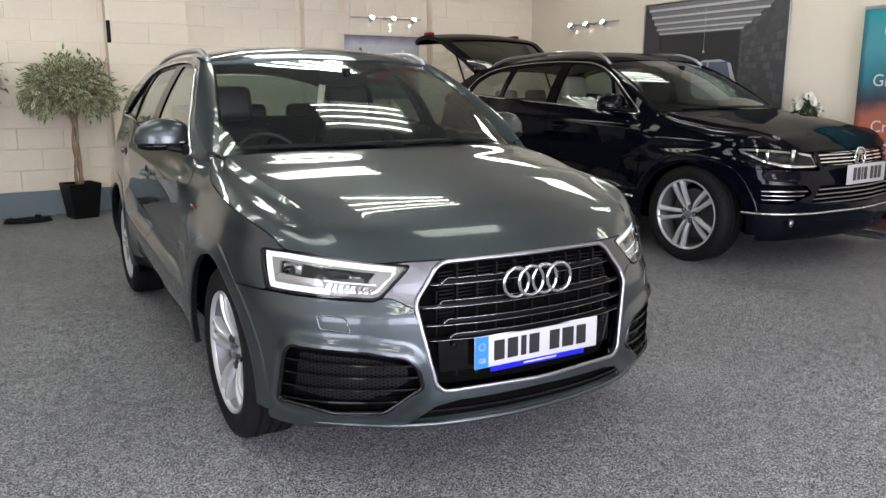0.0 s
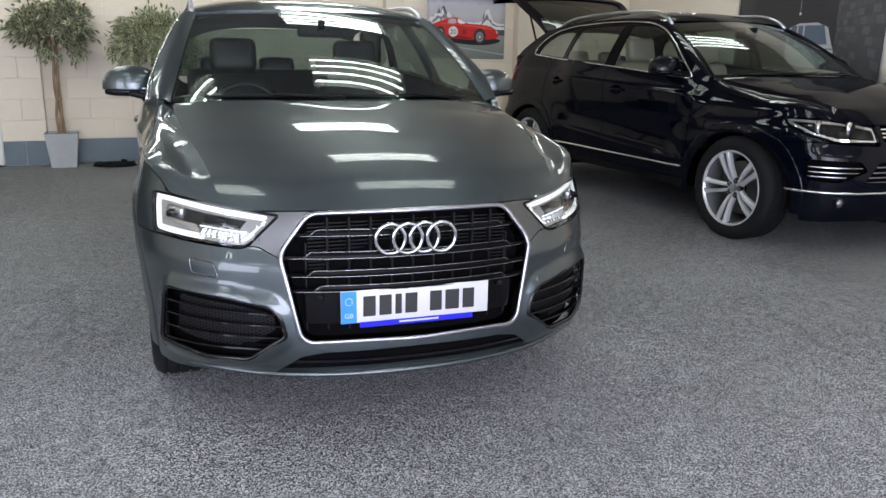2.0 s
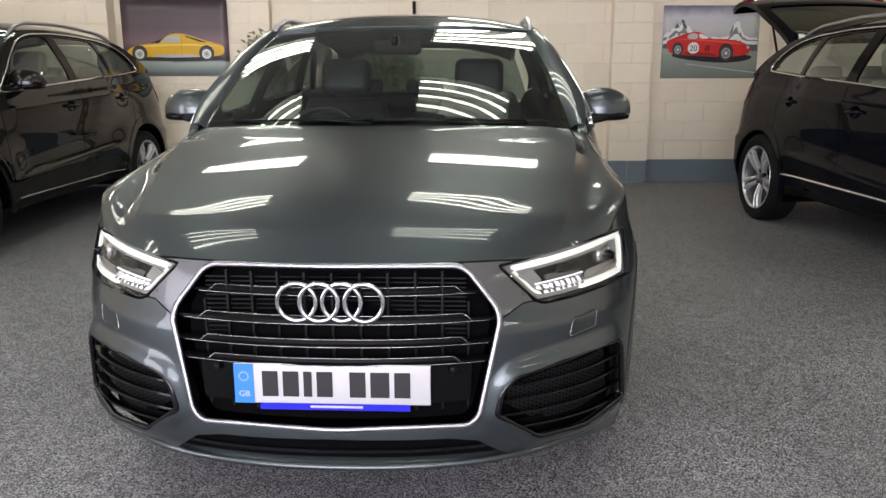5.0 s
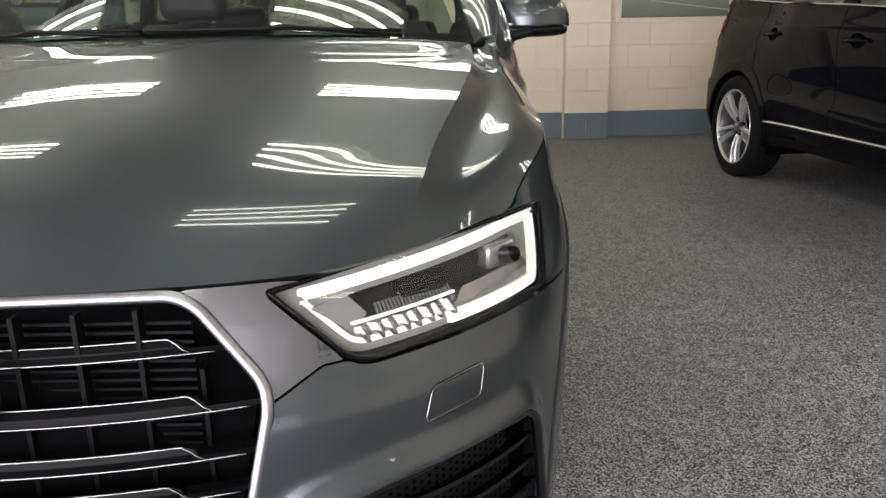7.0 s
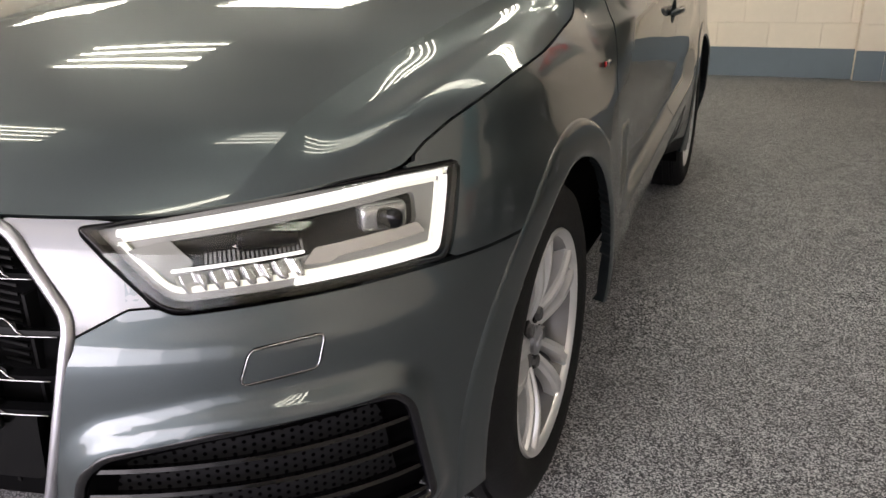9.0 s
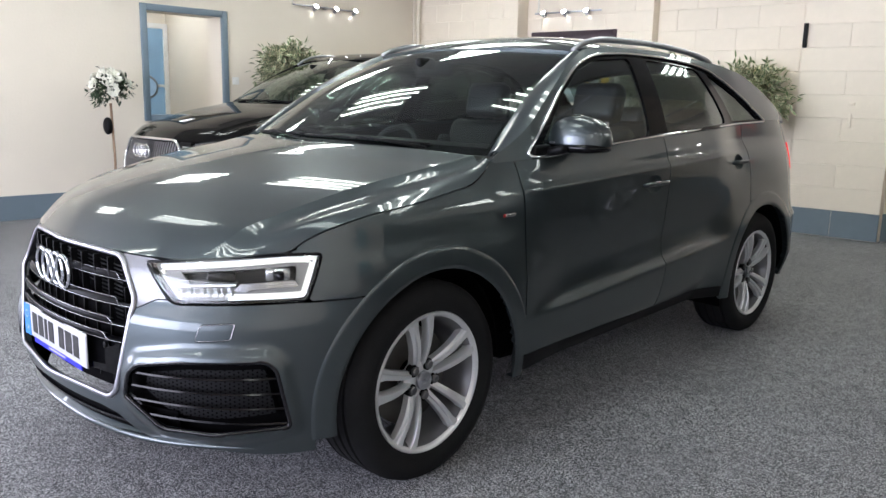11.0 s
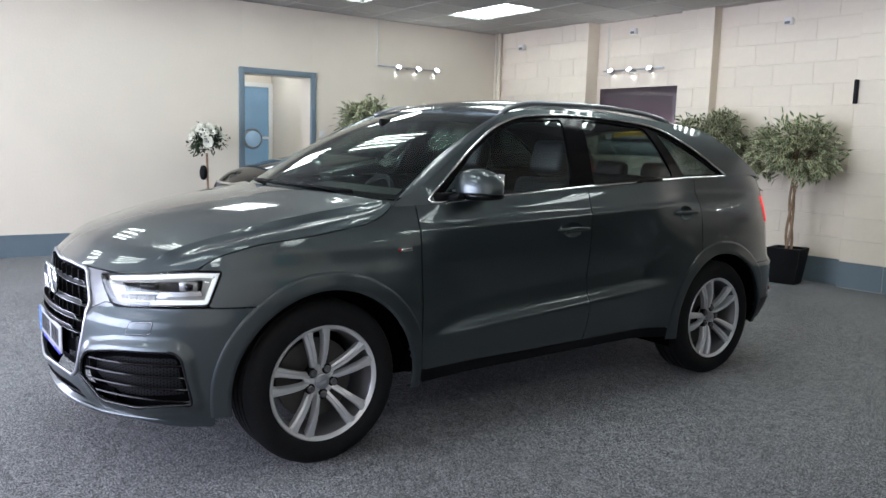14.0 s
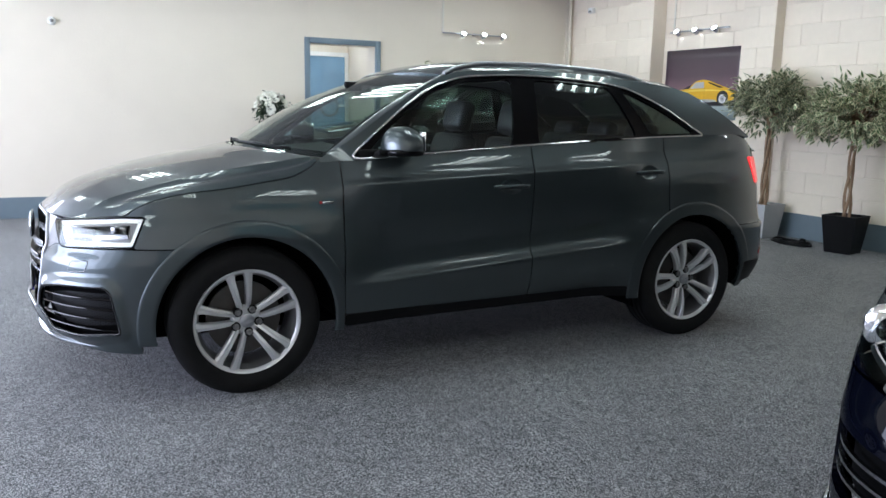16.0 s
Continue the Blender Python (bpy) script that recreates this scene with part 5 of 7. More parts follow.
def build_suv_lamps(B):
    hp = SUV_FRONT["headlight"]
    u0, u1, z0, z1 = hp[:, 0].min(), hp[:, 0].max(), hp[:, 1].min(), hp[:, 1].max()
    us, zs = np.linspace(u0 - .01, u1 + .01, 240), np.linspace(z0 - .01, z1 + .01, 100)
    whole = poly_field(hp)
    p1, p2 = poly_field(inset_poly(hp, .010)), poly_field(inset_poly(hp, .0190))
    p2b = poly_field(inset_poly(hp, .0265))
    p3 = poly_field(inset_poly(hp, .006))
    um = u0 + (u1 - u0) * .50
    rel = lambda u: (u - u0) / (u1 - u0)
    zmid = lambda u: .789 + .040 * rel(u) - .029
    dark = poly_field(rounded([(u0 + .150, .722), (u0 + .105, .762), (u1 - .075, .793), (u1 - .080, .750), (u0 + .34, .735), (u0 + .31, .728)], .010))
    for s in (1, -1):
        h = B.add("headlight", on_side(B, s, us, zs, lambda u, z: whole(u, z) + .0015, lambda u, z: -.050 + 0 * u), M_BLACK, None, "lit angular headlight with a white running-light strip")
        B.add("housing_rim", bar_rim(inset_poly(hp, .003), s, .0045, -.003), M_GLOSSBLACK, h, "black headlight rim")
        B.add("lens", on_side(B, s, us, zs, lambda u, z: whole(u, z) + .003, lambda u, z: .0005 + 0 * u), M_LENS, h, "clear lens").visible_shadow = False
        drl = lambda u, z: np.maximum.reduce([p1(u, z), -p2(u, z), np.minimum(um - u + .4 * (z - .70), zmid(u) - z), u0 + .046 - u])
        B.add("running_light", on_side(B, s, us, zs, drl, -.012), M_DRL, h, "glowing white running-light strip", 0.012)
        B.add("bezel", on_side(B, s, us, zs, lambda u, z: np.maximum(p3(u, z), -dark(u, z)), -.024), M_LAMPGREY, h, "silver-grey bezel", 0.012)
        gd = lambda u, z: np.maximum.reduce([p2(u, z), -p2b(u, z), u0 + .046 - u])
        B.add("inner_guide", on_side(B, s, us, zs, gd, -.016), M_GUIDE, h, "dim cream light guide under the strip", 0.006)
        step_f = poly_field(rounded([(u0 + .305, .722), (u0 + .325, .742), (u1 - .085, .754), (u1 - .075, .738), (u0 + .36, .727), (u0 + .345, .720)], .004))
        B.add("bezel_step", on_side(B, s, us, np.linspace(.70, .77, 46), step_f, -.014), M_REFLECTOR, h, "bright stepped bezel", 0.012)
        cheek = poly_field(rounded([(u0 + .060, .757), (u0 + .118, .766), (u0 + .150, .734), (u0 + .118, .716)], .004))
        B.add("bezel_cheek", on_side(B, s, us, np.linspace(.70, .78, 46), cheek, lambda u, z: -.012 - .14 * (u - u0 - .06)), M_LAMPGREY, h, "slanted grey bezel", 0.008)
        for k in range(4):
            ua = u0 + .128 + .046 * k
            za = .699 + .0025 * k
            cell = poly_field(rounded([(ua, za), (ua + .040, za + .001), (ua + .038, za + .024), (ua - .008, za + .023)], .007))
            uc = np.linspace(ua - .012, ua + .044, 30)
            B.add("indicator_cell", on_side(B, s, uc, np.linspace(.69, .74, 26), cell, lambda u, z, ua=ua: -.010 - .010 * np.abs(np.mod((u - ua) / .0135 + .35 * (z - .70) / .01, 2) - 1) - .25 * np.abs(z - .712)), M_REFLECTOR, h, "small bright reflector", 0.006)
        for k in range(22):
            uk = u0 + .165 + .0068 * k
            B.add("bezel_tooth", on_side(B, s, np.linspace(uk, uk + .0034, 3), np.linspace(.7315 + .00025 * k, .7445 + .0003 * k, 4), None, lambda u, z: -.022 - .5 * (z - .7315)), M_BARREL, h, "fine dark upright rib", 0.003)
        # chevron reflections in the dark bezel, made as bright slivers
        for k, (a, b) in enumerate(((.205, .232), (.250, .262))):
            chev = poly_field(np.array([(u0 + a, .751 + .004 * k), (u0 + b + .03, .764 + .004 * k), (u0 + b + .035, .760 + .004 * k), (u0 + a + .012, .747 + .004 * k)]))
            B.add("bezel_chevron", on_side(B, s, np.linspace(u0 + a - .01, u0 + b + .04, 30), np.linspace(.74, .775, 24), chev, -.026), M_REFLECTOR, h, "bright slanted facet", 0.004)
        line = lambda u, z: np.maximum(np.abs(z - (.7275 + .055 * (u - u0 - .12))) - .0022, np.maximum(u0 + .118 - u, u - u0 - .31))
        B.add("light_guide", on_side(B, s, us, np.linspace(.70, .75, 60), line, -.016), M_DRL, h, "thin glowing line", 0.004)
        for ua, w, hh in ((u1 - .135, .072, .040), (u0 + .26, .085, .030)):
            p = wrap(ua, .765, -.030)
            tg = wrap(ua + .03, .765) - wrap(ua - .03, .765)
            ang = math.degrees(math.atan2(tg[1], tg[0]))
            m = B.add("projector", boxes((w, .03, hh, (s * float(p[0]), float(p[1]), .767 if w < .08 else .756), (0, 0, s * ang), .010, 3)), M_REFLECTOR if w < .08 else M_GLOSSBLACK, h, "projector module")
            if w < .08:
                q = wrap(ua, .765, -.013)
                B.add("projector_glass", ellipsoid((s * float(q[0]), float(q[1]), .767), (.024, .012, .015), 2.8, 16, 10), M_GLOSSBLACK, m)
    # tail lamps
    tp = poly_field(rounded([(uat(y=3.10), 1.065), (uat(y=3.28), 1.06), (uat(y=3.41), .93), (uat(y=3.17), .90)], .02))
    for s in (1, -1):
        B.add("tail_lamp", on_side(B, s, np.linspace(uat(y=3.0), PU[-1], 90), np.linspace(.88, 1.11, 24), tp, .006), M_RED, None, "lit red tail lamp", 0.02)


def bar_rim(poly, s, r=.0065, out=-.001):
    pts = [wrap(np.array(u), np.array(z), out) for u, z in poly]
    v, f = tube([(s * float(p[0]), float(p[1]), float(p[2])) for p in pts], r, 6, True)
    return v, f


def build_suv_front(B):
    half = [(uat(x=x), z) for x, z in GR]
    ring = half + [(-u, z) for u, z in reversed(half[1:-1])]
    ring = [tuple(p) for p in rounded(ring, .03, 5)]
    gin = poly_field(inset_poly(np.array(ring), .004))
    ug = np.linspace(-.5, .5, 161)
    g = B.add("grille", patch(ug, np.linspace(.35, .82, 60), gin, lambda u, z: wrap(u, z, -.062)), M_MATTBLACK, None, "black radiator grille in a satin frame", 0.004)
    fp = [wrap(np.array(u), np.array(z), .002) for u, z in ring]
    B.add("grille_frame", tube([tuple(p) for p in fp], .0088, 10, True, .8), M_FRAME, g, "satin aluminium grille frame")
    for z, e in ((.733, .365), (.663, .385), (.606, .372), (.556, .350)):
        # a broad gloss blade with rounded ends on a thin bar that runs on to the frame
        def blade(u, zz, z=z, e=e):
            body = np.hypot(np.maximum(np.abs(u) - e + .022, 0), np.maximum(zz - z, 0) * 1.6 + np.maximum(z - zz, 0)) - .0125
            body = np.maximum(body, np.abs(zz - z) - .0105)
            thin = np.abs(zz - z + .0065) - .0038
            return np.maximum(gin(u, zz), np.minimum(body, thin))
        ug2 = np.linspace(-.5, .5, 241)
        B.add("grille_bar", patch(ug2, np.linspace(z - .016, z + .016, 22), blade, lambda u, zz, z=z: wrap(u, zz, -.010 - .25 * np.abs(zz - z))), M_BARBLACK, g, "gloss black grille blade", 0.016)
        top = [(u, z + .0105 - .019 * float(ramp01(abs(u), e - .030, e))) for u in np.linspace(-e, e, 81)]
        low = [(u, z - .0098) for u in np.linspace(-.47, .47, 81) if float(gin(np.array(u), np.array(z - .0098))) < -.008]
        for line in (top, low):
            B.add("bar_highlight", tube([tuple(wrap(np.array(u), np.array(zz), -.0105)) for u, zz in line], .0015, 5), M_DARKCHROME, g, "thin chrome line")
    for i in range(-5, 6):
        u = i * .076 + .0
        if abs(u) < .44:
            zt = .785 if abs(u) < .38 else .70
            p = wrap(u, .66, -.045)
            B.add("grille_fin", boxes((.006, .02, zt - .40, (float(p[0]), float(p[1]), (zt + .40) / 2))), M_BLACK, g, "", smooth=False)
    for i in range(14):
        z = .60 + i * .0125
        B.add("radiator_slat", boxes((.70, .003, .004, (0, -.800 + .03 * (z - .6), z))), M_BLACK, g, "", smooth=False)
    pp = poly_field(rounded([(-.375, .432), (.375, .432), (.380, .548), (-.380, .548)], .01))
    B.add("plate_panel", patch(np.linspace(-.42, .42, 100), np.linspace(.41, .59, 40), pp, lambda u, z: wrap(u, z, -.030)), M_GLOSSBLACK, g, "gloss black plate carrier", 0.02)
    for x in (-.325, .325):
        p = wrap(x, .525, -.019)
        v, f = lathe([(-.004, .001), (-.004, .010), (.004, .010), (.004, .001)], 16)
        B.add("parking_sensor", ([(b + float(p[0]), -a + float(p[1]), c + float(p[2])) for a, b, c in v], f), M_BLACK, g)
    ry = float(wrap(0, .713)[1]) - .012
    for i in range(4):
        B.add("emblem_ring", torus((-.088 + .0587 * i, ry - .003 * (i % 2), .714), .050, .0068, 48, 10), M_EMBLEM, g, "chrome ring of the emblem")
    build_plate(B, -.880, .494, (.042, .042, .022, .042, 0, .042, .050, .042), letters="GB")
    B.add("dealer_strip", boxes((.40, .004, .020, (.005, -.877, .429))), M_STRIPBLUE, None, "blue strip under the number plate", smooth=False)
    B.add("strip_bar", boxes((.14, .0012, .006, (.01, -.8798, .429))), M_PLATE, None, "", smooth=False)
    # lower slot
    sl = B.add("lower_intake", patch(np.linspace(-.6, .6, 120), np.linspace(.25, .36, 20), lambda u, z: np.maximum(z - .36, .25 - z), lambda u, z: wrap(u, z, -.022)), M_MATTBLACK, None, "dark lower intake", 0.004)
    lip = [wrap(np.array(u), np.array(.247 + .006 * (abs(u) / .6) ** 2), .006 - .014 * ramp01(abs(u), .45, .95)) for u in np.linspace(-1.02, 1.02, 80)]
    B.add("lower_lip", tube([tuple(p) for p in lip], [.011 - .006 * float(ramp01(abs(u), .5, 1.0)) for u in np.linspace(-1.02, 1.02, 80)], 8, False, .8), None, None, "painted lower lip")
    for x in (-.30, -.18, -.06, .06, .18, .30):
        p = wrap(uat(x=x), .30, -.012)
        B.add("intake_fin", boxes((.004, .010, .052, (x, float(p[1]) + .022, .304))), M_BLACK, sl, "", smooth=False)
    B.add("intake_bar", patch(np.linspace(-.44, .44, 60), np.linspace(.29, .31, 6), lambda u, z: np.abs(z - .300) - .005, lambda u, z: wrap(u, z, -.010)), M_PIANO, sl, "gloss black bar", 0.01)
    # bumper corner grilles and washer covers
    fgp = SUV_FRONT["fog"]
    ff = poly_field(fgp)
    u0, u1 = fgp[:, 0].min(), fgp[:, 0].max()
    us = np.linspace(u0 - .01, u1 + .01, 90)
    for s in (1, -1):
        c = B.add("corner_grille", on_side(B, s, np.linspace(u0 - .06, u1 + .06, 90), np.linspace(.25, .60, 60), lambda u, z: ff(u, z) - .035, -.045), M_MATTBLACK, None, "black corner grille with slats")
        v, f = bar_rim(fgp, s, .009, .010)
        B.add("grille_surround", (v, f), M_PIANO, c, "gloss black surround")
        mesh_f = lambda u, z: np.maximum(ff(u, z) + .035, -(np.hypot(np.mod(u, .014) - .007, np.mod(z + .006 * (np.floor(u / .014) % 2), .012) - .006) - .0032))
        B.add("mesh_insert", on_side(B, s, np.linspace(u0, u1, 200), np.linspace(.31, .55, 130), mesh_f, -.030), M_MESH, c, "perforated black insert")
        for k in range(4):
            zc = lambda u, k=k: .352 + .040 * k - .012 * ramp01(u, u0, u1) + .006 * k * ramp01(u, u0, u1)
            sl_f = lambda u, z, k=k, zc=zc: np.maximum(ff(u, z) + .004, np.abs(z - zc(u)) - .0026)
            B.add("slat", on_side(B, s, us, np.linspace(.29, .57, 140), sl_f, lambda u, z, zc=zc: .006 - (z - zc(u)) * .45), M_GLOSSBLACK, c, "gloss black slat", 0.03)
        wp = poly_field(inset_poly(SUV_FRONT["washer"], .0015))
        B.add("washer_cover", on_side(B, s, np.linspace(SUV_FRONT["washer"][:, 0].min(), SUV_FRONT["washer"][:, 0].max(), 24), np.linspace(.572, .645, 18), wp, .001), None, None, "painted headlight washer cover", 0.012)
        B.add("washer_edge", bar_rim(SUV_FRONT["washer"], s, .0013, .0004), M_DARKCHROME, None, "fine edge round the washer cover")


def build_wipers(B, screen):
    for x0, x1, t in ((-.60, -.02, .038), (-.02, .56, .030)):
        pts = [tuple(screen(np.array([v]), np.array([t + .006 * math.sin(3 * v)]), .006)[0]) for v in np.linspace(x0 / .75, x1 / .75, 12)]
        w = B.add("wiper", tube(pts, .005, 6), M_BLACK, None, "black wiper blade")
        a = screen(np.array([x1 / .75]), np.array([.0]), .012)[0]
        B.add("wiper_arm", tube([tuple(a), tuple(np.array(pts[6]) + np.array([0, -.006, .006])), pts[5]], .005, 6), M_BLACK, w)
    B.add("cowl", patch(np.linspace(-1, 1, 41), np.linspace(0, 1, 5), None, lambda v, t: np.stack([.765 * v, .10 + .255 * v ** 2 * np.abs(v) ** .4 + .07 * t, 1.080 - .020 * v ** 2 + .006 * t], -1)), M_BLACK, None, "black cowl panel")


BIG_GRIPS = ((1.20, 1.40, .95), (2.10, 2.30, .985))
SUV_GRIPS = ((1.235, 1.445, .928), (2.15, 2.36, .985))


def build_suv():
    t = thing("grey_suv", pose(0, 0, 0), "dark grey-green metallic compact SUV with lit headlights, parked on the carpet", "car")
    B = Body(t, (1, 1, 1), M_SUV, 0.013)
    screen = build_shell(B, SUV_FRONT, SUV_DLO, nose=SUV_NOSE, grips=SUV_GRIPS)
    build_hood(B)
    build_wheels(B, .3435, .237, .235, .757, 2.603, steer=0.5, spin=(9, 20))
    build_cabin(B, M_LEATHER)
    build_suv_front(B)
    build_suv_lamps(B)
    build_mirror(B, M_SUV)
    build_handles(B, SUV_GRIPS)
    build_rails(B, M_SATIN, h=.028)
    build_wipers(B, screen)
    rp = poly_field(rounded([(uat(y=3.20), .478), (uat(y=3.40), .486), (uat(y=3.40), .462), (uat(y=3.20), .458)], .006))
    for s in (1, -1):
        B.add("rear_reflector", on_side(B, s, np.linspace(uat(y=3.15), uat(y=3.45), 40), np.linspace(.45, .50, 24), rp, .007), M_REDOFF, None, "red reflector in the rear bumper", 0.006)
        B.add("rear_valance", on_side(B, s, np.linspace(uat(y=3.02), PU[-1], 60), np.linspace(.29, .44, 16), lambda u, z: np.maximum(.30 - z, z - .43), .005), M_BLACK, None, "black lower edge of the rear bumper", 0.01)
    for s in (1, -1):
        p = wrap(uat(y=.36), .876, .003)
        b = B.add("wing_badge", boxes((.004, .055, .012, (s * float(p[0]), .372, .876), (0, 0, 0), .003)), M_CHROME, None, "small chrome badge")
        B.add("badge_mark", boxes((.005, .014, .013, (s * float(p[0]), .338, .876), (0, 0, 0), .003)), M_REDMARK, b, "red mark")
    return t, B


suv, suv_body = build_suv()

# ---- the blue-black SUV with its tailgate open ----
BIG_DLO = {
    "outline": rounded([(.475, 1.066), (.62, 1.185), (.82, 1.332), (1.0, 1.432), (1.18, 1.480), (1.5, 1.497), (1.85, 1.494), (2.25, 1.470), (2.50, 1.425), (2.66, 1.340), (2.745, 1.215), (2.3, 1.180), (1.48, 1.136), (.70, 1.082)], .08, 4),
    "front": rounded([(.56, 1.088), (.82, 1.305), (1.0, 1.408), (1.18, 1.458), (1.42, 1.473), (1.43, 1.140), (.72, 1.092)], .03, 4),
    "rear_door": rounded([(1.54, 1.150), (1.53, 1.476), (1.85, 1.472), (2.10, 1.455), (2.16, 1.185)], .03, 4),
    "rear_quarter": rounded([(2.17, 1.450), (2.28, 1.442), (2.48, 1.402), (2.62, 1.325), (2.69, 1.222), (2.22, 1.190)], .03, 4),
}


def fpoly(pts, r=.015):
    return rounded([(uat(x=x) if x < .78 else uxy(*wy(x)), z) for x, z in pts], r)


def wy(x):
    i = np.argmin(np.abs(PX[PY < 0] - x))
    return PX[i], PY[i]


BIG_FRONT = {
    "headlight": rounded([(uat(x=.50), .790), (uat(x=.66), .815), (uat(y=-.30), .846), (uat(y=-.33), .795), (uat(y=-.47), .728), (uat(x=.74), .690), (uat(x=.455), .680)], .015),
    "side_intake": fpoly([(.60, .605), (.850, .612), (.845, .500), (.72, .490), (.55, .560)]),
    "grille": np.array([(-.1, .798), (uat(x=.455), .790), (uat(x=.43), .706), (-.1, .700)]),
    "lower": np.array([(-.1, .600), (uat(x=.47), .600), (uat(x=.56), .490), (-.1, .475)]),
}


def poly_box(B, name, poly, s, zs, out, mat, parent, label, depth=0.0, grow=0.0):
    f = poly_field(poly)
    us = np.linspace(poly[:, 0].min() - .02, poly[:, 0].max() + .02, 60)
    return B.add(name, on_side(B, s, us, zs, lambda u, z: f(u, z) + grow, out), mat, parent, label, depth)


def sym_field(poly):
    f = poly_field(poly)
    return lambda u, z: f(np.abs(u), z)


def add_bars(B, poly, zlist, half, mat, parent, name, label, out=-.004, ulim=.6):
    f = sym_field(poly)
    us = np.linspace(-ulim, ulim, 121)
    for z in zlist:
        B.add(name, patch(us, np.linspace(z - half - .002, z + half + .002, 10), lambda u, zz, z=z: np.maximum(f(u, zz) + .003, np.abs(zz - z) - half), lambda u, zz: wrap(u, zz, out)), mat, parent, label, 0.012)


def build_dark_suv():
    t = thing("black_suv", pose(4.06, 1.50, 0, 0, 0, 5.7), "glossy blue-black large SUV with its tailgate raised", "car")

    def blunt(v):
        """A blunter and taller nose than the common body's."""
        k = ramp01(-v[:, 1], .05, .5)
        v = v.copy()
        v[:, 1] += k * (.10 - .20 * (np.maximum(np.abs(v[:, 0]) - .27, 0) / .63) ** 1.5)
        v[:, 2] += k * .035 * ramp01(v[:, 2], .55, .72)
        return v
    B = Body(t, (1.06, 1.111, 1.07), M_DARKBLUE, 0.012, blunt)
    screen = build_shell(B, BIG_FRONT, BIG_DLO, rear_open=True, grips=BIG_GRIPS)
    build_hood(B, .01)
    build_wheels(B, .381, .272, .26, .835, 2.893, style="double", spin=(22, 40))
    build_cabin(B, M_BEIGE)
    build_mirror(B, M_DARKBLUE)
    build_handles(B, BIG_GRIPS)
    build_rails(B, M_SATIN, 1.02, 2.55, .05)
    build_wipers(B, screen)
    for s in (1, -1):
        h = poly_box(B, "headlight", BIG_FRONT["headlight"], s, np.linspace(.67, .85, 50), -.05, M_GLOSSBLACK, None, "swept-back headlight with twin projectors", 0.0, .001)
        poly_box(B, "lens", BIG_FRONT["headlight"], s, np.linspace(.70, .85, 40), .0005, M_LENS, h, "clear lens", 0.0, .003).visible_shadow = False
        hp = inset_poly(BIG_FRONT["headlight"], .012)
        low = poly_field(hp)
        us = np.linspace(hp[:, 0].min(), hp[:, 0].max(), 70)
        B.add("chrome_strip", on_side(B, s, us, np.linspace(.70, .84, 40), lambda u, z: np.maximum(low(u, z), -(low(u, z) + .013)), -.014), M_CHROME, h, "bright inner trim", 0.006)
        for k in (.30, .66):
            ua = hp[:, 0].min() + (hp[:, 0].max() - hp[:, 0].min()) * k
            p = wrap(ua, .765, -.035)
            zc = .768 + .015 * k
            pr = B.add("reflector_bowl", ellipsoid((s * float(p[0]), float(p[1]) + .012, zc), (.058, .020, .050), 2.6, 24, 12), M_CHROME, h, "chrome reflector bowl")
            B.add("projector_lens", ellipsoid((s * float(p[0]), float(p[1]) - .012, zc), (.026, .018, .026), 2.0, 16, 10), M_GLOSSBLACK, pr, "dark round lens")
            q = wrap(ua, .765, -.020)
            cup = [(s * float(p[0]) + .044 * math.cos(a), float(q[1]) + .010, .768 + .015 * k + .040 * math.sin(a)) for a in np.linspace(0, 2 * math.pi, 25)[:-1]]
            B.add("projector_ring", tube(cup, .006, 6, True), M_CHROME, pr, "chrome ring")
        c = poly_box(B, "side_intake", BIG_FRONT["side_intake"], s, np.linspace(.48, .63, 30), -.03, M_MATTBLACK, None, "dark bumper intake", 0.0, .001)
        fi = poly_field(BIG_FRONT["side_intake"])
        ui = np.linspace(BIG_FRONT["side_intake"][:, 0].min(), BIG_FRONT["side_intake"][:, 0].max(), 40)
        for z in (.520, .548, .576):
            B.add("slat", on_side(B, s, ui, np.linspace(z - .01, z + .01, 12), lambda u, zz, z=z: np.maximum(fi(u, zz) + .01, np.abs(zz - z) - .003), -.006), M_DARKCHROME, c, "thin dark chrome slat", 0.01)
        p = wrap(uat(x=.70), .365, .004)
        B.add("fog_lamp", ellipsoid((s * float(p[0]), float(p[1]), .365), (.05, .02, .03), 2.2, 16, 8), M_REFLECTOR, None, "round fog lamp")
        # bright strip along the doors and the bumper
        pts = [tuple(np.array([s, 1, 1]) * wrap(uat(y=y), .440, .006)) for y in np.linspace(.47, 2.16, 30)]
        B.add("door_strip", tube(pts, .011, 6, False, .6), M_CHROME, None, "bright strip along the doors")
        pts = [tuple(np.array([s, 1, 1]) * wrap(u, .425, .005)) for u in np.linspace(0, uat(y=-.36), 40)]
        B.add("bumper_strip", tube(pts, .008, 6), M_CHROME, None, "bright strip along the bumper")
    g = B.add("grille", patch(np.linspace(-.52, .52, 80), np.linspace(.69, .81, 20), sym_field(BIG_FRONT["grille"]), lambda u, z: wrap(u, z, -.04)), M_MATTBLACK, None, "black grille with horizontal chrome bars", 0.004)
    add_bars(B, BIG_FRONT["grille"], (.705, .728, .752, .776, .792), .0042, M_CHROME, g, "chrome_bar", "chrome bar")
    lo = B.add("lower_grille", patch(np.linspace(-.62, .62, 90), np.linspace(.46, .62, 20), sym_field(BIG_FRONT["lower"]), lambda u, z: wrap(u, z, -.04)), M_MATTBLACK, None, "dark lower grille with bright bars", 0.004)
    add_bars(B, BIG_FRONT["lower"], (.49, .52, .55, .58), .0030, M_FRAME, lo, "lower_bar", "satin bar", ulim=.66)
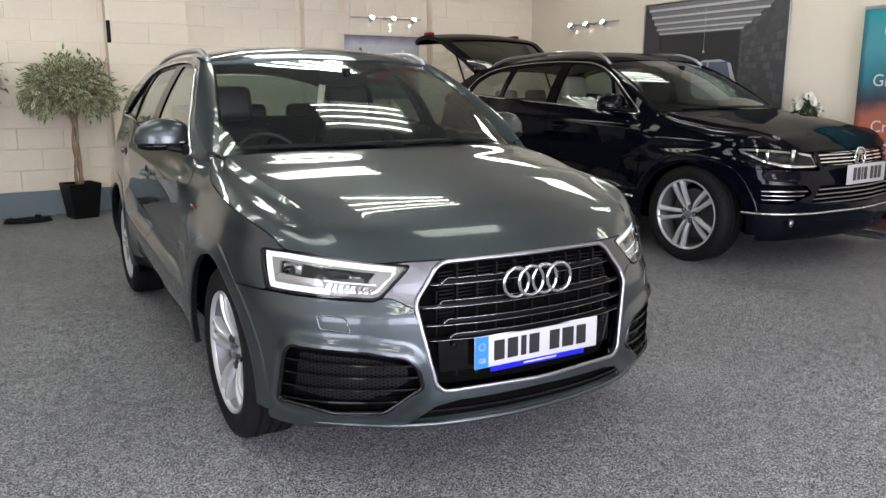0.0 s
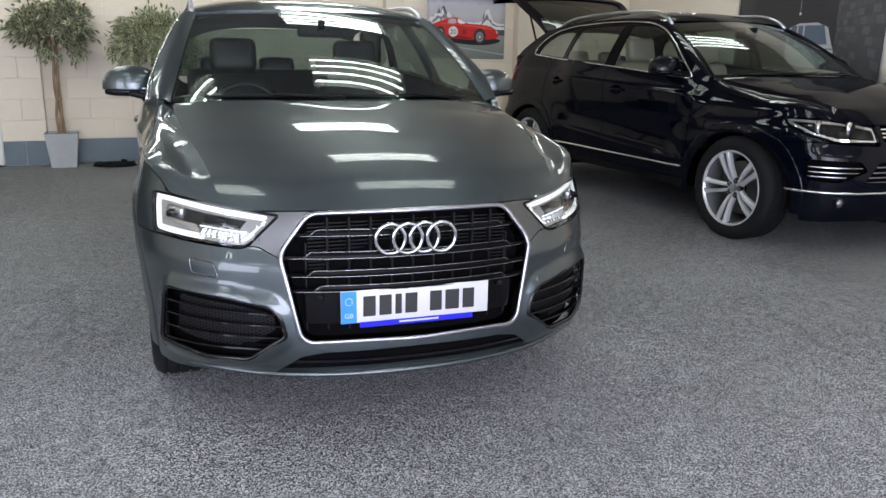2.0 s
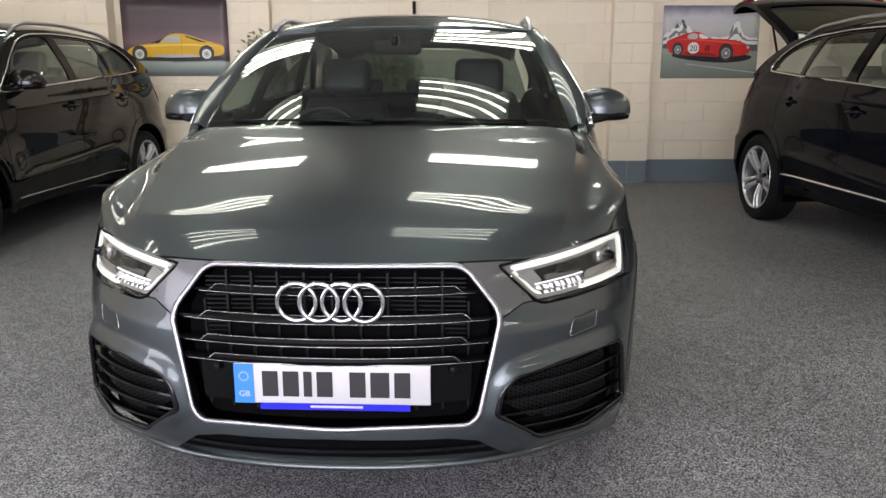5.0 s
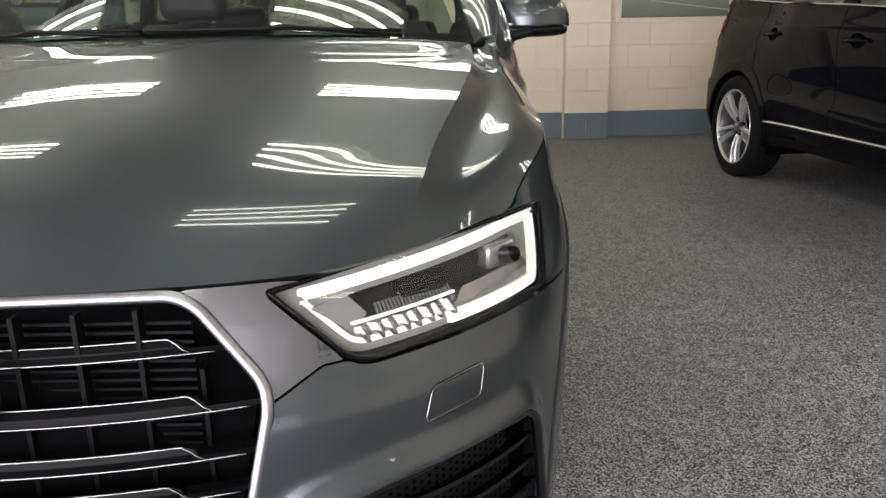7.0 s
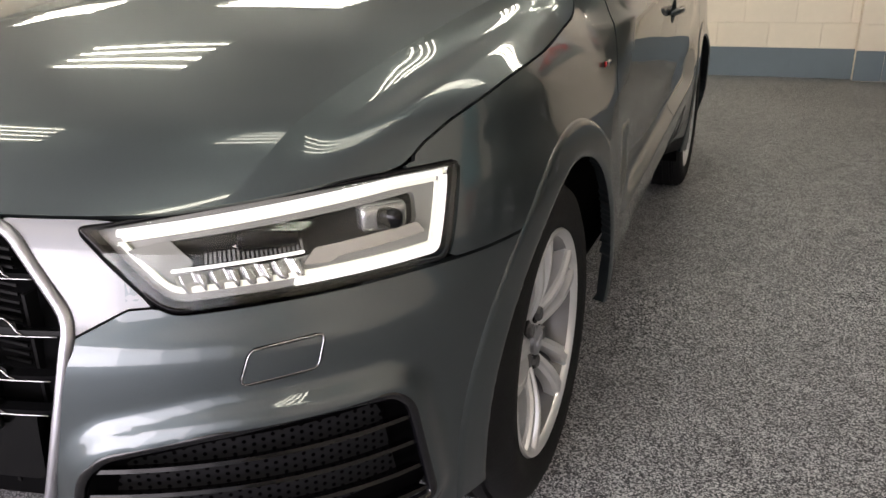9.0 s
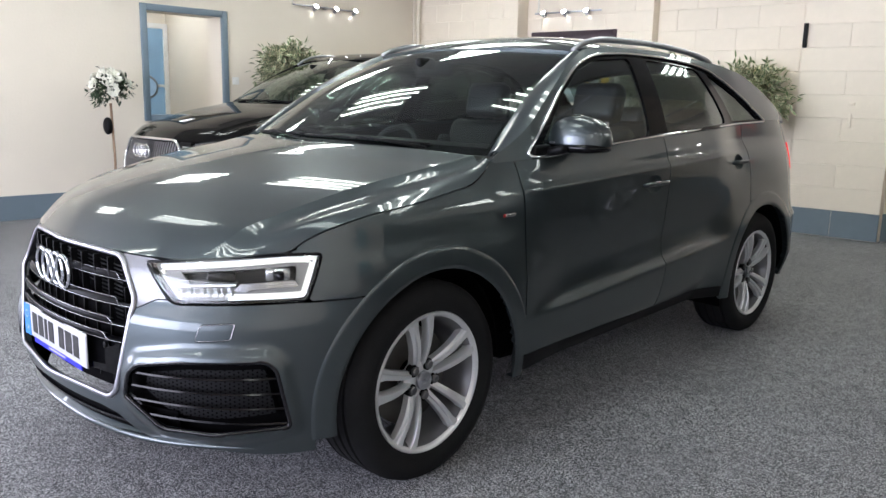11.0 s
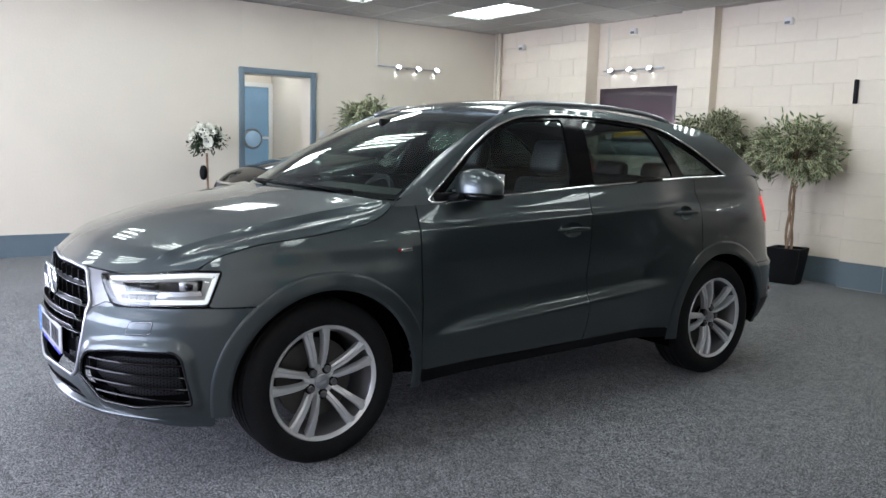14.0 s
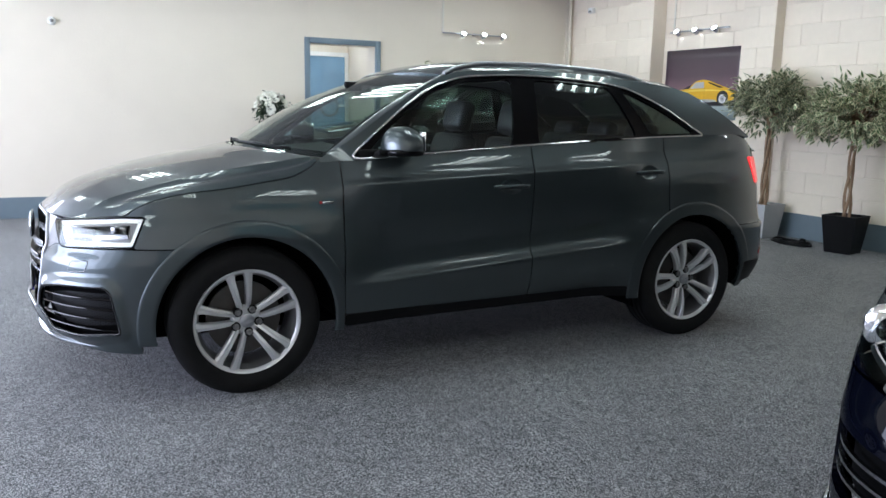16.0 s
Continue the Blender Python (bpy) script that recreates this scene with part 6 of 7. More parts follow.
    e = B.add("emblem_ring", torus((0, float(wrap(0, .748)[1]) - .012, .748), .068, .0075, 40, 8), M_CHROME, g, "round chrome emblem")
    ev = boxes((.010, .01, .105, (-.024, float(wrap(0, .748)[1]) - .010, .748), (0, 18, 0)), (.010, .01, .105, (.024, float(wrap(0, .748)[1]) - .010, .748), (0, -18, 0)))
    B.add("emblem_strokes", ev, M_CHROME, e, "", smooth=False)
    y = -.912
    build_plate(B, y, .655, (.042, .042, .022, .042, 0, .042, .042, .042), False)
    # raised tailgate, hinged at the roof's rear edge
    gate = pose(0, 2.80, 1.475, 0, 0, 0) @ pose(0, 0, 0, 31)
    prof = curve((0, 0), (.3, .03), (.55, .035), (.75, -.01), (.95, -.12), (1.02, -.22))

    def gsurf(v, t, out=0.0):
        w = .60 + .08 * ramp01(t, 0, .6)
        p = np.stack([w * v, t, prof(t) - .035 * v * v + out], -1)
        return np.array([tuple(gate @ Vector(q)) for q in p])
    hole = poly_field(rounded([(-.86, .10), (.86, .10), (.88, .56), (-.88, .56)], .08))
    tg = B.add("tailgate", patch(np.linspace(-1, 1, 41), np.linspace(0, 1.02, 41), lambda v, t: -hole(v, t), gsurf), None, None, "raised tailgate", 0.05)
    B.add("rear_window", patch(np.linspace(-.9, .9, 21), np.linspace(.08, .58, 15), None, lambda v, t: gsurf(v, t, -.012)), M_GATEGLASS, tg, "tailgate glass")
    for s in (1, -1):
        B.add("tail_lamp", boxes((.07, .12, .035, tuple(gate @ Vector((s * .615, .90, -.095))), (0, 0, 0), .014, 2)), M_REDOFF, tg, "red lamp cluster on the tailgate")
        B.add("gas_strut", tube([(s * .60, 2.95, 1.24), tuple(gate @ Vector((s * .60, .42, -.03)))], .010, 8), M_BLACK, tg, "black gas strut")
    B.add("boot_sill", boxes((1.3, .08, .08, (0, 3.38, .68), (0, 0, 0), .02), (1.2, .7, .04, (0, 2.95, .70)), (.10, .10, .55, (.64, 3.12, .95), (-20, 0, 0), .03), (.10, .10, .55, (-.64, 3.12, .95), (-20, 0, 0), .03)), M_INTERIOR, None, "dark boot opening")
    for s in (1, -1):
        tp = poly_field(rounded([(uat(y=3.0), 1.09), (uat(y=3.32), 1.10), (uat(y=3.36), .94), (uat(y=3.12), .92)], .02))
        B.add("tail_lamp", on_side(B, s, np.linspace(uat(y=2.95), uat(y=3.40), 40), np.linspace(.90, 1.12, 24), tp, .006), M_REDOFF, None, "dark red tail lamp", 0.02)
    return t


def build_black_estate():
    t = thing("black_suv", pose(-3.98, 2.26, 0), "black metallic SUV with an upright-bar chrome grille and roof rails", "car")
    B = Body(t, (1.037, 1.11, 1.085), M_BROWNBLACK, 0.02)
    wide = [(1.16 * x, z + .012 * (z > .5)) for x, z in GR]
    front = {"headlight": fpoly([(.56, .788), (.82, .828), (.857, .829), (.838, .71), (.60, .695)]), "grille": np.array([(uat(x=x), z) for x, z in wide] + [(-.1, .360), (-.1, .800)]), "fog": SUV_FRONT["fog"]}
    screen = build_shell(B, front, BIG_DLO, grips=BIG_GRIPS)
    build_hood(B)
    build_wheels(B, .362, .262, .245, .815, 2.889, style="double", spin=(5, 30))
    build_cabin(B, M_LEATHER)
    build_mirror(B, M_BROWNBLACK)
    build_handles(B, BIG_GRIPS)
    build_rails(B, M_SATIN, 1.02, 2.6, .045)
    build_wipers(B, screen)
    half = [(uat(x=x), z) for x, z in wide]
    ring = rounded(half + [(-u, z) for u, z in reversed(half[1:-1])], .03, 5)
    gin = poly_field(inset_poly(ring, .004))
    g = B.add("grille", patch(np.linspace(-.6, .6, 90), np.linspace(.34, .83, 40), gin, lambda u, z: wrap(u, z, -.05)), M_MATTBLACK, None, "dark grille with upright chrome bars", 0.004)
    B.add("grille_frame", tube([tuple(wrap(np.array(u), np.array(z), .002)) for u, z in ring], .012, 8, True), M_CHROME, g, "chrome grille frame")
    for i in range(-17, 18):
        u = i * .030
        f = lambda uu, z, u=u: np.maximum(gin(uu, z) + .006, np.abs(uu - u) - .0042)
        B.add("upright_bar", patch(np.linspace(u - .006, u + .006, 7), np.linspace(.36, .82, 30), f, lambda uu, z: wrap(uu, z, -.008)), M_FRAME, g, "upright satin bar", 0.01)
    for i in range(4):
        B.add("emblem_ring", torus((-.088 + .0587 * i, float(wrap(0, .713)[1]) - .012, .713), .050, .0068, 36, 8), M_CHROME, g, "chrome ring of the emblem")
    build_plate(B, -.915, .496, (.042, .042, .022, .042, 0, .042, .042, .042))
    for s in (1, -1):
        h = poly_box(B, "headlight", front["headlight"], s, np.linspace(.67, .85, 40), -.05, M_LAMPGREY, None, "unlit headlight", 0.0, .001)
        poly_box(B, "lens", front["headlight"], s, np.linspace(.67, .85, 40), .0005, M_LENS, h, "clear lens", 0.0, .003).visible_shadow = False
        poly_box(B, "corner_grille", front["fog"], s, np.linspace(.29, .57, 40), -.03, M_MATTBLACK, None, "dark corner grille", 0.0, .001)
        pts = [tuple(np.array([s, 1, 1]) * wrap(uat(y=y), .36, .004)) for y in np.linspace(.50, 2.10, 30)]
        B.add("door_strip", tube(pts, .007, 6, False, .6), M_CHROME, None, "thin bright strip along the doors")
        tp = poly_field(rounded([(uat(y=3.0), 1.09), (uat(y=3.32), 1.10), (uat(y=3.36), .94), (uat(y=3.12), .92)], .02))
        B.add("tail_lamp", on_side(B, s, np.linspace(uat(y=2.95), uat(y=3.40), 40), np.linspace(.90, 1.12, 24), tp, .006), M_REDOFF, None, "dark red tail lamp", 0.02)
    return t


build_dark_suv()
build_black_estate()

# ---- plants ----
def leaf_crown(rnd, count, c, r, size, clumps=46):
    """Variegated leaves in drooping sprays round a centre; green hearts with cream margins."""
    verts, faces, mats = [], [], []
    tips = []
    for k in range(clumps):
        while True:
            d = Vector((rnd.gauss(0, 1), rnd.gauss(0, 1), rnd.gauss(0, 1))).normalized()
            if d.z > -0.62:
                break
        rad = rnd.uniform(0.55, 1.0) * rnd.uniform(0.85, 1.1)
        tips.append((Vector((c[0] + d.x * r[0] * rad, c[1] + d.y * r[1] * rad, c[2] + d.z * r[2] * rad)), d))
    per = count // clumps
    for tip, d in tips:
        for i in range(per):
            base = tip + Vector((rnd.gauss(0, .055), rnd.gauss(0, .055), rnd.gauss(0, .05)))
            along = (d * rnd.uniform(.3, 1.0) + Vector((rnd.gauss(0, .55), rnd.gauss(0, .55), rnd.uniform(-.75, .45)))).normalized()
            side = along.cross(Vector((rnd.gauss(0, .4), rnd.gauss(0, .4), 1))).normalized()
            up = side.cross(along)
            L, W = size * rnd.uniform(.75, 1.25), size * rnd.uniform(.32, .44)
            o = len(verts)
            outer = [(0, 0), (.28, .46), (.62, .40), (1.0, 0), (.62, -.40), (.28, -.46)]
            inner = [(.08, 0), (.32, .27), (.60, .23), (.84, 0), (.60, -.23), (.32, -.27)]
            for a, b in outer + inner:
                bend = -0.22 * a * a + .10 * abs(b)
                verts.append(base + along * (a * L) + side * (b * W) + up * (bend * L * .6))
            for q in range(6):
                faces.append((o + q, o + (q + 1) % 6, o + 6 + (q + 1) % 6, o + 6 + q))
                mats.append(1)
            faces.append(tuple(o + 6 + q for q in range(6)))
            mats.append(0)
    return verts, faces, mats, tips


def ficus(m, pot, seed, h, crown_r, group="potted trees"):
    rnd = random.Random(seed)
    lab = "variegated artificial fig tree in a %s tapered pot" % ("black" if pot is M_BLACK else "pale grey")
    t = thing("potted_tree", m, lab, "potted plant", group)
    bm = bmesh.new()
    bmesh.ops.create_cone(bm, cap_ends=False, segments=4, radius1=.175, radius2=.235, depth=.37)
    bmesh.ops.rotate(bm, cent=(0, 0, 0), matrix=Matrix.Rotation(radians(45), 3, "Z"), verts=bm.verts[:])
    bmesh.ops.translate(bm, vec=(0, 0, .185), verts=bm.verts[:])
    bottom = [v for v in bm.verts if v.co.z < .01]
    bmesh.ops.contextual_create(bm, geom=bottom)
    p = part("pot", bm, pot, t, "", False)
    thick(p, .014, -1)
    part("soil", boxes((.28, .28, .02, (0, 0, .335))), M_SOIL, t, "", False)
    zc = h - crown_r[2]
    for k in range(3):
        pts = []
        for i in range(14):
            f = i / 13
            a = 2 * math.pi * k / 3 + 5.5 * f
            rr = .026 * (1 + .35 * math.sin(6 * f + k)) * (1 + .5 * f * f)
            pts.append((rr * math.cos(a), rr * math.sin(a), .33 + (zc - .38) * f))
        part("stem", tube(pts, [.017 - .006 * i / 13 for i in range(14)], 6), M_TRUNK, t, "pale brown twisted stem")
    v, f, mt, tips = leaf_crown(rnd, 3300, (0, 0, zc), crown_r, .088, 60)
    me = mesh_of("crown", v, f, M_LEAFGREEN, False)
    me.materials.append(M_LEAFCREAM)
    me.polygons.foreach_set("material_index", mt)
    part("crown", me, None, t, "dense crown of small green and cream leaves")
    tw = [tube([(0, 0, zc - .12), tuple(Vector((0, 0, zc - .05)).lerp(q, .5) + Vector((0, 0, .03))), tuple(q)], [.008, .005, .002], 4) for q, _ in tips]
    part("branchwork", joined(*tw), M_TRUNK, t)
    return t


ficus(pose(-.83, 6.22, 0, 0, 0, 14), M_BLACK, 3, 1.655, (.43, .38, .33))
ficus(pose(-1.88, 6.24, 0, 0, 0, 3), M_POTGREY, 8, 1.765, (.40, .33, .34))
ficus(pose(-5.06, 3.60, 0, 0, 0, 20), M_BLACK, 15, 1.81, (.30, .32, .34))


def flower_stand(m, seed, disc=False):
    rnd = random.Random(seed)
    t = thing("flower_stand", m, "ball of white roses on a thin stem, potted", "flowers", "flower stands")
    part("pot", lathe([(0, .001), (0, .10), (.26, .135), (.26, .12), (.22, .115), (.22, .001)], 20, "z"), M_WHITE, t, "", True, 40)
    part("stem", tube([(0, 0, .2), (.012, .01, .6), (-.008, 0, 1.15)], .016, 8), M_TRUNK, t)
    v, f, mt, _ = leaf_crown(rnd, 420, (0, 0, 1.27), (.18, .18, .12), .075, 30)
    me = mesh_of("foliage", v, f, M_LEAFDARK, False)
    part("foliage", me, None, t, "dark green leaves")
    for k in range(16):
        az, el = 2.4 * k + rnd.uniform(-.3, .3), -.05 + 1.4 * (k / 16) ** .8
        d = Vector((math.cos(az) * math.cos(el), math.sin(az) * math.cos(el), math.sin(el)))
        c = Vector((0, 0, 1.29)) + Vector((d.x * .215, d.y * .215, d.z * .17))
        pet, pf = [], []
        for ring, (rr, zz, n) in enumerate(((.066, 0, 7), (.050, .022, 6), (.028, .040, 5))):
            for i in range(n):
                a = 2 * math.pi * (i + .5 * ring) / n
                o = len(pet)
                q = d.to_track_quat("Z", "Y")
                for da, r2, z2 in ((-.5, rr * .35, zz - .012), (-.42, rr, zz), (0, rr * 1.12, zz + .010), (.42, rr, zz), (.5, rr * .35, zz - .012)):
                    pet.append(c + q @ Vector((r2 * math.cos(a + da), r2 * math.sin(a + da), z2)))
                pf.append((o, o + 1, o + 2, o + 3, o + 4))
        part("rose", (pet, pf), M_PETAL, t, "white rose")
    if disc:
        part("disc", ellipsoid((.02, -.06, .93), (.075, .05, .085), 2.2, 16, 10), M_BLACK, t, "round black ornament on the stem")
    return t


flower_stand(pose(-5.25, 1.60, 0) @ Matrix.Diagonal((.82, .82, 1, 1)), 5, True)
flower_stand(pose(5.34, 2.02, 0) @ Matrix.Diagonal((.56, .56, .88, 1)), 6)


# ---- prints on the walls ----
def print_on(t, name, pts, mat, lift, label=""):
    """One flat coloured shape of a print, in the print's own x (right) and z (up)."""
    ob = part(name, ([(x, -lift, z) for x, z in pts], [tuple(range(len(pts)))]), mat, t, label, False)
    return ob


def disc_pts(x, z, r, n=20, sx=1.0):
    return [(x + r * sx * math.cos(2 * math.pi * i / n), z + r * math.sin(2 * math.pi * i / n)) for i in range(n)]


def smooth_poly(pts, k=3):
    p = np.array(pts, float)
    for _ in range(k):
        q = np.roll(p, -1, 0)
        p = np.stack([.75 * p + .25 * q, .25 * p + .75 * q], 1).reshape(-1, 2)
    return [tuple(a) for a in p]


def sheet(t, w, h, mat, wave=0.004):
    """The printed sheet itself, a little wavy."""
    n = 14
    vs = [(x, -.003 - wave * (1 + math.sin(9 * x + 3 * z)) * .5, z) for z in np.linspace(0, h, 8) for x in np.linspace(0, w, n)]
    fs = [(j * n + i, j * n + i + 1, (j + 1) * n + i + 1, (j + 1) * n + i) for j in range(7) for i in range(n - 1)]
    ob = part("sheet", (vs, fs), mat, t, "")
    thick(ob, .002, 0)
    return ob


def grad_mat(name, stops, scale=3.0, amount=.15, axis="Z", size=1.0, rough=0.4):
    """Printed colours that change up the sheet, with cloudy variation."""
    m = make_mat(name, (1, 1, 1), rough)
    nt = m.node_tree
    tc = nt.nodes.new("ShaderNodeTexCoord")
    sep = nt.nodes.new("ShaderNodeSeparateXYZ")
    nt.links.new(tc.outputs["Object"], sep.inputs[0])
    n = nt.nodes.new("ShaderNodeTexNoise")
    n.inputs["Scale"].default_value, n.inputs["Detail"].default_value = scale, 5
    nt.links.new(tc.outputs["Object"], n.inputs["Vector"])
    ad = nt.nodes.new("ShaderNodeMath")
    ad.operation = "MULTIPLY_ADD"
    nt.links.new(n.outputs["Fac"], ad.inputs[0])
    ad.inputs[1].default_value = amount * 2
    ad.inputs[2].default_value = -amount
    dv = nt.nodes.new("ShaderNodeMath")
    dv.operation = "DIVIDE"
    nt.links.new(sep.outputs[axis], dv.inputs[0])
    dv.inputs[1].default_value = size
    sm = nt.nodes.new("ShaderNodeMath")
    nt.links.new(dv.outputs[0], sm.inputs[0]), nt.links.new(ad.outputs[0], sm.inputs[1])
    rp = nt.nodes.new("ShaderNodeValToRGB")
    e = rp.color_ramp.elements
    e[0].position, e[0].color = stops[0][0], (*stops[0][1], 1)
    e[1].position, e[1].color = stops[-1][0], (*stops[-1][1], 1)
    for p, c in stops[1:-1]:
        e.new(p).color = (*c, 1)
    nt.links.new(sm.outputs[0], rp.inputs[0])
    nt.links.new(rp.outputs[0], nt.nodes["Principled BSDF"].inputs["Base Color"])
    return m


def ink(name, c, rough=.4):
    return make_mat(name, c, rough, vary=.12, scale=12)


I_YEL, I_YELD, I_RED, I_REDD = ink("yellow_ink", (.72, .42, .02)), ink("dark_yellow_ink", (.42, .22, .01)), ink("red_ink", (.58, .02, .02)), ink("dark_red_ink", (.25, .008, .01))
I_DARK, I_GREY, I_PALE, I_WHITE = ink("black_ink", (.015, .014, .016)), ink("grey_ink", (.20, .20, .21)), ink("pale_grey_ink", (.46, .46, .48)), ink("white_ink", (.72, .72, .72))
I_SLATE = ink("slate_ink", (.09, .095, .11))


def yellow_print():
    W, H = 1.23, .86
    t = thing("yellow_car_print", place_on_back(-3.79, .006) @ pose(0, 0, 1.262), "dark plum wall print of a low yellow sports car", "poster", "car prints")
    sheet(t, W, H, grad_mat("plum_print", [(.0, (.22, .27, .27)), (.19, (.36, .41, .40)), (.225, (.030, .026, .028)), (.45, (.20, .12, .15)), (.62, (.10, .065, .082)), (1.0, (.055, .040, .050))], 2.6, .05, "Z", H))
    print_on(t, "painted_shadow", smooth_poly([(.03, .175), (1.17, .165), (1.18, .235), (.05, .24)], 2), I_DARK, .0095)
    body = [(.035, .262), (.05, .300), (.13, .345), (.27, .368), (.40, .372), (.46, .420), (.54, .472), (.64, .486), (.74, .474), (.90, .420), (1.06, .372), (1.165, .350), (1.175, .285), (1.15, .232), (.92, .215), (.30, .215), (.07, .232)]
    print_on(t, "painted_car", smooth_poly(body, 2), I_YEL, .0102, "yellow car body")
    print_on(t, "painted_sheen", smooth_poly([(.08, .315), (.25, .352), (.42, .362), (.72, .372), (1.10, .345), (1.12, .335), (.72, .350), (.30, .335)], 2), ink("pale_yellow_ink", (.85, .62, .10)), .0108)
    print_on(t, "painted_sill", smooth_poly([(.34, .212), (.36, .246), (.86, .246), (.88, .212)], 1), I_PALE, .0110, "silver sill")
    print_on(t, "painted_glass", [(.435, .378), (.525, .452), (.66, .458), (.665, .384)], I_PALE, .0112)
    print_on(t, "painted_glass", [(.32, .372), (.42, .374), (.47, .425), (.44, .420)], I_DARK, .0112)
    print_on(t, "painted_glass", [(.72, .462), (.98, .386), (.90, .386), (.74, .440)], I_DARK, .0112)
    print_on(t, "painted_gap", [(.675, .232), (.679, .232), (.679, .38), (.675, .38)], I_YELD, .0114)
    for x in (.185, .965):
        print_on(t, "painted_arch", disc_pts(x, .262, .088, 24), I_DARK, .0116)
        print_on(t, "painted_tyre", disc_pts(x, .252, .078, 24), ink("tyre_ink", (.05, .05, .052)), .0120)
        print_on(t, "painted_wheel", disc_pts(x, .252, .054, 24), I_WHITE, .0124)
        print_on(t, "painted_rim", disc_pts(x, .252, .036, 20), I_PALE, .0128)
        print_on(t, "painted_hub", disc_pts(x, .252, .012), I_GREY, .0132)


def red_print():
    W, H = 1.12, .82
    t = thing("red_car_print", place_on_back(2.47, .006) @ pose(0, 0, 1.220), "wall print of a red racing car before snowy mountains", "poster", "car prints")
    sheet(t, W, H, grad_mat("mountain_print", [(0, (.17, .19, .17)), (.20, (.27, .30, .27)), (.33, (.33, .35, .33)), (.40, (.30, .30, .31)), (.70, (.50, .50, .52)), (.84, (.50, .50, .56)), (1.0, (.17, .16, .24))], 5, .09, "Z", H))
    rnd = random.Random(21)
    for k, (mt, z0, amp, lift) in enumerate(((I_PALE, .42, .34, .0093), (I_SLATE, .42, .29, .0095), (I_WHITE, .43, .25, .0100), (I_GREY, .41, .20, .0103), (I_WHITE, .40, .15, .0105), (I_SLATE, .37, .09, .0108))):
        pts = [(W - .01, z0 - .06), (.01, z0 - .06)]
        n = 44
        ridge = []
        for i in range(n):
            x = .01 + (W - .02) * i / (n - 1)
            pk = math.exp(-((x - .86) / .07) ** 2) * .80 + math.exp(-((x - .22) / .15) ** 2) * .72 + .16
            ridge.append((x, z0 + amp * pk * rnd.uniform(.55, 1.0)))
        print_on(t, "painted_ridge", pts + ridge, mt, lift)
    print_on(t, "painted_road", [(.01, .005), (W - .01, .005), (W - .01, .30), (.01, .34)], grad_mat("road_print", [(0, (.17, .19, .17)), (.25, (.25, .28, .25)), (.42, (.36, .38, .36))], 6, .06, "Z", H), .0110)
    print_on(t, "painted_line", [(.30, .16), (W - .01, .055), (W - .01, .068), (.30, .168)], I_PALE, .0112)
    print_on(t, "painted_shadow", smooth_poly([(.10, .235), (.70, .165), (1.04, .205), (1.06, .275), (.14, .30)], 2), I_DARK, .0114)
    body = [(.048, .425), (.060, .350), (.095, .280), (.30, .262), (.62, .243), (.955, .252), (1.035, .300), (1.030, .350), (.975, .392), (.87, .428), (.74, .445), (.56, .448), (.48, .500), (.41, .528), (.31, .520), (.22, .492), (.12, .452)]
    print_on(t, "painted_car", smooth_poly(body, 2), I_RED, .0120, "red racing car body")
    print_on(t, "painted_sheen", smooth_poly([(.14, .435), (.30, .452), (.60, .432), (.88, .410), (.97, .372), (.60, .415), (.30, .436)], 2), ink("bright_red_ink", (.75, .08, .06)), .0122)
    print_on(t, "painted_shade", smooth_poly([(.26, .268), (.62, .250), (.66, .275), (.40, .300), (.26, .300)], 2), I_REDD, .0122)
    print_on(t, "painted_glass", smooth_poly([(.285, .445), (.30, .505), (.405, .512), (.415, .445)], 1), I_PALE, .0125)
    print_on(t, "painted_glass", smooth_poly([(.43, .446), (.425, .512), (.48, .492), (.56, .450)], 1), I_WHITE, .0125)
    print_on(t, "painted_disc", disc_pts(.367, .345, .066, 24), I_WHITE, .0128, "white roundel")
    for x, z, r in ((.185, .325, .066), (.750, .285, .088)):
        print_on(t, "painted_arch", disc_pts(x, z + .008, r * 1.14, 24, .86), I_DARK, .0128)
        print_on(t, "painted_tyre", disc_pts(x, z, r, 24, .85), ink("tyre_ink", (.06, .06, .06)), .0130)
        print_on(t, "painted_rim", disc_pts(x, z, r * .68, 24, .85), I_PALE, .0134)
        print_on(t, "painted_spokes", disc_pts(x, z, r * .56, 24, .85), I_GREY, .0136)
        print_on(t, "painted_hub", disc_pts(x, z, r * .2), I_WHITE, .0138)
    for x in (.50, .53):
        print_on(t, "painted_vent", [(x, .305), (x + .014, .305), (x + .026, .375), (x + .012, .375)], I_DARK, .0128)
    print_on(t, "painted_lamp", disc_pts(1.0, .352, .018, 14), I_PALE, .0126)
    text_on(t, "20", .367, .310, .092, I_DARK, .0132)


def east_wall(y, z, out=.006):
    """Pose on the east wall: print x runs to the viewer's right."""
    return pose(WALL_R - out, y, z, 0, 0, -90)


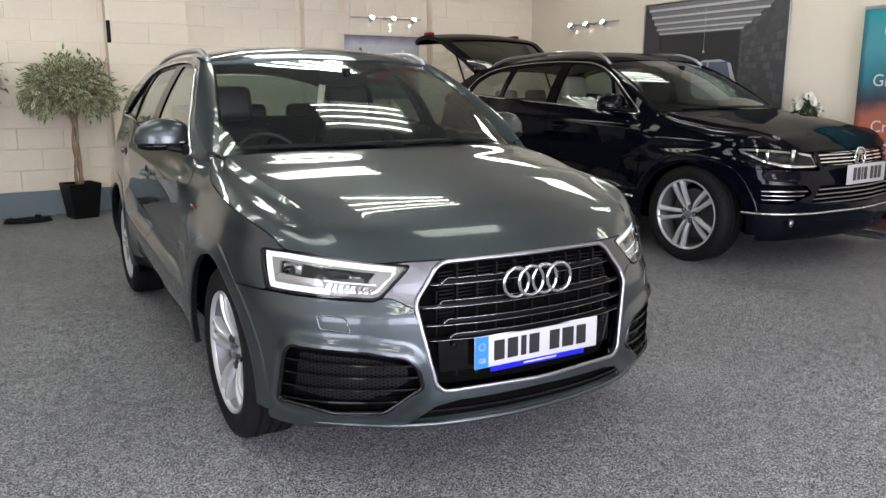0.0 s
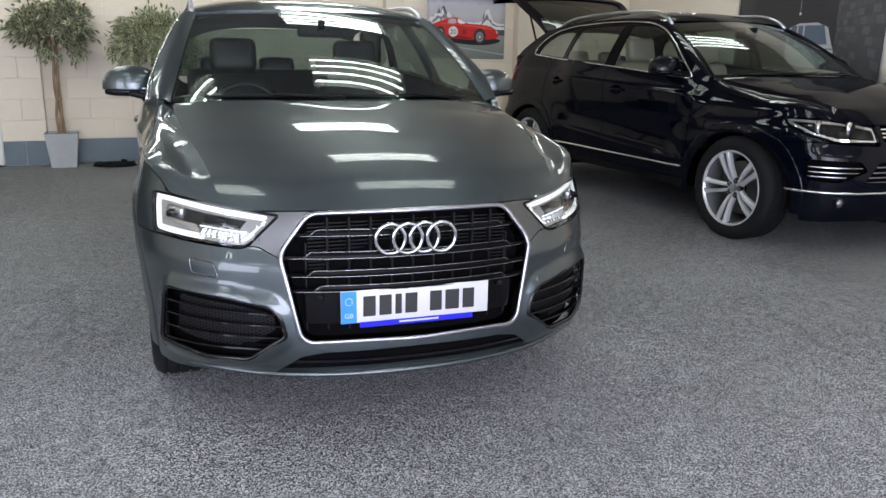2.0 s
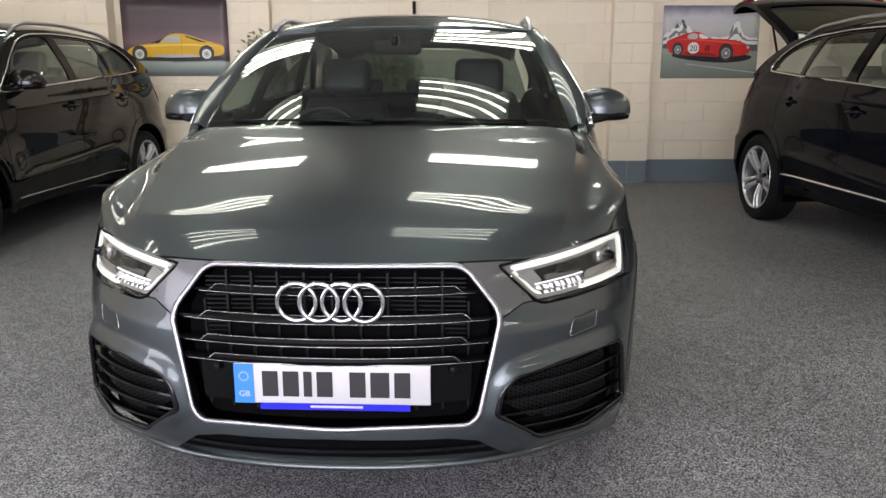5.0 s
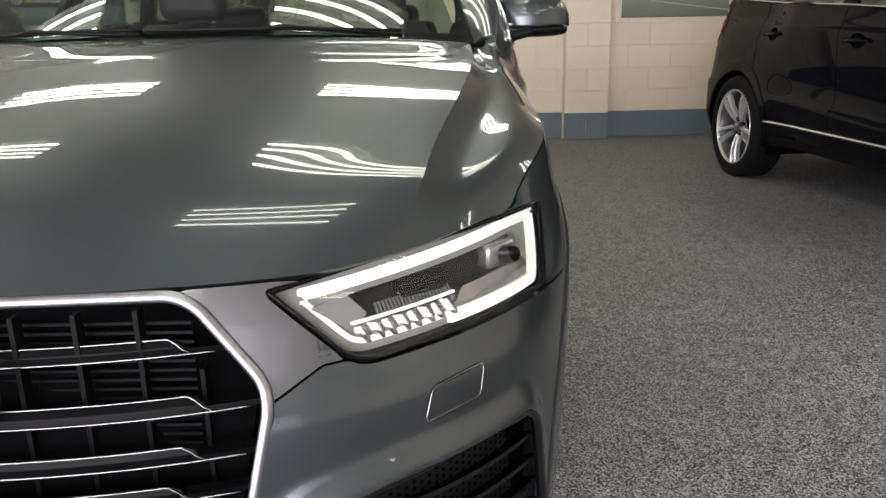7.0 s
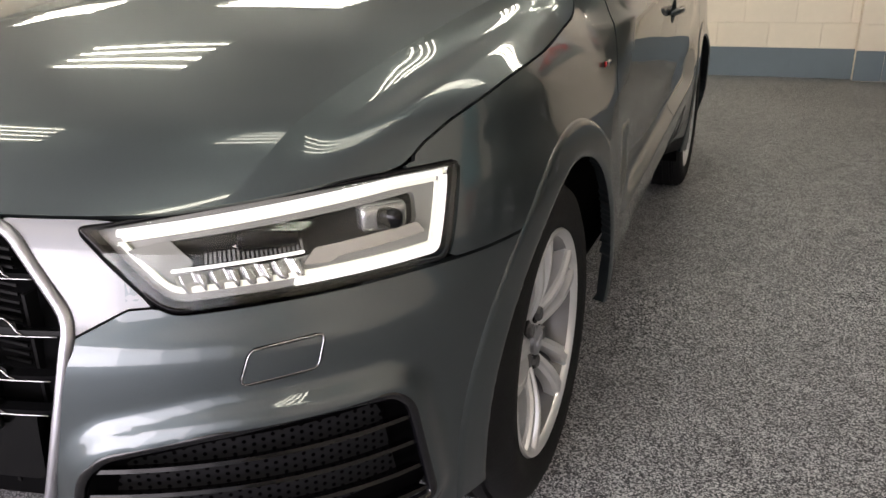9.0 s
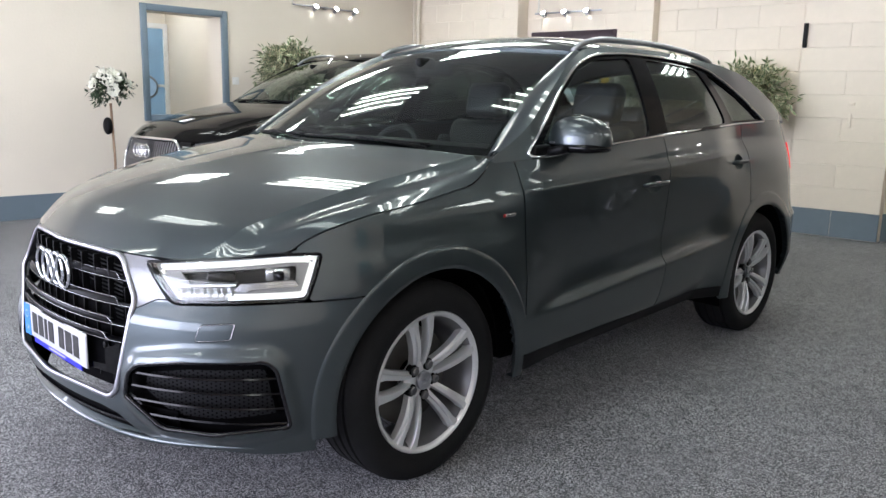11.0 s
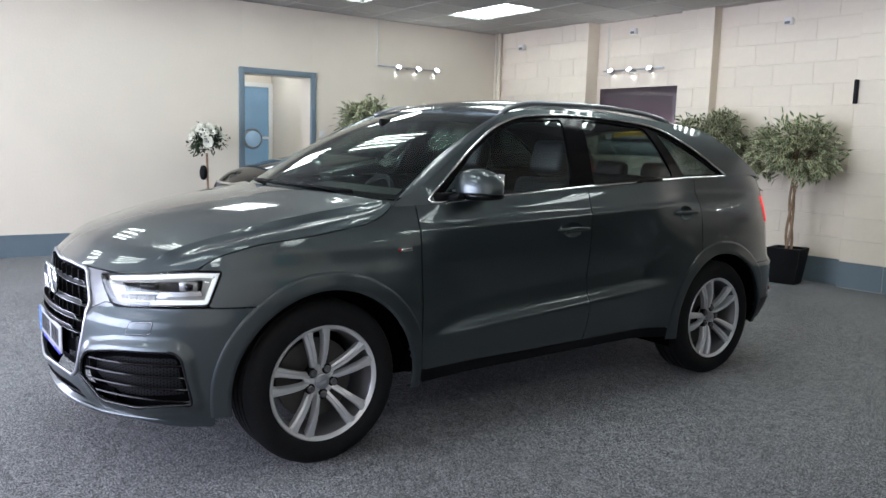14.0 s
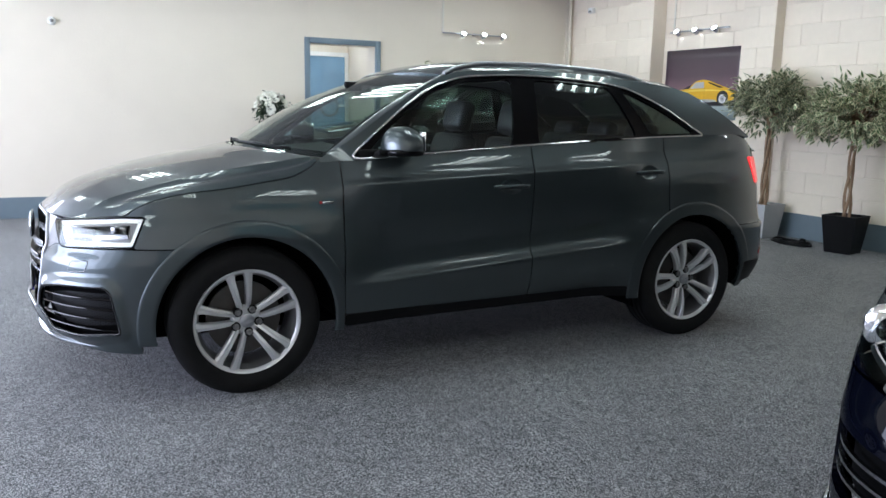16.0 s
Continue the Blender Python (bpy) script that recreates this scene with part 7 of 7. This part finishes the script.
def garage_print():
    """A garage seen straight on: beamed ceiling, dark end wall, brick side wall, a pale van."""
    W, H = 2.06, 1.55
    t = thing("garage_print", east_wall(4.50, .80), "large creased grey print of a garage interior with a pale van", "banner")
    sheet(t, W, H, grad_mat("charcoal_print", [(0, (.10, .10, .105)), (.35, (.035, .035, .04)), (.8, (.022, .022, .025)), (1, (.05, .05, .055))], 3, .22, "Z", H), .010)
    o = .018
    xl, xr, zb, zt = .27, W - .60, .42, 1.17       # the end wall
    print_on(t, "painted_floor", [(.03, .02), (W - .02, .02), (xr, zb), (xl, zb)], ink("grey_floor_ink", (.12, .12, .125)), o)
    print_on(t, "painted_side_wall", [(W - .02, .02), (W - .02, H - .03), (xr, zt), (xr, zb)], ink("grey_brick_ink", (.060, .060, .066)), o)
    print_on(t, "painted_side_wall", [(.03, .05), (.03, H - .06), (xl, zt), (xl, zb)], ink("grey_brick_ink_dark", (.040, .040, .045)), o)
    print_on(t, "painted_ceiling", [(.05, H - .02), (W - .04, H - .02), (xr, zt), (xl, zt)], ink("grey_ceiling_ink", (.16, .16, .165)), o)
    rnd = random.Random(12)
    shades = [ink("brick_ink_%s" % n, (g, g, g * 1.06)) for n, g in (("dark", .056), ("middle", .070), ("pale", .090))]
    depth = lambda k: xr + (W - .03 - xr) * k ** 1.6
    level = lambda x, r: (zb + (.03 - zb) * (x - xr) / (W - .02 - xr)) * (1 - r) + (zt + (H - .05 - zt) * (x - xr) / (W - .02 - xr)) * r
    for row in range(13):
        for col in range(8):
            k0, k1 = (col + .5 * (row % 2)) / 8.5, (col + .90 + .5 * (row % 2)) / 8.5
            xa, xb = depth(k0), depth(min(k1, 1))
            r0, r1 = row / 13 + .012, (row + 1) / 13 - .006
            print_on(t, "painted_brick", [(xa, level(xa, r0)), (xb, level(xb, r0)), (xb, level(xb, r1)), (xa, level(xa, r1))], rnd.choice(shades), o + .001)
    for k in range(5):
        q = (k + .35) / 5
        z = zt + (H - .04 - zt) * q ** 1.3
        a, b = xl + (.05 - xl) * q, xr + (W - .06 - xr) * q
        h = .016 + .014 * q
        print_on(t, "painted_beam", [(a, z), (b, z), (b, z + h), (a, z + h)], I_PALE, o + .001)
        print_on(t, "painted_beam_shade", [(a, z - .4 * h), (b, z - .4 * h), (b, z), (a, z)], I_SLATE, o + .001)
    print_on(t, "painted_cable", [(.96, .97), (.964, .97), (.970, 1.45), (.966, 1.45)], I_PALE, o + .002)
    print_on(t, "painted_bulb", disc_pts(.963, .96, .014, 12), I_WHITE, o + .002)
    print_on(t, "painted_van", smooth_poly([(.80, .50), (.80, .68), (.84, .86), (1.34, .87), (1.42, .66), (1.46, .60), (1.46, .50), (1.38, .42), (.90, .42)], 1), I_PALE, o + .002, "pale van")
    for a, b, c, d in ((.83, .87, .94, .94), (.96, .96, 1.03, 1.03), (1.05, 1.05, 1.31, 1.37)):
        print_on(t, "painted_van_window", [(a, .65), (b, .84), (c, .84), (d, .65)], ink("van_glass_ink", (.10, .13, .18)), o + .003)
    print_on(t, "painted_van_waist", [(.81, .60), (1.45, .60), (1.45, .61), (.81, .61)], I_SLATE, o + .003)
    print_on(t, "painted_lamp", disc_pts(1.40, .545, .030, 14), I_WHITE, o + .003)
    part("hem", tube([(0, -.02, 0), (0, -.02, H), (W, -.02, H), (W, -.02, 0)], .008, 6), I_PALE, t)


def roll_banner():
    t = thing("roll_up_banner", east_wall(1.56, 0, .14), "roll-up banner fading from teal to orange", "banner")
    W, H = .85, 2.06
    sheet(t, W, H, grad_mat("teal_orange_print", [(0, (.06, .02, .02)), (.35, (.16, .05, .03)), (.47, (.45, .12, .07)), (.54, (.40, .14, .10)), (.60, (.05, .05, .07)), (.70, (.04, .19, .25)), (.82, (.07, .28, .35)), (1, (.02, .24, .29))], 3, .06, "Z", H), 0)
    part("base", boxes((W + .03, .18, .08, (W / 2, 0, .04), (0, 0, 0), .012)), M_SATIN, t)
    part("top_rail", boxes((W, .02, .03, (W / 2, 0, H))), M_SATIN, t, "", False)
    part("pole", tube([(W / 2, .03, .05), (W / 2, .03, H)], .010, 8), M_SATIN, t)
    for s, x, z in (("C", .20, 1.80), ("Gre", .14, 1.37), ("Cre", .16, .96)):
        text_on(t, s, x, z, .15, I_WHITE, .008, "LEFT")


# ---- lamps and fittings on the walls ----
def spot_rail(m, length, bulbs, conduit):
    t = thing("spot_rail", m, "wall rail with three lit spot lamps", "spot light", "spot rails")
    part("rail", boxes((length, .018, .018, (length / 2, -.05, 0), (0, 0, 0), .003)), M_SATIN, t)
    part("bracket", boxes((.05, .05, .03, (length * .5, -.025, 0))), M_SATIN, t, "", False)
    for x in bulbs:
        h = part("spot_head", lathe([(-.05, .012), (-.045, .024), (.02, .034), (.025, .033), (.018, .030), (-.03, .015)], 16, "z"), M_SATIN, t)
        h.matrix_basis = pose(x, -.095, -.012, 52)
        b = part("bulb", lathe([(.016, .001), (.022, .014), (.016, .029), (.012, .029)], 14, "z"), M_BULB, h, "lit bulb")
        b.matrix_basis = pose(0, 0, .004)
    if conduit:
        part("conduit", boxes((.022, .014, conduit, (.02, -.007, conduit / 2))), M_CONDUIT, t, "", False)


def west_wall(y, z, out=.0):
    return pose(WALL_L + out, y, z, 0, 0, 90)


yellow_print()
red_print()
garage_print()
roll_banner()
spot_rail(place_on_back(-3.72) @ pose(0, 0, 2.345), .95, (.16, .46, .77), .60)
spot_rail(place_on_back(2.55) @ pose(0, 0, 2.26), 1.05, (.28, .60, .91), .68)
spot_rail(west_wall(4.08, 2.36), 1.0, (.30, .62, .93), .60)
spot_rail(east_wall(5.95, 2.20, 0), 1.0, (.10, .42, .76), 0)


def fixture(name, m, size, mat, label, category, bevel=.006):
    t = part(name, boxes((*size, (0, -size[1] / 2, 0), (0, 0, 0), bevel)), mat, None, label)
    t.matrix_basis = m
    return tagged(t, label, category)


def small_box(m, label):
    t = thing("alarm_sensor", m, label, "alarm sensor", "alarm sensors")
    part("case", boxes((.10, .06, .075, (0, -.03, 0), (0, 0, 0), .010)), M_WHITE, t)
    part("lens", boxes((.06, .012, .03, (0, -.06, -.015), (-15, 0, 0), .005)), M_LAMPGREY, t)


fixture("wall_bracket", place_on_back(-.40, .147) @ pose(0, 0, 1.965), (.038, .035, .235), M_BLACK, "black upright bracket screwed to the block wall", "bracket")
for x, z, d in ((-1.23, 2.74, 0), (-3.28, 2.82, 0), (-5.1, 2.74, .2)):
    small_box(place_on_back(x, d) @ pose(0, 0, z), "white alarm sensor high on the wall")
t_ = thing("alarm_sensor", west_wall(-.73, 2.20), "small round white sensor on the plastered wall", "alarm sensor", "alarm sensors")
part("case", lathe([(0, .045), (.03, .045), (.045, .036), (.05, .001)], 20, "z"), M_WHITE, t_).matrix_basis = pose(0, 0, 0, 90)
part("lens", lathe([(.05, .02), (.056, .014), (.058, .001)], 16, "z"), M_LAMPGREY, t_).matrix_basis = pose(0, 0, 0, 90)
sw = thing("light_switch", west_wall(3.28, 1.42), "white plastic light switch plate", "switch")
part("plate", boxes((.086, .010, .086, (0, -.005, 0), (0, 0, 0), .004)), M_WHITE, sw)
part("rocker", boxes((.024, .008, .04, (0, -.012, 0), (6, 0, 0), .002)), M_WHITE, sw)
for dx, r in ((.06, .020), (.14, .028)):
    p_ = part("wall_pipe", tube([(WALL_L + dx + .03, back_y(WALL_L) - .25, 0), (WALL_L + dx + .03, back_y(WALL_L) - .25, CEIL)], r, 10), M_PLASTER, None, "painted pipe in the corner")
    tagged(p_, "cream painted pipe in the room corner", "pipe", "corner pipes")


# painted-over door leaf between the pilasters, with its bolt
def wall_bolt():
    t = thing("door_bolt", place_on_back(.09, .147) @ pose(0, 0, 1.25), "cream painted bolt and hasp on the wall", "bolt")
    part("hasp", boxes((.05, .02, .03, (0, -.01, .06), (0, 0, 0), .004)), M_BLOCK, t)
    part("bar", boxes((.022, .018, .14, (0, -.009, -.10), (0, 0, 0), .004)), M_BLOCK, t)


wall_bolt()


def dehumidifier():
    t = thing("white_heater", pose(-2.63, 6.37, 0, 0, 0, 4) @ Matrix.Diagonal((.86, .86, .92, 1)), "white upright heater with a wooden top rim", "heater")
    part("case", boxes((.34, .20, .54, (0, 0, .28), (0, 0, 0), .03, 3)), M_WHITE, t)
    part("top_rim", tube([(-.13, -.05, .565), (.13, -.05, .565), (.15, 0, .565), (.13, .05, .565), (-.13, .05, .565), (-.15, 0, .565)], .012, 6, True), M_TRUNK, t, "pale wooden rim")
    part("knob", boxes((.03, .03, .04, (.18, -.02, .22), (0, 0, 0), .008)), M_BLACK, t)
    for x in (-.12, .12):
        part("foot", boxes((.05, .18, .02, (x, 0, .01))), M_BLACK, t, "", False)


dehumidifier()


def cable_coil():
    t = thing("cable_coil", pose(-1.36, 6.12, 0, 0, 0, 5), "flat coil of black cable on the carpet", "cable")
    rnd = random.Random(2)
    for k in range(5):
        pts = []
        for i in range(28):
            a = 2 * math.pi * i / 28
            pts.append(((.22 - .012 * k) * math.cos(a) + rnd.uniform(-.004, .004), (.11 - .01 * k) * math.sin(a), .012 + .010 * (k % 3) + .012 * (math.sin(a * 2 + k) > .6)))
        part("loop", tube(pts, .010, 6, True), M_BLACK, t, "loop of black cable")
    part("plug", boxes((.06, .05, .05, (.10, .05, .045), (0, 10, 20), .012)), M_BLACK, t)


cable_coil()

# ---- wall pieces ----
build_blocks()
